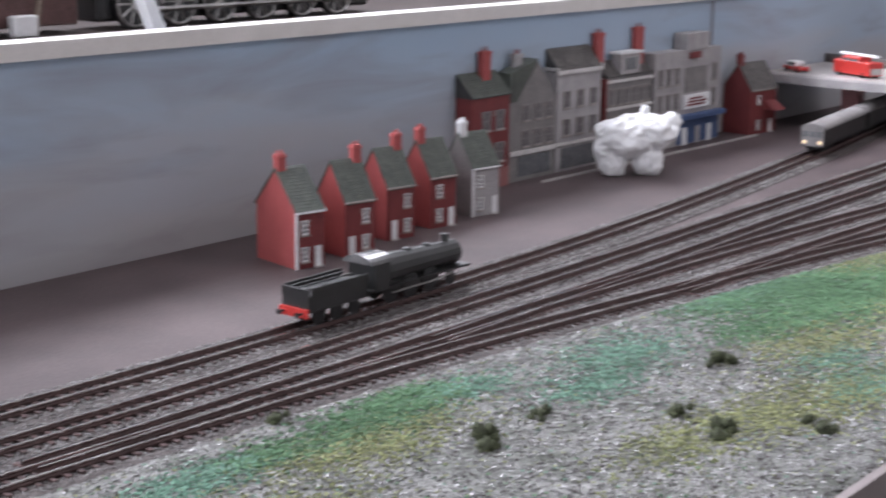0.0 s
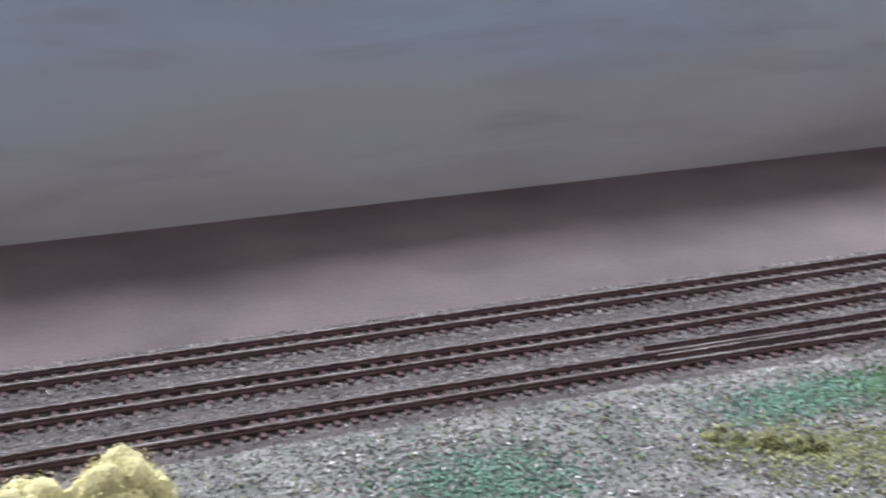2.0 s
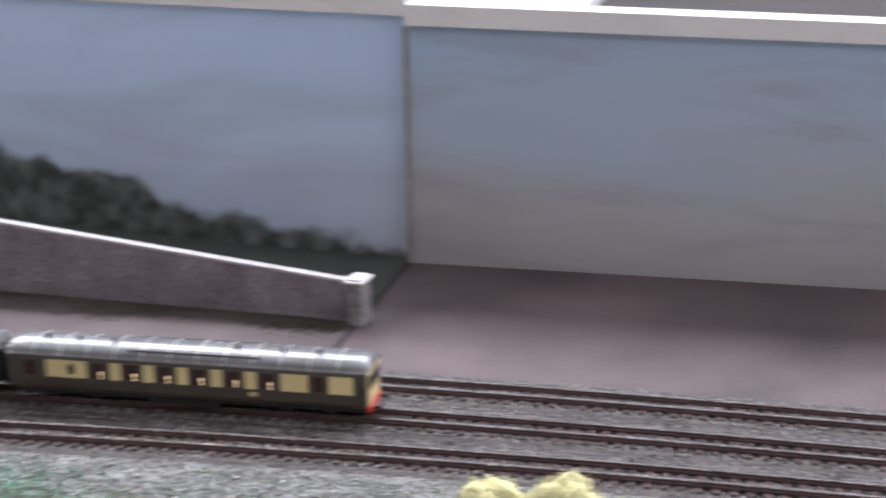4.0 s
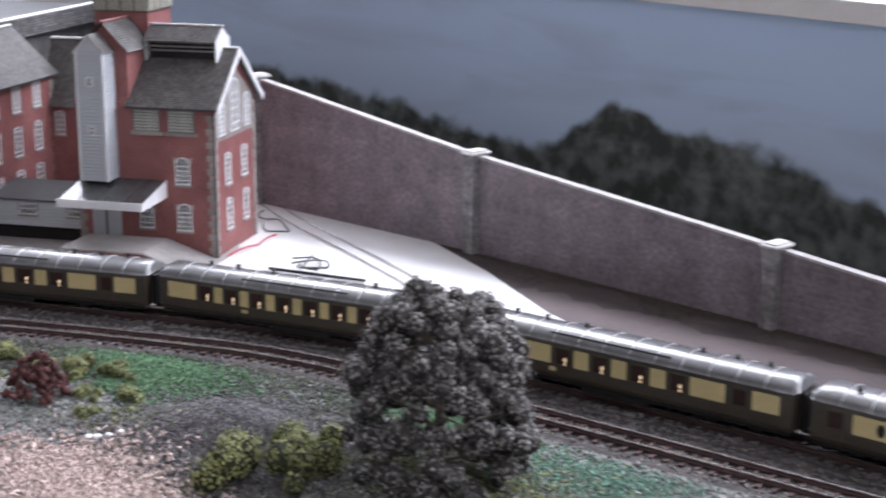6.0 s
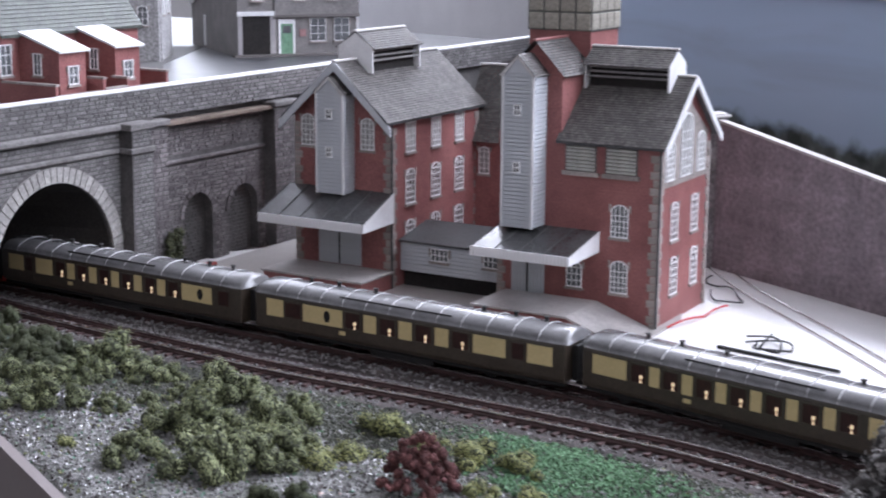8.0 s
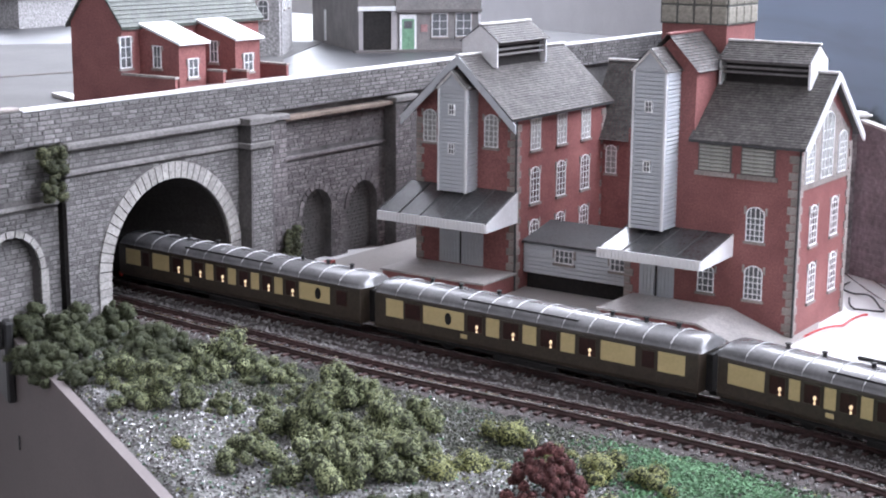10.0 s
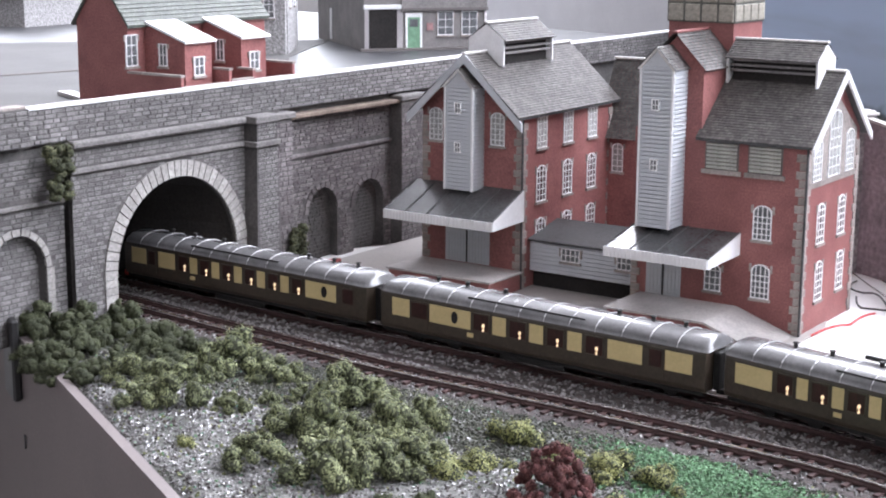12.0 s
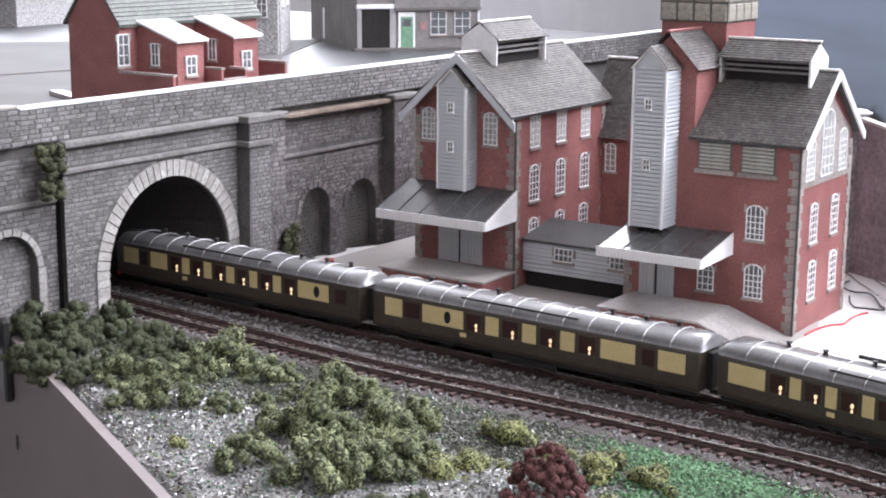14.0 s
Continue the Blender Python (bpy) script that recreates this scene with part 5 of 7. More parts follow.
# walls beside the portal, with blind arches, and the parapet over all
for x0, x1, arches, sd in ((-35, 62, ((2.3, 23, 24.5), (39.5, 25, 23)), 14), (-300, -162, ((-187, 29, 28),), 17)):
    y, right = 3.0, x0 > -50
    wg = part("wing_wall", boxed(x0, x1, y + 4.6, y + 6, -1, 77), M_stonewall, rwall, "weathered rubble stone wall with blind arches")
    cuts = [x0] + [(p[0] + q[0]) / 2 for p, q in zip(arches, arches[1:])] + [x1]
    for (a, aw, zs), xa, xb in zip(arches, cuts, cuts[1:]):
        bm = bmesh.new()
        opening_plate(bm, xa, xb, -1, 77, a, aw, zs, y, y + 4.6)
        part("wall_face", bm, M_stonewall, wg)

    def free(x, z):
        return all(not (abs(x - a) < aw / 2 + 2 and z < zs) and math.hypot(x - a, z - zs) > aw / 2 + 2.4 for a, aw, zs in arches)

    cl = courses(x0, x1, 0, 51, 4.6, 1.9, sd, free, 0.5) + courses(x0, x1, 56, 71, 4.6, 1.9, sd + 1, wobble=0.5)
    cl.sort(key=lambda c: abs(c[0] - (0 if right else -190)))
    stones(wg, "stone", cl, M_wing if right else M_stone, M_wing_j if right else M_stone_j, 1.2, 230, mm(0, y, 0), sd)
    part("string_course", boxed(x0, x1, y - 1.6, y + 1, 52.2, 54.0), M_moulding if not right else M_wing, wg, "", bevel=0.4)
    for a, aw, zs in arches:
        r = aw / 2
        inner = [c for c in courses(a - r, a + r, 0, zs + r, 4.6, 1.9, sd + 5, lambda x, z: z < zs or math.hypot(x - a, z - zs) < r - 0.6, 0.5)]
        # right-hand recesses get their shade from the darker stone colour
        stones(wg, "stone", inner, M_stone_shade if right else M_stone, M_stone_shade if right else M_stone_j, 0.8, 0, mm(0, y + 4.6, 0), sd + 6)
        for k in range(11):
            a0, a1 = math.pi * k / 11 + 0.02, math.pi * (k + 1) / 11 - 0.02
            bm = bmesh.new()
            prism(bm, [(a + r * math.cos(a0), zs + r * math.sin(a0)), (a + (r + 2.6) * math.cos(a0), zs + (r + 2.6) * math.sin(a0)), (a + (r + 2.6) * math.cos(a1), zs + (r + 2.6) * math.sin(a1)), (a + r * math.cos(a1), zs + r * math.sin(a1))], y - 0.7, y + 0.5, "y")
            part("voussoir", bm, M_wing if right else M_voussoir, wg)
        if not right:
            for k in range(9):
                for sx in (-1, 1):
                    part("jamb_stone", boxed(a + sx * (r + 1.9) - 1.9, a + sx * (r + 1.9) + 1.9, y - 0.7, y + 0.5, 3.1 * k + 0.1, 3.1 * k + 2.9), M_voussoir, wg, "pale jamb stone")
part("ledge", boxed(-33, 58, -3.5, 4, 71.5, 73.5), M_wood, rwall, "worn brown timber ledge", bevel=0.3)
for x in (-40.5, 58):
    part("pilaster", boxed(x, x + 19 if x > 0 else x + 12, -4.5, 3, -1, 72.5), M_stonewall, rwall, "rubble stone pilaster", bevel=0.4)
    part("pilaster_cap", boxed(x - 1.5, x + (20.5 if x > 0 else 13.5), -6, 3, 72.6, 75.4), M_moulding, rwall, "", bevel=0.5)
stones(rwall, "stone", courses(58, 77, 0, 71, 4.0, 2.2, 23, wobble=0.4) + courses(-40.5, -28.5, 0, 71, 4.0, 2.2, 24, wobble=0.4), M_wing, M_wing_j, 1.0, 190, mm(0, -4.5, 0))
part("wing_wall", boxed(62, 420, 3, 8, -1, 80), M_stonewall, rwall, "rubble stone wall")
for x0, x1, zt, sd in ((-181, 420, 89.5, 31), (-300, -182, 90.5, 37)):
    pp = part("parapet", boxed(x0, x1, -0.5 if sd == 31 else -2.5, 3.8, 76.3, zt), M_stonewall, rwall, "rubble stone parapet")
    cl = courses(x0, x1, 76.5, zt - 0.2, 4.8, 1.9, sd, wobble=0.5)
    cl.sort(key=lambda c: abs(c[0] + 60))
    stones(pp, "stone", cl, M_stone, M_stone_j, 1.2, 280, mm(0, -0.5 if sd == 31 else -2.5, 0), sd)
    # the long coping is white to carry the glare from the window
    part("coping", boxed(x0, x1, -1.2, 4.4, zt, zt + 1.2), M_white if sd == 31 else M_quoin, pp, "white coping, window glare put into its colour" if sd == 31 else "", bevel=0.25)
# tunnel bore
bm = bmesh.new()
rad = AW / 2 + 3
prof = [(CX - rad, 0)] + [(CX + rad * math.cos(math.pi * (1 - k / 12)), ZS + rad * math.sin(math.pi * (1 - k / 12))) for k in range(13)] + [(CX + rad, 0)]
ra = [[bm.verts.new((x - 0.28 * y, y, z)) for x, z in prof] for y in (0.1, 60, 120, 190)]
for a, b in zip(ra, ra[1:]):
    for k in range(len(prof) - 1):
        bm.faces.new((a[k], b[k], b[k + 1], a[k + 1]))
bm.faces.new(ra[-1])
part("tunnel_bore", bm, M_bore, rwall, "black tunnel lining")

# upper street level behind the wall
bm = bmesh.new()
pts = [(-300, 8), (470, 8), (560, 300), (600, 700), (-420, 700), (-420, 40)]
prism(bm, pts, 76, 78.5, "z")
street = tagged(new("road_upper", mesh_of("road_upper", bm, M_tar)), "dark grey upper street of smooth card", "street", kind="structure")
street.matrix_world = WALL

# ---- the town beside the sidings ----
def small_house(m, w, d, eave, ridge, wall, front, trim, label, group, chimney, door_x, win_x, roof=None, stack_x=2.8):
    """A narrow two-storey house; its front looks to -y, its left gable to -x; origin at the front left foot."""
    h = empty("terrace_house", m, label, "house", group)
    bm = bmesh.new()
    yc = d / 2
    prism(bm, [(0, 0), (0, eave), (yc, ridge), (d, eave), (d, 0)], 0, w, "x")
    part("wall", bm, wall, h, "brick side and gable walls")
    # red fronts carry the shade of the side away from the window
    part("front", boxed(0, w, -0.35, 0.1, 0, eave), front, h, "front wall, the red ones darkened for shade")
    bm = bmesh.new()
    sl = (ridge - eave) / yc
    prism(bm, [(-1.4, eave - 1.4 * sl), (yc, ridge + 0.2), (d + 1.4, eave - 1.4 * sl), (d + 1.4, eave - 1.4 * sl + 0.9), (yc, ridge + 1.3), (-1.4, eave - 1.4 * sl + 0.9)], -0.6, w + 0.6, "x")
    rf = part("roof", bm, M_slate_green, h, "green-grey slate roof")
    slates("slating", rf, -0.6, w + 0.6, (-1.4, eave - 1.4 * sl + 0.95), (yc, ridge + 1.3), roof or M_slate_green, 2.0, seed=int(w * 7), thick=0.3)
    part("gutter", boxed(-0.6, w + 0.6, -2.0, -1.2, eave - 1.6, eave - 0.6), trim, h, "white gutter")
    if trim is M_white:
        part("corner_trim", boxed(-0.3, 1.2, -0.8, 0.2, 0, eave - 0.5), M_white, h, "white corner strip")
    ch = part("chimney", boxed(-2.6, 2.6, -2.2, 2.2, 0, 11.5), chimney, h, "brick chimney stack", mm(stack_x, yc, ridge - 3))
    part("chimney_cap", boxed(-3.1, 3.1, -2.7, 2.7, 9.2, 10.6), chimney, ch, bevel=0.3)
    for x in (-1.3, 1.3):
        bm = bmesh.new()
        tube(bm, [(x, 0, 11.3), (x, 0, 13.4)], [0.8, 0.65], 7)
        part("chimney_pot", bm, chimney, ch)
    dr = part("door", boxed(door_x - 2.1, door_x + 2.1, -0.9, 0, 0, 11.5), M_white, h, "white door")
    part("doorstep", boxed(door_x - 2.6, door_x + 2.6, -2.4, 0, 0, 0.8), M_concrete, dr)
    for z in (4.0, eave - 13):
        window(h, win_x, -0.4, z, 4.4, 7.6, 2, 3, False)
    return h


G = "terrace houses in a row"
ROW = [((0.5069, 0.5340), 18, 3.5, 37), ((0.5444, 0.5345), 20, 3.0, 26), ((0.5915, 0.5465), 20, 2.0, 26), ((0.6330, 0.5500), 20.5, 1.0, 26)]
for i, ((x, y), w, turn, d) in enumerate(ROW):
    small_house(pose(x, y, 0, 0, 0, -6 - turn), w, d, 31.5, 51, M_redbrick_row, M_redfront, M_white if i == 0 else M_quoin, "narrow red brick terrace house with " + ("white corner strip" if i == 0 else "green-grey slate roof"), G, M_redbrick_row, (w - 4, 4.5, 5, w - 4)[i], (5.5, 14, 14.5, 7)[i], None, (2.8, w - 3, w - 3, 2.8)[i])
small_house(pose(0.6765, 0.5535, 0, 0, 0, -6), 23, 26, 31, 50, M_grey_wall, M_grey_light, M_white, "narrow grey rendered terrace house with white chimney", G, M_white, 19, 6.5)


def shopfront(name, x0, x1, h, wall, label, depth=13, y=None):
    """A half-depth building against the backdrop; its front looks to -y."""
    w = (x1 - x0) / MM
    yy = (y if y is not None else y_wall((x0 + x1) / 2) - depth * MM - 0.0005)
    ob = empty(name, pose(x0, yy, 0, 0, 0, 1), label, "building", "half-depth town buildings")
    part("wall", boxed(0, w, 0, depth, 0, h), wall, ob)
    return ob, w


def grid_windows(ob, xs, zs, w, h, y=-0.3):
    for z in zs:
        for x in xs:
            window(ob, x, y, z, w, h, 2, 2, False, frame_material=M_dull_frame, pane_material=M_dull_pane)


def stack(ob, x, y, z0, z1, mtl, w=6):
    c = part("chimney", boxed(-w / 2, w / 2, -2.4, 2.4, z0, z1), mtl, ob, "chimney stack", mm(x, y, 0))
    part("chimney_cap", boxed(-w / 2 - 0.6, w / 2 + 0.6, -3, 3, z1 - 1.6, z1 - 0.4), mtl, c)
    for s in (-1, 1):
        bm = bmesh.new()
        tube(bm, [(s * w / 4, 0, z1), (s * w / 4, 0, z1 + 3)], [0.9, 0.7], 7)
        part("chimney_pot", bm, M_redbrick, c)


def lean_roof(ob, x0, x1, y0, y1, z0, z1, mtl, seed):
    bm = bmesh.new()
    prism(bm, [(y0, z0), (y1, z1), (y1, z0 - 0.5), (y0, z0 - 0.5)], x0, x1, "x")
    rf = part("roof", bm, M_felt, ob, "slate roof")
    slates("slating", rf, x0, x1, (y0, z0), (y1, z1), mtl, 2.0, seed=seed, thick=0.35)


b1, w = shopfront("town_house", 0.738, 0.779, 63, M_redfront, "tall red brick town house with a tall chimney", 14)
lean_roof(b1, -1, w + 1, -1.5, 13.5, 63, 78, M_slate_green, 51)
grid_windows(b1, (w * 0.38, w * 0.74), (40, 18), 9, 13)
stack(b1, w * 0.62, 10, 66, 92, M_redbrick_row, 8)
part("shopfront", boxed(1, w - 1, -1, 0, 0, 13), M_redbrick, b1, "low brick base")

b2, w = shopfront("gabled_house", 0.782, 0.836, 58, M_grey_wall, "grey gabled town house with a shop window", 12)
bm = bmesh.new()
prism(bm, [(8, 56), (w * 0.6, 82), (w, 56)], -0.2, 10, "y")
part("gable", bm, M_grey_wall, b2)
bm = bmesh.new()
prism(bm, [(-1, 56), (0, 76), (w * 0.58, 84), (7, 56)], -1.2, 11, "y")
part("roof", bm, M_slate_green, b2, "steep dark slate slope")
stack(b2, w * 0.28, 6, 74, 88, M_grey_light, 8)
grid_windows(b2, (w * 0.35, w * 0.62, w * 0.86), (24, 42), 7, 11)
part("fascia_board", boxed(0, w, -1.6, 0, 18.5, 21.5), M_ridge, b2, "pale shop fascia")
part("shop_window", boxed(w * 0.2, w * 0.9, -0.5, 0, 3, 17), M_pane, b2, "dark shop window")

b3, w = shopfront("tall_town_house", 0.838, 0.894, 72, M_grey_light, "three-storey grey stone town house with shopfront", 12)
lean_roof(b3, 1, w - 1, -1, 11.5, 73, 88, M_slate, 53)
part("cornice", boxed(-0.8, w + 0.8, -2, 0.4, 70, 73), M_ridge, b3, "pale cornice", bevel=0.4)
grid_windows(b3, (w * 0.22, w * 0.52, w * 0.82), (26, 46), 7.5, 12)
part("string_course", boxed(0, w, -1.4, 0, 19, 21), M_ridge, b3)
part("shop_window", boxed(w * 0.12, w * 0.9, -0.5, 0, 2, 17), M_pane, b3, "dark shop window")
for s in (0, w):
    part("gable_coping", boxed(s - 1, s + 1, -1.6, 12, 73, 75), M_ridge, b3)

b4, w = shopfront("georgian_terrace", 0.902, 0.964, 62, M_grey_wall, "grey brick terrace front with pale string courses and dormer", 12)
part("side_wall", boxed(-2, 0, -0.5, 12, 0, 62), M_redfront, b4, "red brick flank")
lean_roof(b4, 0, w, -0.5, 11.5, 63, 74, M_slate, 54)
dm = part("dormer", boxed(w * 0.3, w * 0.72, -0.4, 9, 64, 79), M_grey_light, b4, "flat-roofed dormer")
part("dormer_roof", boxed(w * 0.26, w * 0.76, -1.6, 10, 79, 80.6), M_white, dm)
part("dormer_window", boxed(w * 0.4, w * 0.62, -0.9, 0, 67, 76), M_pane, dm)
grid_windows(b4, [w * f for f in (0.1, 0.27, 0.44, 0.61, 0.78, 0.93)], (22, 42), 4.6, 12)
for z in (18, 38, 58.5):
    part("string_course", boxed(0, w, -1.5, 0, z, z + 2), M_ridge, b4, "pale string course")
stack(b4, -1, 8, 62, 96, M_redbrick_row, 9)
stack(b4, w * 0.86, 8, 68, 97, M_redbrick_row, 9)

b5, w = shopfront("picture_house", 0.967, 1.068, 76, M_grey_light, "pale grey cinema front with white poster board", 14)
part("parapet", boxed(w * 0.45, w * 0.78, -1.2, 12, 76, 89), M_grey_light, b5, "raised pale parapet")
part("frieze_sign", boxed(w * 0.5, w * 0.66, -1.6, 0, 69, 74), M_redfront, b5, "small dull red sign")
part("window_panel", boxed(w * 0.45, w * 0.78, -0.6, 0, 42, 62), M_grey_wall, b5)
part("poster_board", boxed(w * 0.42, w * 0.82, -1.8, 0, 29, 40), M_white, b5, "white poster board with red bars")
for z, a, b_ in ((37, 0.5, 0.7), (34.5, 0.48, 0.76), (32, 0.46, 0.74)):
    part("poster_bar", boxed(w * a, w * b_, -2.2, -1.7, z - 0.7, z + 0.7), M_redfront, b5)
part("canopy", boxed(w * 0.34, w * 1.0, -7, 0, 21, 25), M_blue, b5, "dark blue entrance canopy", bevel=0.4)
part("shop_window", boxed(w * 0.36, w * 0.98, -0.8, 0, 1, 20), M_blue, b5, "blue shopfront")
for x in (0.42, 0.62, 0.8):
    part("door", boxed(w * x, w * x + 7, -1.4, 0, 0, 14), M_white if x != 0.62 else M_grey_light, b5, "pale door panel")
grid_windows(b5, (w * 0.08, w * 0.2, w * 0.32, w * 0.9), (30, 50), 5.5, 13)
bm = bmesh.new()
tube(bm, [(w * 0.93, 6, 72), (w * 0.93, 6, 112)], 0.9, 6)
part("flag_pole", bm, M_fascia, b5, "dark upright pole")
b6 = small_house(pose(1.098, 0.600, 0, 0, 0, -4), 38, 28, 38, 58, M_redfront, M_redfront, M_quoin, "dark red brick end house with grey slate roof", G, M_redfront, 30, 12, M_slate)
bm = bmesh.new()
prism(bm, [(-12, 20), (0, 28), (0, 20)], 20, 36, "x")
part("porch", bm, M_redfront, b6, "lean-to porch")

# kerb before the shops
bm = boxed(0.80, 1.10, 0.592, 0.5935, 0, 0.0016)
tagged(new("kerb", mesh_of("kerb", bm, M_concrete, k=1)), "thin pale card kerb before the shops", "kerb", kind="structure")

# crumpled tissue left on the board
bm = bmesh.new()
for x, z, rx_, rz_, ry_ in ((-6, 27, 19, 15, 14), (14, 31, 19, 12, 12), (-14, 9, 10, 11, 10), (13, 10, 10, 12, 10), (9, 45, 3, 5, 3.5), (28, 38, 8, 6, 6), (-20, 18, 8, 8, 8)):
    vs = bmesh.ops.create_icosphere(bm, subdivisions=4, radius=1)["verts"]
    for v in vs:
        p = v.co + Vector((x, z, 0)) * 0.09
        f = 0.92 + 0.22 * noise.noise(p * 1.6) + 0.30 * (0.5 - abs(noise.noise(p * 2.4))) + 0.16 * (0.5 - abs(noise.noise(p * 5.5)))
        v.co = Vector((x + v.co.x * rx_ * f, v.co.y * ry_ * f, max(z + v.co.z * rz_ * f, 0)))
tis = new("crumpled_tissue", mesh_of("crumpled_tissue", bm, M_tissue))
rm = tis.modifiers.new("joined", "REMESH")
rm.mode, rm.voxel_size = "VOXEL", 0.0009
tis.matrix_world = pose(0.870, 0.566, 0.0003, 0, 0, -42)
tagged(tis, "crumpled white paper tissue standing on the bare board", "tissue")

# black steam engine with tender on the back siding
def steam_engine(m):
    e = empty("steam_locomotive", m, "black steam locomotive with tender seen from behind", "locomotive")
    part("tender_body", boxed(2, 42, -8.5, 8.5, 7, 15), M_steam, e, "black tender tank", bevel=0.6)
    for y in (-8.3, 8.3):
        part("tender_side", boxed(4, 42, y - 0.4, y + 0.4, 14, 18.5), M_steam, e)
    bm = bmesh.new()
    bmesh.ops.create_icosphere(bm, subdivisions=2, radius=1)
    for v in bm.verts:
        v.co = Vector((24 + v.co.x * 15, v.co.y * 6.8, 14.5 + max(v.co.z, 0) * 2.5 + noise.noise(v.co * 4)))
    part("coal", bm, M_under, e, "coal load")
    part("tender_back", boxed(2, 3, -8.3, 8.3, 14, 18), M_steam, e)
    for y in (-5, 0, 5):
        part("coal_rail", boxed(4, 40, y - 0.4, y + 0.4, 17.2, 17.9), M_steam, e)
    part("buffer_beam", boxed(0.5, 2, -8.6, 8.6, 5, 9), M_red, e, "red buffer beam")
    for y in (-5.5, 5.5):
        bm = bmesh.new()
        tube(bm, [(0.5, y, 7), (-2.5, y, 7), (-2.6, y, 7), (-3, y, 7)], [0.6, 0.6, 1.5, 1.5], 8)
        part("buffer", bm, M_steam, e)
    part("cab", boxed(47, 58, -8.8, 8.8, 8, 22), M_steam, e, "black cab", bevel=0.4)
    bm = bmesh.new()
    prism(bm, [(9.2 * math.cos(math.pi * k / 8), 21.5 + 4 * math.sin(math.pi * k / 8)) for k in range(9)], 44, 59, "x")
    part("cab_roof", bm, M_roof, e, "grey cab roof catching light")
    bm = bmesh.new()
    tube(bm, [(58, 0, 15.5), (74, 0, 15.5)], [7.6, 7.2], 14)
    part("firebox", bm, M_steam, e, smooth=False)
    bm = bmesh.new()
    tube(bm, [(74, 0, 15.5), (104, 0, 15.2), (116, 0, 15.2)], [6.9, 6.3, 6.3], 14)
    part("boiler", bm, M_steam, e, "black boiler")
    for x, r, z in ((80, 2.6, 23.2), (95, 2.2, 22.8), (110, 2.0, 25)):
        bm = bmesh.new()
        tube(bm, [(x, 0, 20), (x, 0, z - 0.6), (x, 0, z)], [r, r * 0.95, r * 0.7 if x < 100 else r * 1.15], 10)
        part("chimney" if x > 100 else "dome", bm, M_steam, e)
    part("running_plate", boxed(44, 120, -8.6, 8.6, 8.4, 9.4), M_steam, e)
    for x, r in ((12, 4), (24, 4), (36, 4), (62, 6.2), (77, 6.2), (92, 6.2), (108, 3.6)):
        for s in (-1, 1):
            bm = bmesh.new()
            prism(bm, [(x + r * math.cos(t * math.pi / 8), r + r * math.sin(t * math.pi / 8)) for t in range(16)], s * 4.4, s * 5.4, "y")
            part("wheel", bm, M_steam, e)
    for s in (-1, 1):
        bm = bmesh.new()
        tube(bm, [(62, s * 6.2, 5), (92, s * 6.2, 5), (110, s * 7, 7)], 0.5, 4)
        part("coupling_rod", bm, M_steel, e, "bright steel rods")
    return e


pa = PATHS["A"]
ia = min(range(len(pa)), key=lambda i: abs(pa[i].x - 0.418))
dd = (pa[ia + 25] - pa[ia]).normalized()
steam_engine(pose(pa[ia].x, pa[ia].y, RAIL_TOP - 0.0001, 0, 0, math.degrees(math.atan2(dd.y, dd.x))))


# second train standing at the far end of the siding
def dark_coach(m, cab):
    c = empty("railcar", m, "dark green railcar with grey roof and lit orange front" if cab else "dark green trailing coach with grey roof", "railway coach", "railcar train")
    bm = bmesh.new()
    prism(bm, [(-9, 4.5), (-9.4, 6), (-9.2, 18), (9.2, 18), (9.4, 6), (9, 4.5)], -58, 58, "x")
    part("body", bm, M_under, c, "dark body side")
    bm = bmesh.new()
    prism(bm, [(9.5 * math.cos(math.pi * k / 8), 17.8 + 4.8 * math.sin(math.pi * k / 8)) for k in range(9)], -59, 59, "x")
    part("roof", bm, M_grey_wall, c, "dull grey roof", smooth=False)
    for x in (-40, 40):
        bg = part("bogie", boxed(x - 14, x + 14, -6, 6, 2, 4.6), M_under, c)
        for wx in (-8, 8):
            bm = bmesh.new()
            for s in (-1, 1):
                prism(bm, [(x + wx + 3.3 * math.cos(t * math.pi / 6), 3.3 + 3.3 * math.sin(t * math.pi / 6)) for t in range(12)], s * 4.3, s * 5.2, "y")
            part("wheelset", bm, M_under, bg)
    if cab:
        part("cab_front", boxed(-59, -58, -8.6, 8.6, 5, 18), M_grey_wall, c)
        for y in (-5.5, 0, 5.5):
            part("cab_window", boxed(-59.4, -58.8, y - 2, y + 2, 12, 16.5), M_pane, c)
        for y in (-6, 6):
            bm = bmesh.new()
            tube(bm, [(-59, y, 8), (-60, y, 8)], [1.5, 1.2], 8)
            part("headlamp", bm, M_lampglow, c, "glowing orange headlamp")
    return c


s0 = min(range(len(pa)), key=lambda i: abs(pa[i].x - 1.02))
for k in range(3):
    i0 = s0 + int((0.008 + 0.125 * k) / 0.004)
    if i0 + 30 < len(pa):
        a, b = pa[i0 + 4], pa[i0 + 26]
        c = (a + b) / 2
        dark_coach(pose(c.x, c.y, RAIL_TOP - 0.0001, 0, 0, math.degrees(math.atan2(b.y - a.y, b.x - a.x))), k == 0)

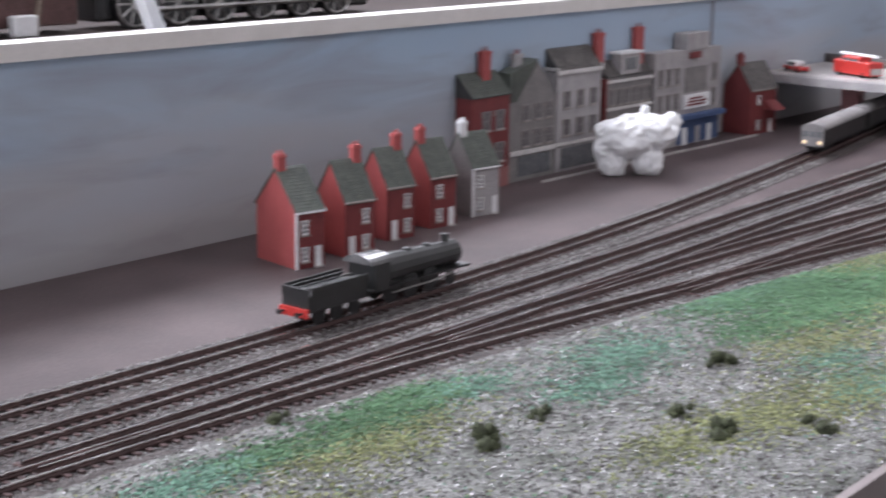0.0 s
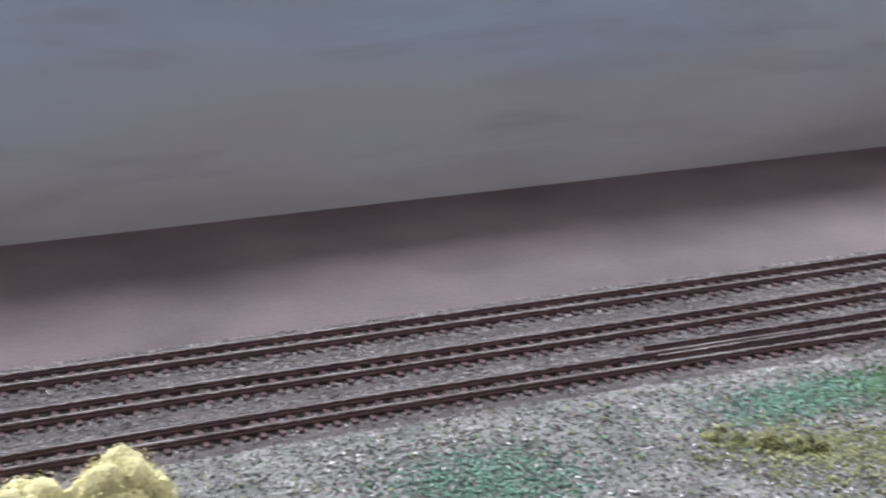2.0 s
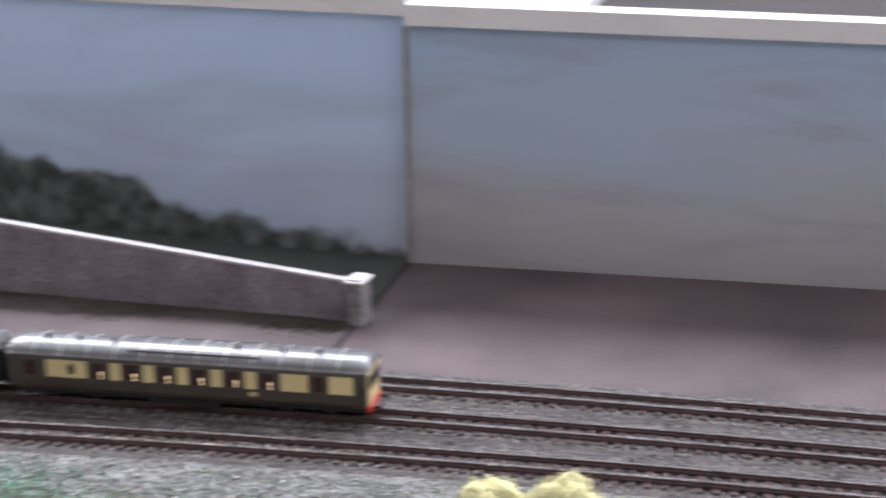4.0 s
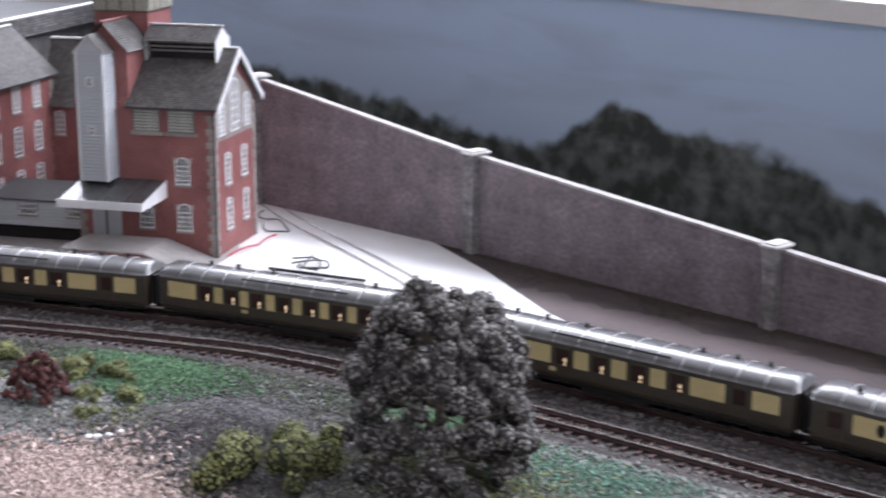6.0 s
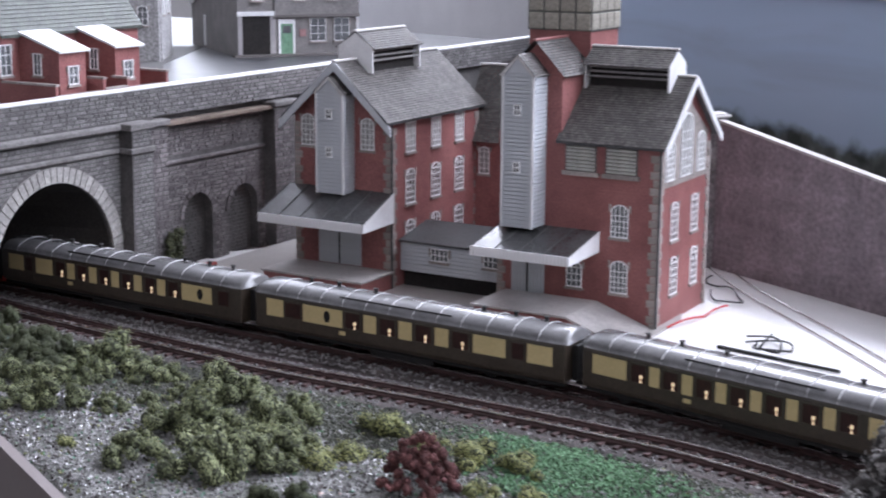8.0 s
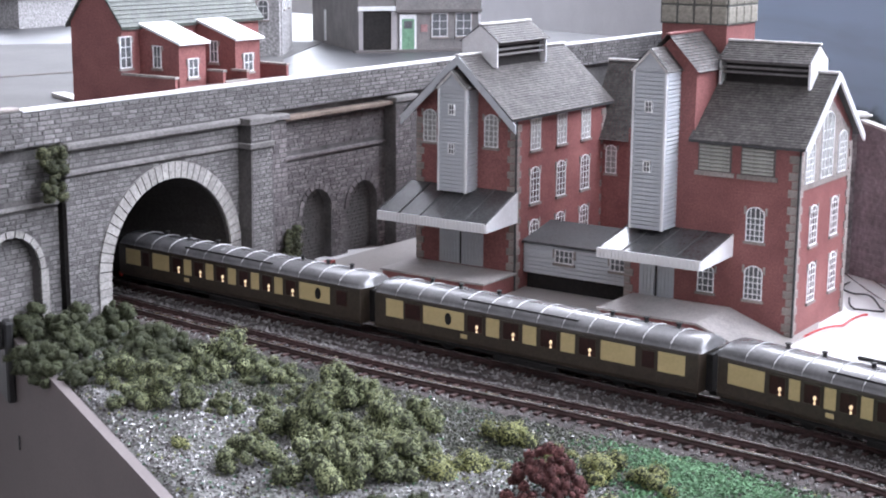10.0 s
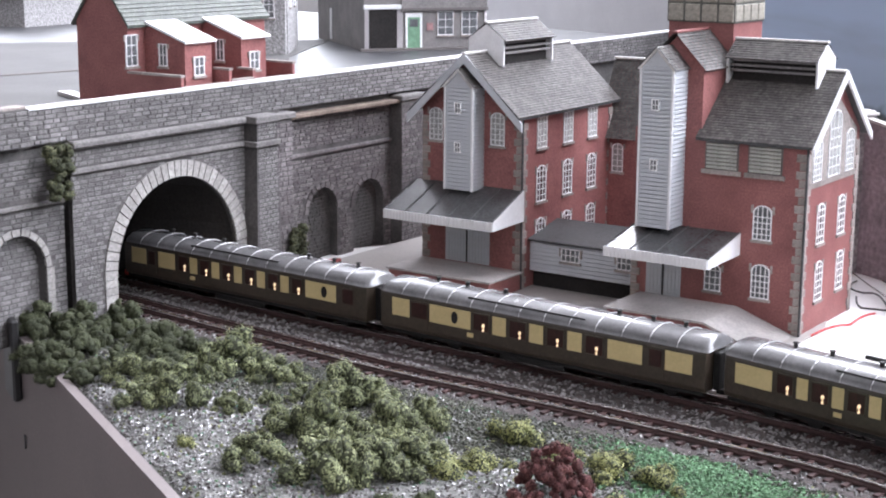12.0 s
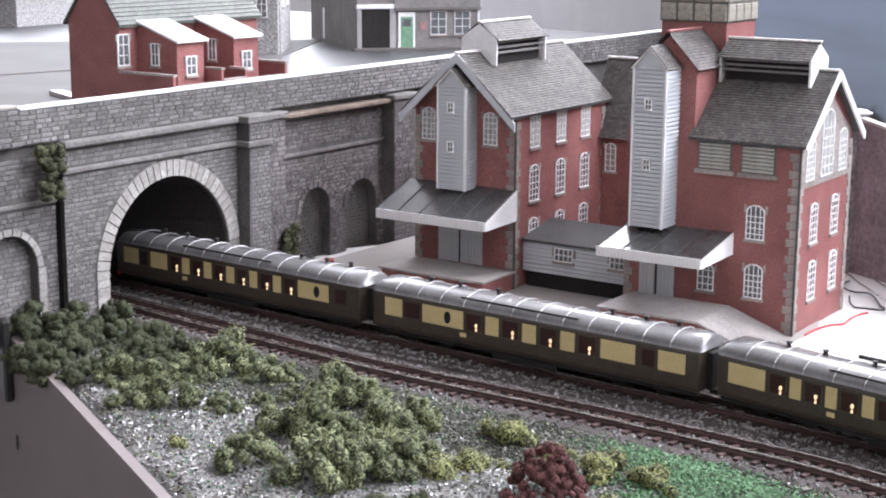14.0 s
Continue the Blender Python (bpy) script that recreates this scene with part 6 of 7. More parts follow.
# road bridge at the far end
br = empty("road_bridge", pose(0, 0, 0), "grey road bridge on a pink pier over the sidings", "bridge")
bm = bmesh.new()
prism(bm, [(1168, 632), (1157, 568), (1158, 500), (1160, 395), (1262, 395), (1266, 500), (1272, 568), (1290, 632)], 38, 45, "z")
part("deck", bm, M_grey_light, br, "pale grey deck")
bm = bmesh.new()
prism(bm, [(1174, 630), (1163, 568), (1164, 500), (1166, 397), (1256, 397), (1260, 500), (1266, 568), (1284, 630)], 45, 45.6, "z")
part("roadway", bm, M_concrete, br, "pale roadway")
bm = bmesh.new()
prism(bm, [(1262, 397), (1266, 500), (1272, 568), (1290, 632), (1294, 632), (1276, 568), (1270, 500), (1266, 397)], 45, 53, "z")
part("parapet", bm, M_fascia, br, "dark parapet board")
part("pier", boxed(1228, 1240, 566, 582, 0, 38), M_pier_pink, br, "pink-red pier")
part("pier", boxed(1190, 1200, 450, 475, 0, 38), M_pier_pink, br, "pink-red pier")
part("abutment", boxed(1170, 1300, 634, 640, 0, 38), M_stonewall, br)


def road_vehicle(name, m, L, W, H, label, van, ladder=False):
    v = empty(name, m, label, "vehicle")
    bm = boxed(-L / 2, L / 2, -W / 2, W / 2, 1.6, H * (0.78 if van else 0.52))
    part("body", bm, M_red, v, "red bodywork", bevel=0.8)
    part("cabin", boxed(-L * 0.2, L * 0.3, -W * 0.44, W * 0.44, H * 0.5, H), M_red if van else M_white, v, bevel=0.9)
    part("glazing", boxed(-L * 0.17, L * 0.27, -W * 0.46, W * 0.46, H * 0.62, H * 0.88), M_pane, v)
    for x in (-L * 0.32, L * 0.32):
        for s in (-1, 1):
            bm = bmesh.new()
            prism(bm, [(x + 2.1 * math.cos(t * math.pi / 6), 2.1 + 2.1 * math.sin(t * math.pi / 6)) for t in range(12)], s * W * 0.34, s * W * 0.5, "y")
            part("wheel", bm, M_under, v)
    if ladder:
        part("ladder", boxed(-L * 0.55, L * 0.5, -2.2, 2.2, H + 0.4, H + 2.2), M_white, v, "white ladder rack", bevel=0.3)
        part("grille", boxed(-L / 2 - 0.5, -L / 2, -W * 0.35, W * 0.35, 3, H * 0.5), M_steel, v)
    return v


road_vehicle("car", pose(1.190, 0.608, 0.0456, 0, 0, 62), 26, 11, 9.5, "small red saloon car with white windows", False)
road_vehicle("fire_engine", pose(1.196, 0.553, 0.0456, 0, 0, 66), 46, 16, 17, "red fire engine with a white ladder rack", True, True)

M_maroon = mat("dull_maroon", (0.14, 0.075, 0.07), (0.09, 0.05, 0.048), 60, 0.5)
# shelf behind the backdrop with larger models
sh = boxed(0.30, 1.30, 0.66, 1.02, 0.100, 0.108)
tagged(new("shelf", mesh_of("shelf", sh, M_shelf, k=1)), "dark brown shelf behind the backdrop carrying larger models", "shelf", kind="structure")
big = empty("large_model_locomotive", pose(0.60, 0.78, 0.108), "large black model locomotive chassis with silver rods", "locomotive")
part("frame", boxed(-40, 210, -14, 14, 5, 60), M_steam, big, "black frame and boiler side", bevel=2)
for x in (-14, 22, 58, 96, 134, 170):
    bm = bmesh.new()
    prism(bm, [(x + 16 * math.cos(t * math.pi / 10), 16 + 16 * math.sin(t * math.pi / 10)) for t in range(20)], -19, -15, "y")
    wh = part("wheel", bm, M_steam, big)
    bm = bmesh.new()
    tube(bm, [(x + 14.5 * math.cos(t * math.pi / 8), -19.3, 16 + 14.5 * math.sin(t * math.pi / 8)) for t in range(17)], 0.9, 4)
    part("rim", bm, M_steel, wh)
    for t in range(5):
        bm = bmesh.new()
        tube(bm, [(x - 14 * math.cos(t * math.pi / 5), -19.2, 16 - 14 * math.sin(t * math.pi / 5)), (x + 14 * math.cos(t * math.pi / 5), -19.2, 16 + 14 * math.sin(t * math.pi / 5))], 0.7, 4)
        part("spoke", bm, M_steel, wh)
for z0, z1 in ((12, 12), (26, 20)):
    bm = bmesh.new()
    tube(bm, [(-16, -21, z0), (172, -21, z1)], 1.5, 4)
    part("rod", bm, M_steel, big, "silver connecting rod")
wag = empty("large_model_wagon", pose(0.44, 0.78, 0.108), "brown model wagon with pale load", "wagon")
part("body", boxed(-130, 105, -14, 14, 5, 50), M_maroon, wag, "dull maroon wagon side", bevel=1)
for x in (-30, 20, 60):
    part("crate", boxed(x - 8, x + 9, -24, -16, 0, 13), M_white, wag, "white crate", bevel=1)
for x in (-45, -5, 40, 72):
    bm = bmesh.new()
    tube(bm, [(x, -15, 2), (x + 6, -15, 30)], 2.2, 6)
    part("stanchion", bm, M_wood, wag)
post = new("shelf_post", mesh_of("shelf_post", boxed(-4, 4, -4, 4, 0, 90), M_white))
post.matrix_world = pose(0.528, 0.664, 0.108, 0, -24, 0)
tagged(post, "white painted slanting post beside the shelf", "post")

# ---- the upper street ----
def onwall(x, y, z, rz=0):
    return WALL @ mm(x, y, z, rz)


UZ = 78.5
# pair of red houses with rear extensions
red = empty("red_house_pair", onwall(0, 0, UZ), "pair of red brick houses with rear extensions and white-lit roofs", "house")
X0, X1, YF, YB = -90, 2, 38, 70
E, R = 41.5, 62
bm = bmesh.new()
prism(bm, [(YF, 0), (YF, E), ((YF + YB) / 2, R), (YB, E), (YB, 0)], X0, X1, "x")
part("wall", bm, M_redbrick, red, "red brick walls and gable")
bm = bmesh.new()
sl = (R - E) / ((YB - YF) / 2)
prism(bm, [(YF - 2, E - 2 * sl), ((YF + YB) / 2, R), (YB + 2, E - 2 * sl), (YB + 2, E - 2 * sl + 1), ((YF + YB) / 2, R + 1.2), (YF - 2, E - 2 * sl + 1)], X0 - 1.5, X1 + 1.5, "x")
rf = part("roof", bm, M_slate_green, red, "green-grey slate roof")
slates("slating", rf, X0 - 1.5, X1 + 1.5, (YF - 2, E - 2 * sl + 1), ((YF + YB) / 2, R + 1.2), M_slate_green, 2.2, seed=61)
for i, x in enumerate((-79.0, -42.0)):
    bm = bmesh.new()
    prism(bm, [(14, 0), (14, 32.5), (YF, 40), (YF, 0)], x, x + 17, "x")
    ex = part("extension", bm, M_redbrick, red, "red brick rear extension")
    bm = bmesh.new()
    prism(bm, [(12, 32.6), (YF, 41), (YF, 42), (12, 33.6)], x - 1.5, x + 18.5, "x")
    # white instead of slate: the bright window light is in the colour
    part("extension_roof", bm, M_white, ex, "lean-to roof, window light put into its white colour")
    window(red, x + 8.5, 13.8, 18, 6.5, 8.5, 2, 2, False)
    window(red, x - 0.1, 27, 22, 5, 10, 2, 2, False, -90)
    window(red, x - 9, YF - 0.2, 22, 7, 14, 2, 3, False)
for b_ in ((X0, X0 + 1.5, 6, YF, 0, 19), (X0, -60.4, 5, 6.5, 0, 14), (-60.4, -58.9, 5, 14, 0, 20), (-58.9, -44.5, 5, 6.5, 0, 15), (-44.5, -43, 5, 14, 0, 19), (-43, -16.5, 5, 6.5, 0, 14), (-16.5, -15, 5, YF, 0, 20)):
    yw = part("yard_wall", boxed(*b_), M_redbrick, red, "red brick yard wall")
    part("yard_coping", boxed(b_[0] - 0.5, b_[1] + 0.5, b_[2] - 0.5, b_[3] + 0.5, b_[5], b_[5] + 1), M_quoin, yw)
for x in (-62, -22):
    bm = bmesh.new()
    prism(bm, [(x - 3.5, 8)] + [(x + 3.5 * math.cos(math.pi * (k / 6)), 11 + 3.5 * math.sin(math.pi * k / 6)) for k in range(7)] + [(x - 3.5, 8)][:0], 4.6, 5.2, "y")
    part("coal_hatch", bm, M_black, red, "dark arched hatch")

# low slab beside the red houses
sb = new("paving_slab", mesh_of("paving_slab", boxed(-20, 20, -3, 4, 0, 2.5), M_concrete))
sb.matrix_world = onwall(-59, 105, UZ, 66)
tagged(sb, "loose pale paving slab beside the red houses", "slab")

# grey pebble-dashed house
gh = empty("pebbledash_house", onwall(181, 218.3, UZ, -57), "grey pebble-dashed house with white-lit edges", "house")
bm = bmesh.new()
prism(bm, [(-34, 0), (-34, 56), (0, 78), (34, 56), (34, 0)], 0, 56, "y")
part("wall", bm, M_pebble, gh, "rough grey pebble-dash walls")
bm = bmesh.new()
prism(bm, [(-37, 54.5), (0, 79), (37, 54.5), (37, 56), (0, 81), (-37, 56)], -3, 58, "y")
part("roof", bm, M_ridge, gh, "pale roof")
bay = part("bay", boxed(13, 33.4, -7, 0, 0, 48), M_pebble, gh, "projecting pebble-dashed bay", bevel=0.3)
# white strip that paints the light along the bay corner
part("bay_edge", boxed(12.2, 13.4, -7.6, -6.4, 0, 44), M_white, bay, "white corner strip")
part("bay_coping", boxed(11.5, 35, -8.5, 0, 48, 50), M_white, bay, "white coping", bevel=0.4)
for x, z in ((-22, 12), (-22, 34), (-4, 34), (-4, 12)):
    window(gh, x, -0.3, z, 8, 13, 2, 3)
window(gh, 23, -7.3, 24, 7, 13, 2, 3)
for y in (14, 38):
    window(gh, 34.2, y, 30, 8, 13, 2, 3, False, 90)

# grey cottage with the green door
ct = empty("cottage", onwall(255.4, 169.9, UZ, -35.7), "grey two-storey cottage with green door and dark cart entrance", "cottage")
part("wall", boxed(0, 87, 0, 62, 0, 62), M_grey_wall, ct, "grey rendered walls")
# flat black sheet, no opening: the shade of the entrance as colour
part("cart_entrance", boxed(3, 23, -0.4, 0.5, 1, 27.5), M_black, ct, "black sheet for the shade in the open cart entrance")
part("lintel", boxed(-0.6, 26, -1.6, 0, 27.5, 30.5), M_white, ct, "white lintel", bevel=0.2)
part("jamb", boxed(0, 3, -1, 0, 0, 27.5), M_grey_light, ct)
part("jamb", boxed(23, 27, -1, 0, 0, 27.5), M_grey_light, ct)
dr = part("door", boxed(30.5, 39.5, -0.8, 0, 1.4, 22), M_door_green, ct, "pale green panelled door")
for b_ in ((29, 30.5, -1.0, 0, 1, 25), (39.5, 41, -1.0, 0, 1, 25), (30.5, 39.5, -1.0, 0, 22, 25)):
    part("door_frame", boxed(*b_), M_frame, dr, "white door frame")
part("fanlight", boxed(32, 38, -1.2, -0.6, 15.5, 20.5), M_pane, dr)
for z in (4, 9.5):
    for x in (33.2, 36.8):
        part("door_panel", boxed(x - 1.3, x + 1.3, -1.15, -0.7, z, z + 4.2), M_door_green, dr)
part("notice", boxed(44.5, 49, -0.9, 0, 13, 18), M_notice, ct, "faded pink notice board")
for x in (58, 75.5):
    window(ct, x, -0.3, 9.5, 11.5, 16, 2, 3, False)
for x in (14, 44, 68):
    window(ct, x, -1.7, 38, 9, 13, 2, 2, False)
part("sign", boxed(76, 86, -2.2, -1.2, 42, 48), M_red, ct, "red sign board")
part("sign_bar", boxed(77.5, 84.5, -2.6, -2.1, 44.2, 46), M_white, ct)
part("jetty", boxed(26, 88, -1.6, 0, 28, 62), M_grey_wall, ct, "jettied upper wall")
part("jetty_beam", boxed(26, 88.4, -2.6, 0, 26.2, 28.2), M_fascia, ct, "dark beam below the jetty")
# white strip in place of light caught by the cottage corner
part("corner_post", boxed(86.4, 88, -1, 0.5, 0, 26), M_white, ct, "white strip, light on the corner put into its colour")
part("pavement", boxed(-4, 92, -8, 0, 0, 1.4), M_fascia, ct, "grey pavement step")
wing = empty("cottage_outbuilding", onwall(255.4, 169.9, UZ, -35.7) @ mm(1.0, 62.4, 0), "grey outbuilding with a white-edged roof behind the cottage", "outbuilding")
bm = bmesh.new()
prism(bm, [(0, 0), (0, 45), (58, 30), (58, 0)], 0, 40, "x")
part("wall", bm, M_grey_wall, wing)
bm = bmesh.new()
prism(bm, [(0, 45), (0, 46.6), (59.5, 31.2), (59.5, 29.6)], -1.4, 41, "x")
part("roof", bm, M_white, wing, "white-edged lean-to roof")
part("door", boxed(-0.6, 0.2, 20, 24, 2, 24), M_frame, wing, "narrow white door")
# low stone block at the far end of the street
blk = empty("low_stone_building", onwall(264, 519, UZ, 7), "low stone building with a pale capping at the street end", "building")
part("wall", boxed(0, 68, 0, 40, 0, 25), M_pebble, blk)
part("capping", boxed(-6, 72, -4, 44, 25, 28), M_white, blk, "white capping", bevel=0.4)
part("parcel", boxed(12, 34, 4, 20, 28, 44), M_wood, blk, "brown parcel")
part("parcel", boxed(38, 60, 4, 20, 28, 36), M_door_green, blk, "green parcel")
# joint line in the paving
bm = bmesh.new()
tube(bm, [(-150, 248, UZ + 0.6), (-6, 218.6, UZ + 0.6), (38.5, 208.9, UZ + 0.6), (70, 202, UZ + 0.6)], 0.8, 5)
jl = tagged(new("trim_street", mesh_of("trim_street", bm, M_fascia)), "dark cord laid along the joint of the paving", "joint", kind="structure")
jl.matrix_world = WALL
# grey paving laid into the dark street; its far wedge stands for window light
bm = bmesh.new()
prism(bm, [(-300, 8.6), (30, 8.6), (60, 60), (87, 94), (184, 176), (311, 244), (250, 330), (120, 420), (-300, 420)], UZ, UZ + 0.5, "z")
pv = tagged(new("pavement_upper", mesh_of("pavement_upper", bm, M_paving)), "grey card paving of the upper street, with a wedge of window light drawn in", "paving", kind="structure")
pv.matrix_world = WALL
# pale end backdrop
wall_panel("backdrop_end", M_end, [(-2.0, 0.885, 0, 0.20), (-1.608, 0.83, 0, 0.20), (-1.324, 0.79, 0, 0.19), (-1.15, 0.772, 0, 0.19), (-0.90, 0.70, 0, 0.18), (-0.885, 0.64, 0, 0.18)], "pale grey end backdrop board", 0.012, "backdrop")

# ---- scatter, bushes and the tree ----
# core colours darker than the foliage: painted shade between the clumps
M_tree_core = mat("crown_gap_shade", (0.06, 0.054, 0.05), (0.03, 0.027, 0.025), 90, 0.9, bump=0.8)
M_core = mat("foam_gap_shade", (0.05, 0.055, 0.03), (0.03, 0.034, 0.02), 90, 0.9, bump=0.8)


def y_track(x):
    """The line of the front ballast shoulder."""
    best = min(PATHS["C"], key=lambda p: abs(p.x - x))
    return best.y - 0.0165


rng = np.random.default_rng(5)
PATCH_GREEN = [(-0.432, 0.290, 0.022), (-0.41, 0.292, 0.026), (-0.406, 0.266, 0.014), (0.372, 0.340, 0.022), (0.348, 0.335, 0.022), (0.655, 0.312, 0.035), (0.626, 0.286, 0.035), (0.611, 0.325, 0.03), (0.566, 0.290, 0.022), (0.305, 0.335, 0.016), (-0.30, 0.33, 0.02), (0.70, 0.28, 0.04)]
PATCH_TEAL = [(0.147, 0.322, 0.020), (0.151, 0.308, 0.014), (0.277, 0.336, 0.018), (0.485, 0.313, 0.026), (0.446, 0.297, 0.02), (0.404, 0.333, 0.018), (-0.22, 0.325, 0.03), (-0.16, 0.315, 0.03), (0.52, 0.216, 0.018), (0.538, 0.242, 0.018), (0.257, 0.336, 0.016), (0.62, 0.33, 0.03)]
PATCH_OLIVE = [(0.347, 0.317, 0.024), (0.321, 0.318, 0.024), (0.727, 0.314, 0.03), (0.454, 0.227, 0.024), (0.406, 0.235, 0.024), (0.56, 0.26, 0.03), (0.66, 0.25, 0.035), (-0.25, 0.29, 0.04), (-0.36, 0.25, 0.02), (0.26, 0.29, 0.025), (0.50, 0.22, 0.03), (0.24, 0.31, 0.02), (-0.12, 0.29, 0.04)]
ys = {round(x, 2): y_track(x) for x in np.arange(-1.0, 1.71, 0.01).round(2)}


def hill(x, y):
    """Height of the rough foreground."""
    f = min(max((ys[round(min(max(x, -1.0), 1.7), 2)] - y) / 0.02, 0), 1)
    e = min(max((y - y_front(x)) / 0.006, 0), 1)
    mound = 0.013 * math.exp(-(((x + 0.332) / 0.036) ** 2 + ((y - 0.256) / 0.026) ** 2))
    return 0.0008 + f * e * (0.0012 + 0.0022 * (noise.noise(Vector((x * 22, y * 22, 0))) + 0.5) + 0.0009 * noise.noise(Vector((x * 90, y * 90, 2))) + mound)


bm = bmesh.new()
cols = []
N = 30
for i in range(int(2.6 / 0.006) + 1):
    x = -0.95 + 0.006 * i
    a, b = y_front(x) + 0.0006, ys[round(min(max(x, -1.0), 1.7), 2)] + 0.004
    b = max(b, a + 0.004)
    cols.append([bm.verts.new((x, a + (b - a) * j / N, hill(x, a + (b - a) * j / N))) for j in range(N + 1)])
for a, b in zip(cols, cols[1:]):
    for j in range(N):
        bm.faces.new((a[j], b[j], b[j + 1], a[j + 1]))
turf = new("ground_turf", mesh_of("ground_turf", bm, M_turf, True, k=1))
tagged(turf, "rough grey scatter ground with patchy green flock", "scenery ground", kind="structure")


def grains(name, pts, size, material, label, flat=0.7):
    """Many small stones or flock crumbs in one mesh."""
    n = len(pts)
    base = np.array([(1, 0, 0), (-0.6, 0.8, 0), (-0.6, -0.8, 0), (0, 0, 1), (0.1, 0, -0.8)])
    faces = np.array([(0, 1, 3), (1, 2, 3), (2, 0, 3), (1, 0, 4), (2, 1, 4), (0, 2, 4)])
    ang, s = rng.uniform(0, 6.283, n), size * rng.uniform(0.55, 1.3, n)
    c, d = np.cos(ang), np.sin(ang)
    j = base[None] + rng.uniform(-0.25, 0.25, (n, 5, 3))
    tilt = rng.uniform(-0.7, 0.7, n)
    ct, st = np.cos(tilt)[:, None], np.sin(tilt)[:, None]
    x, y, z = j[..., 0], j[..., 1], j[..., 2] * flat
    x, z = x * ct - z * st, x * st + z * ct
    v = np.stack([x * c[:, None] - y * d[:, None], x * d[:, None] + y * c[:, None], z], -1) * s[:, None, None] + np.asarray(pts)[:, None]
    f = (faces[None] + 5 * np.arange(n)[:, None, None]).reshape(-1, 3)
    me = bpy.data.meshes.new(name)
    me.from_pydata(v.reshape(-1, 3).tolist(), [], f.tolist())
    me.materials.append(material)
    return tagged(new(name, me), label, "scatter", kind="stuff")


def shade_zone(x, y):
    """How far a spot lies in the dark turf strip between the bushes and the front line, 0 to 1."""
    f = min(max((-0.25 - x) / 0.06, 0), 1)
    e = ys[round(x, 2)] - 0.062 + 0.012 * noise.noise(Vector((x * 30, y * 30, 4)))
    return f * min(max((y - e) / 0.022, 0), 1)


def on_turf(n, x0=-0.68, x1=1.1, dark=-1.0):
    out = []
    while len(out) < n:
        x = rng.uniform(x0, x1)
        a, b = y_front(x) + 0.002, ys[round(x, 2)] + 0.002
        y = rng.uniform(a, b)
        if dark >= 0 and rng.random() < abs(shade_zone(x, y) - dark):
            continue
        out.append((x, y, hill(x, y) + 0.0002))
    return np.array(out)


def in_patches(patches, per, spread=0.55):
    out = []
    for x, y, r in patches:
        for _ in range(int(per * (r / 0.03) ** 2)):
            px, py = x + rng.normal(0, r * spread * 1.5), y + rng.normal(0, r * spread * 0.75)
            if -1 < px < 1.6 and y_front(px) + 0.002 < py < ys[round(px, 2)] - 0.001:
                out.append((px, py, hill(px, py) + 0.0005))
    return np.array(out)


grains("gravel", on_turf(120000, dark=0.12), 0.0007, M_stone_bit, "pale grey gravel strewn over the scenery")
grains("turf_crumbs", on_turf(26000, -0.68, -0.25, dark=1.0), 0.0008, M_dark_turf, "dark grey-green turf crumbs beside the front line")
grains("gravel_dark", on_turf(30000), 0.0007, M_ballast, "dark gravel crumbs among the pale ones")
dirt = []
for (x0, y0, h0), (x1, y1, h1) in zip(PIERS, PIERS[1:]):
    for _ in range(7000):
        f = rng.uniform(0, 1)
        dirt.append((x0 + (x1 - x0) * f, y0 + (y1 - y0) * f - 0.0012 - abs(rng.normal(0, 0.0055)) * (0.3 + 1.2 * math.sin(f * 7 + h0) ** 2), 0.0003))
grains("wall_foot_dirt", np.array(dirt), 0.0006, M_dirt_bit, "dark brown dirt strewn along the wall foot")
grains("flock_green", np.concatenate([in_patches(PATCH_GREEN, 2600), on_turf(2500)]), 0.0009, M_green_bit, "bright green flock in patches")
grains("flock_teal", np.concatenate([in_patches(PATCH_TEAL, 1900), on_turf(2200)]), 0.0008, M_teal_bit, "blue-green flock in patches")
grains("flock_olive", np.concatenate([in_patches(PATCH_OLIVE, 1500), on_turf(6000)]), 0.0008, M_olive_bit, "olive flock in patches")
pk = np.array([(x, y, hill(x, y) + 0.0006) for x, y in zip(rng.normal(-0.340, 0.026, 5200), rng.normal(0.203, 0.013, 5200)) if y > y_front(x) + 0.002])
grains("gravel_pink", pk, 0.0012, M_pink_bit, "pale pink stone chippings in a heap")
dk = np.array([(x, y, hill(x, y) + 0.0005) for x, y in zip(rng.normal(-0.332, 0.024, 15000), rng.normal(0.256, 0.019, 15000)) if y_front(x) + 0.002 < y < ys[round(x, 2)] - 0.002])
grains("gravel_heap", dk, 0.0009, M_heap, "heap of dark grey gravel")
bal = []
for k, x0, x1, n in (("A", -0.34, 1.0, 9000), ("B", -0.9, 1.2, 13000), ("C", -0.9, 1.2, 15000), ("D", 0.25, 1.2, 5000), ("E", 0.45, 1.2, 4000), ("F", 0.6, 1.2, 4000), ("S", -0.7, -0.53, 1500)):
    p_ = [p for p in PATHS[k] if x0 < p.x < x1]
    for _ in range(int(n * 2.3)):
        i = int(rng.integers(0, len(p_)))
        _, s = side_of(p_, i)
        w = rng.uniform(-0.0165, 0.0165)
        if k in "BC" and rng.random() < 0.35:
            w = abs(w) * (1 if k == "C" else -1)
        if 0.0035 < abs(w) < 0.0062:
            continue
        q = p_[i] + s * w
        bal.append((q.x + rng.uniform(-0.002, 0.002), q.y, 0.00155 if abs(w) < 0.0125 else 0.0009))
grains("ballast_stones", np.array(bal), 0.0007, M_ballast_bit, "grey ballast stones along the tracks")


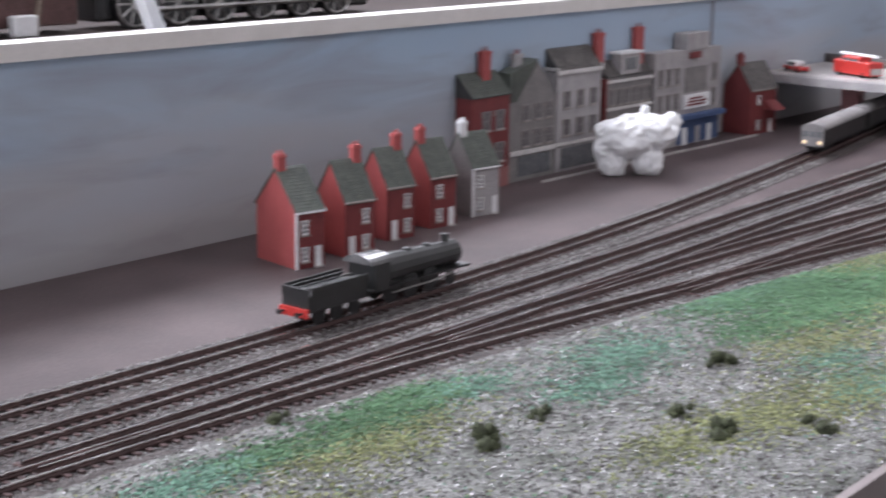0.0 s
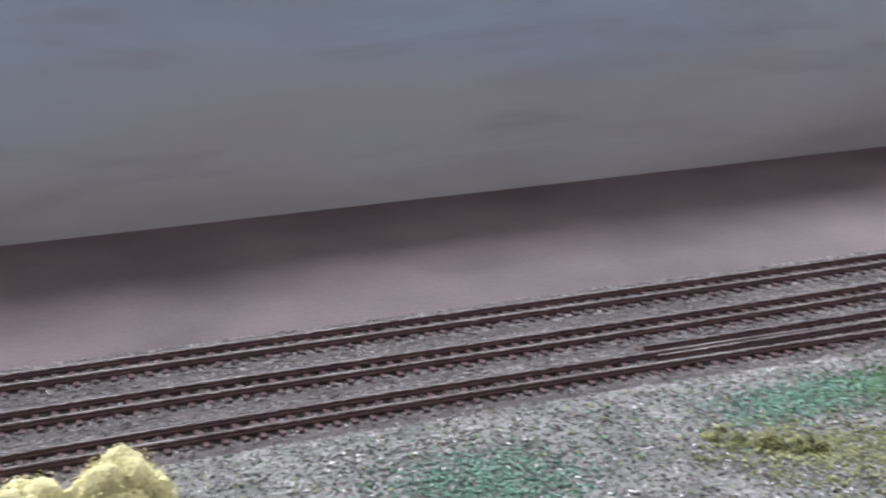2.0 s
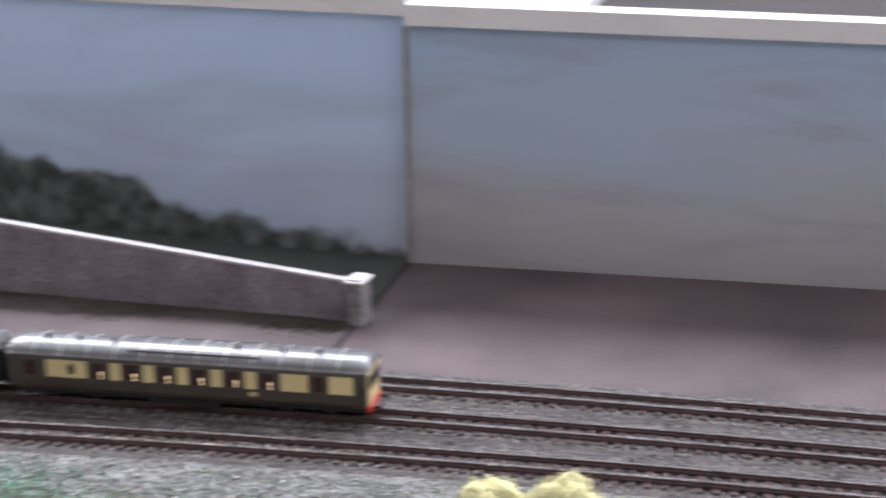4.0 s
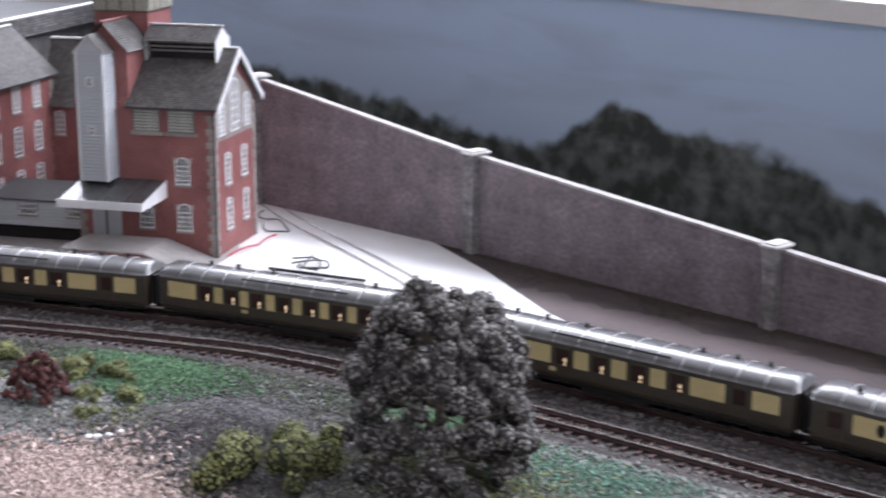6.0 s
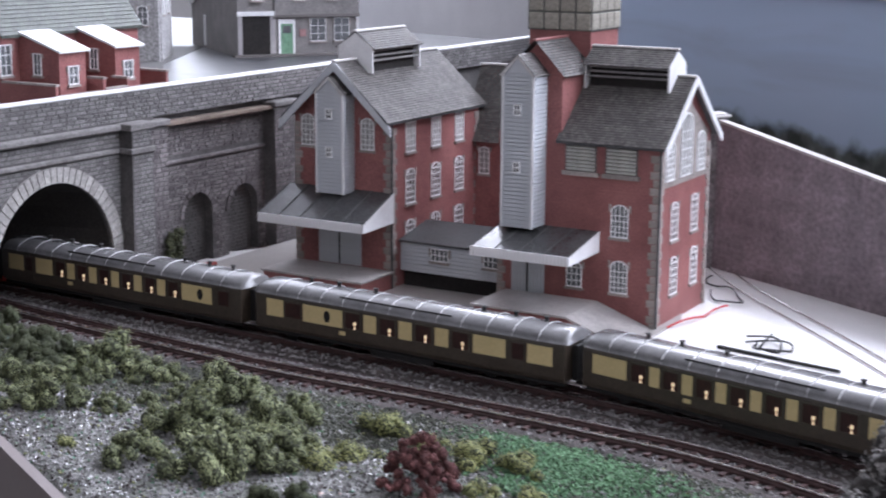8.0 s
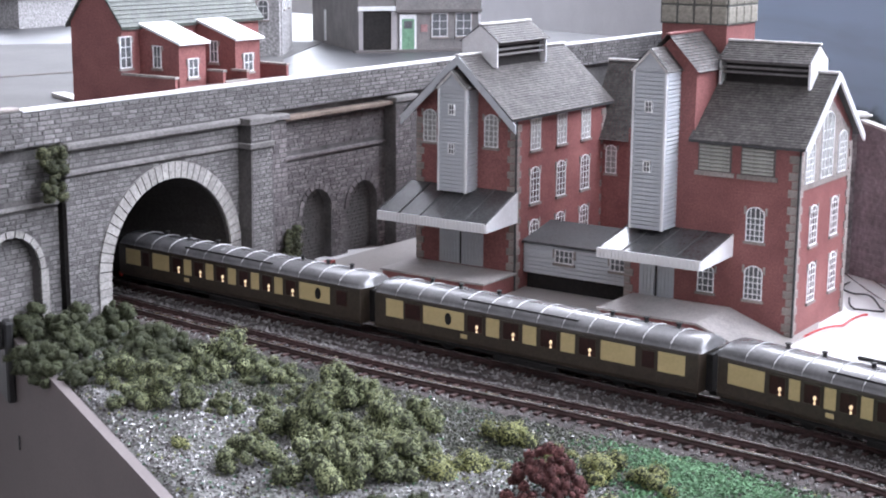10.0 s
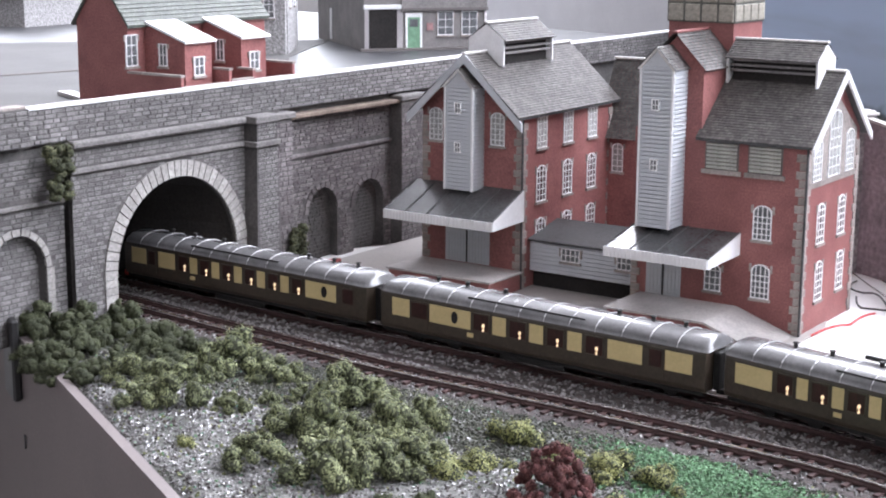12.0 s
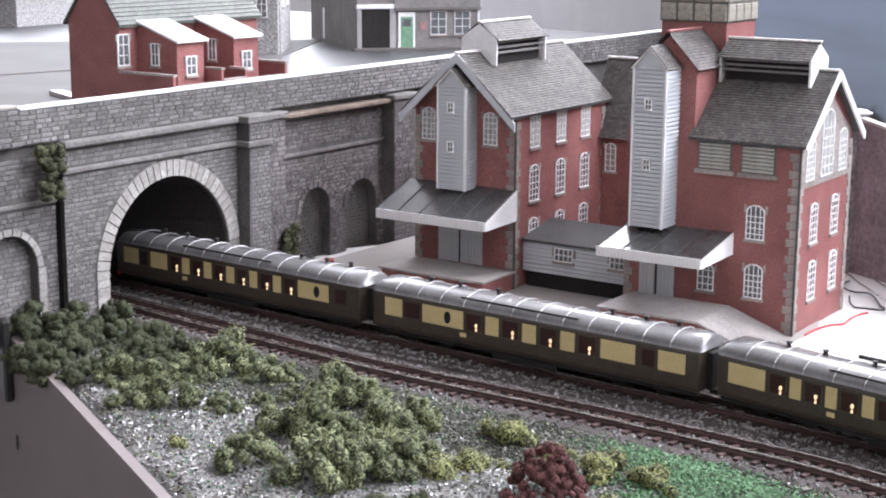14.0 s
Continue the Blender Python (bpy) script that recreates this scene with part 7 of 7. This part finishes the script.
def foliage(name, lumps, leaf, per, material, core=0.86, seed=1, core_material=None):
    """A bush mesh of foam lumps: (x, y, z, r) in millimetres, each a knobbly core under many small crumbs."""
    r_ = np.random.default_rng(seed)
    verts, faces = [], []
    for x, y, z, r in lumps:
        n = int(per * (r / 4) ** 2)
        d = r_.normal(0, 1, (n, 3))
        d /= np.linalg.norm(d, axis=1, keepdims=True)
        d = d[d[:, 2] > -0.55]
        knob = np.array([1 + 0.46 * noise.noise(Vector((a * 2.3 + x, b * 2.3 + y, c * 2.3 + z))) + 0.34 * noise.noise(Vector((a * 6 + y, b * 6 + z, c * 6 + x))) for a, b, c in d])
        c = np.array([x, y, z]) + d * (r * knob * r_.uniform(0.82, 1.15, len(d)))[:, None]
        t = np.cross(d, r_.normal(0, 1, d.shape))
        t /= np.linalg.norm(t, axis=1, keepdims=True) + 1e-9
        u = np.cross(d, t)
        w = (leaf * r_.uniform(0.6, 1.4, len(d)))[:, None]
        lift = d * w * r_.uniform(-0.1, 0.45, len(d))[:, None]
        for q in (c + t * w, c + u * w * 0.8 + lift, c - t * w, c - u * w * 0.8 - lift * 0.3):
            verts.append(q)
        m = len(d)
        o = sum(len(v) for v in verts[:-4])
        faces.append(np.stack([np.arange(m) + o + k * m for k in range(4)], 1))
    v, f = np.concatenate(verts), np.concatenate(faces)
    bm = bmesh.new()
    for x, y, z, r in lumps:
        bmesh.ops.create_icosphere(bm, subdivisions=2, radius=r * core, matrix=Matrix.Translation((x, y, z)))
    for q in bm.verts:
        q.co += 0.9 * Vector((noise.noise(q.co * 0.5), noise.noise(q.co * 0.5 + Vector((9, 0, 0))), noise.noise(q.co * 0.5 + Vector((0, 9, 0)))))
    cv = np.array([q.co[:] for q in bm.verts])
    bm.verts.index_update()
    cf = [[q.index + len(v) for q in fa.verts] for fa in bm.faces]
    bm.free()
    me = bpy.data.meshes.new(name)
    me.from_pydata((np.concatenate([v, cv]) * MM).tolist(), [], f.tolist() + cf)
    me.materials.append(material)
    # the dark core deepens the shade in the gaps by colour
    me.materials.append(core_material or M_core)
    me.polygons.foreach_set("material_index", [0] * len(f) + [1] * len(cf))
    return me


def lump_set(seed, n, w, h, r):
    q = random.Random(seed)
    out = []
    for _ in range(n):
        a, d = q.uniform(0, 6.283), math.sqrt(q.random()) * w
        rr = r * q.uniform(0.7, 1.25)
        out.append((d * math.cos(a), d * math.sin(a), max(rr * 0.55, (1 - (d / (w + 1)) ** 2) * h * q.uniform(0.45, 1.0)), rr))
    return out


def bushes(name, material, spots, label, group, n=15, leaf=0.30, per=760, seed=1, h=0.78, r=0.29, core=None):
    """Bushes at (x, y, half width in mm), three shapes turned and scaled."""
    shapes = [foliage(name, lump_set(seed + k, n, 10 * 0.8, 10 * h, 10 * r), leaf, per, material, seed=seed + k, core_material=core) for k in range(3)]
    q = random.Random(seed)
    for i, (x, y, s) in enumerate(spots):
        ob = new(name, shapes[i % 3])
        ob.matrix_world = pose(x, y, hill(x, y) - 0.0012, 0, 0, q.uniform(0, 360)) @ Matrix.Diagonal((s / 10, s / 10 * q.uniform(0.85, 1.1), s / 10 * q.uniform(0.85, 1.15), 1))
        tagged(ob, label, "bush", group)


DARK = [(-0.666, 0.145, 12), (-0.665, 0.161, 13), (-0.668, 0.176, 12), (-0.626, 0.177, 11), (-0.616, 0.189, 10), (-0.63, 0.149, 11), (-0.654, 0.190, 9), (-0.613, 0.16, 9), (-0.69, 0.15, 12), (-0.645, 0.165, 10), (-0.672, 0.145, 13), (-0.656, 0.156, 13), (-0.640, 0.182, 11), (-0.612, 0.141, 12), (-0.624, 0.136, 12), (-0.598, 0.149, 10), (-0.604, 0.176, 11), (-0.594, 0.186, 8), (-0.642, 0.137, 12)]
FOAM = [(-0.59, 0.198, 16), (-0.582, 0.183, 12), (-0.572, 0.207, 11), (-0.57, 0.214, 8), (-0.558, 0.167, 13), (-0.561, 0.156, 11), (-0.588, 0.158, 10), (-0.545, 0.182, 8), (-0.548, 0.197, 6), (-0.535, 0.218, 14), (-0.531, 0.228, 12), (-0.512, 0.191, 12)]
FOAM2 = [(-0.503, 0.199, 14), (-0.492, 0.173, 12), (-0.493, 0.207, 11), (-0.496, 0.22, 13), (-0.502, 0.234, 11), (-0.471, 0.187, 15), (-0.467, 0.2, 13), (-0.469, 0.212, 13), (-0.472, 0.222, 10), (-0.584, 0.167, 9), (-0.549, 0.209, 7)]
OLIVE = [(-0.478, 0.253, 12), (-0.46, 0.236, 10), (-0.462, 0.227, 11), (-0.437, 0.264, 12), (-0.42, 0.272, 10), (-0.456, 0.263, 8), (-0.519, 0.158, 6), (-0.222, 0.293, 6), (-0.304, 0.268, 15), (-0.300, 0.240, 19), (-0.288, 0.252, 17), (-0.408, 0.252, 8), (-0.398, 0.260, 9), (-0.395, 0.243, 7), (-0.385, 0.250, 6), (-0.445, 0.249, 7)]
NEAR = [(0.501, 0.273, 9), (0.360, 0.288, 10), (0.398, 0.289, 7), (0.433, 0.249, 7), (0.426, 0.230, 10), (0.458, 0.208, 9), (0.333, 0.362, 7), (-0.437, 0.205, 7), (-0.425, 0.200, 8), (-0.438, 0.193, 7), (-0.424, 0.190, 8), (-0.414, 0.208, 6)]
YELLOW = [(0.225, 0.318, 8), (0.234, 0.311, 8), (0.243, 0.303, 7), (0.264, 0.276, 12), (0.276, 0.262, 13), (0.285, 0.253, 13), (0.271, 0.247, 11), (0.296, 0.259, 10)]
bushes("dark_bush", M_lichen_dark, DARK, "dark green foam bush beside the portal", "dark bushes", n=30, leaf=0.26, seed=11, h=0.95, r=0.2)
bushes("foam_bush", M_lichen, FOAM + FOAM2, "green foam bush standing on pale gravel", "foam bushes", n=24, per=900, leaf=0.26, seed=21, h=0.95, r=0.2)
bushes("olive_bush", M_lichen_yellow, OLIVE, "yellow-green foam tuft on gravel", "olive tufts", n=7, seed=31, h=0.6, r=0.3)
bushes("small_bush", M_lichen_dark, NEAR, "small dark green bush on the gravel slope", "small bushes", n=7, seed=41, h=0.8)
bushes("yellow_tuft", M_lichen_yellow, YELLOW, "yellow-green tuft among gravel", "yellow tufts", n=6, seed=51, h=0.55, r=0.3)
bushes("red_bush", M_lichen_red, [(-0.424, 0.238, 15)], "dark red foam bush on gravel", "red bush", n=110, per=4200, leaf=0.24, seed=61, h=1.1, r=0.085, core=M_lichen_red)
for x, y, w, top, sd in ((0.024, 0.316, 14, 24, 71), (0.046, 0.316, 15, 26, 72)):
    q = random.Random(sd)
    lumps = []
    for k in range(60):
        a, d, f = q.uniform(0, 6.283), math.sqrt(q.random()), q.random()
        d *= w * math.sqrt(max(1 - f ** 2.5, 0.05))
        lumps.append((d * math.cos(a), d * math.sin(a), top * f * 0.93, q.uniform(3.6, 6.0)))
    ob = new("lichen_clump", foliage("lichen_clump", lumps, 0.42, 170, M_lichen_pale, 0.93, sd, M_lichen_pale))
    ob.matrix_world = pose(x, y, 0.002)
    tagged(ob, ("tall" if top > 30 else "low") + " pale yellow-green lichen clump on gravel", "lichen", "pale lichen")

# a few white pebbles beside the gravel heap
for k, (x, y, r) in enumerate(((-0.3691, 0.2277, 1.9), (-0.3650, 0.2300, 1.6), (-0.3722, 0.2262, 1.7), (-0.3615, 0.2325, 1.3))):
    bm = bmesh.new()
    bmesh.ops.create_icosphere(bm, subdivisions=2, radius=r)
    for v in bm.verts:
        v.co *= 1 + 0.3 * noise.noise(v.co * 0.9 + Vector((k * 7, 0, 0)))
        v.co.z *= 0.7
    peb = new("pebble", mesh_of("pebble", bm, M_white, True))
    peb.matrix_world = pose(x, y, hill(x, y) + 0.0009)
    tagged(peb, "small white pebble beside the gravel heap", "pebble", "white pebbles")

# the round dusty tree
tr = empty("model_tree", pose(-0.2565, 0.2835, 0.001) @ Matrix.Scale(1.06, 4), "round model tree with dusty grey-green foliage", "tree")
bm = bmesh.new()
tube(bm, [(0, 0, -1), (0.6, 0.2, 8), (0, 0.5, 22), (-0.5, 0, 45), (0, 0, 58)], [3.0, 2.3, 1.9, 1.2, 0.5], 8)
q = random.Random(3)
for k in range(14):
    a, z = k * 2.4, 10 + 2.6 * k
    e = 23 * math.sqrt(max(1 - ((z - 30) / 52) ** 2, 0.05))
    tube(bm, [(0, 0, z), (e * 0.5 * math.cos(a), e * 0.5 * math.sin(a), z + 5), (e * math.cos(a), e * math.sin(a), z + 8)], [1.0, 0.6, 0.3], 5)
part("trunk", bm, M_bark, tr, "pale brown trunk and limbs")
lumps = []
for k in range(250):
    z = q.uniform(0, 1)
    zz = 4 + 60 * z
    rad = 30 * (math.sqrt(max(1 - ((z - 0.30) / 0.73) ** 2, 0)) if z > 0.30 else 0.80 + 0.2 * z / 0.30)
    a, d = q.uniform(0, 6.283), rad * math.sqrt(q.uniform(0.45, 1))
    lumps.append((d * math.cos(a), d * math.sin(a), zz, q.uniform(2.4, 4.4)))
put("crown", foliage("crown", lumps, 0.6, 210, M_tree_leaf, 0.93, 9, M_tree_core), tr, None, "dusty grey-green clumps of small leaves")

# ivy on the portal
def ivy(m, w, h, n, seed, label):
    q = random.Random(seed)
    lumps = [(q.uniform(-w, w) * (0.5 + 0.5 * abs(math.sin(i))), q.uniform(-2.2, 0.5), q.uniform(0, h), q.uniform(1.6, 3.2)) for i in range(n)]
    ob = new("ivy", foliage("ivy", lumps, 0.42, 260, M_ivy, 0.8, seed))
    ob.matrix_world = m
    tagged(ob, label, "ivy")


ivy(onwall(-169, -3.5, 57), 7, 20, 34, 4, "dark green ivy hanging beside the tunnel portal")
ivy(onwall(-29, -7, 1), 5, 22, 30, 6, "dark green ivy climbing the foot of the buttress")


# loose wires on the yard
def wire(name, pts, r, material, label):
    bm = bmesh.new()
    p = smooth_path([(x, y) for x, y in pts], 0.003)
    tube(bm, [(a.x / MM, a.y / MM, 1.6 + 1.4 * abs(math.sin(i * 0.35))) for i, a in enumerate(p)], r, 5)
    ob = new(name, mesh_of(name, bm, material))
    tagged(ob, label, "wire")


wire("wire", [(-0.614, 0.508), (-0.600, 0.493), (-0.588, 0.496), (-0.560, 0.481), (-0.574, 0.476), (-0.586, 0.484)], 0.45, M_wire, "loose black wire coiled on the yard")
wire("wire", [(-0.518, 0.447), (-0.505, 0.452), (-0.495, 0.445), (-0.489, 0.437), (-0.500, 0.438), (-0.512, 0.456)], 0.5, M_wire, "tangled black wire on the yard")
wire("wire", [(-0.511, 0.440), (-0.499, 0.452), (-0.491, 0.446), (-0.498, 0.434), (-0.508, 0.444)], 0.5, M_wire, "tangled black wire on the yard")
wire("wire", [(-0.545, 0.4265), (-0.550, 0.446), (-0.556, 0.461), (-0.560, 0.472)], 0.5, M_red_wire, "red wire along the foot of the tower")

bm = bmesh.new()
tube(bm, [(-511.3, 425.8, 1.7), (-459.5, 443.0, 1.9)], 0.75, 6)
tagged(new("rod", mesh_of("rod", bm, M_wire)), "thin black rod lying on the white yard", "rod")

# dark bracket and a screw slot on the front board
br_ = empty("board_bracket", pose(-0.672, y_front(-0.672) - 0.0036, -0.022), "dark steel bracket fixed to the front board", "bracket")
part("plate", boxed(-10, 9, -3.5, 0, 0, 33), M_steam, br_, bevel=0.8)
part("screw", boxed(9.8, 11.4, -0.6, 0, -19, -13), M_steam, br_, "dark screw slot", bevel=0.3)

# shallow storage tray on the shelf behind the backdrop
sh = boxed(-0.95, -0.02, 0.66, 1.10, 0.097, 0.105)
tagged(new("shelf_west", mesh_of("shelf_west", sh, M_white, k=1)), "white shelf behind the backdrop carrying a tray", "shelf", kind="structure")
tray = empty("storage_tray", pose(-0.46, 0.93, 0.1052, 0, 0, 24), "shallow white tray with cream compartments on a shelf", "tray")
part("base", boxed(-330, 230, -110, 110, 0, 4), M_cream, tray, "cream tray bottom")
for k in range(6):
    part("divider", boxed(-330 + 94 * k, -323 + 94 * k, -110, 110, 4, 26), M_white, tray, "white divider")
for y in (-113, 110):
    part("rim", boxed(-333, 233, y, y + 3, 0, 27), M_white, tray)
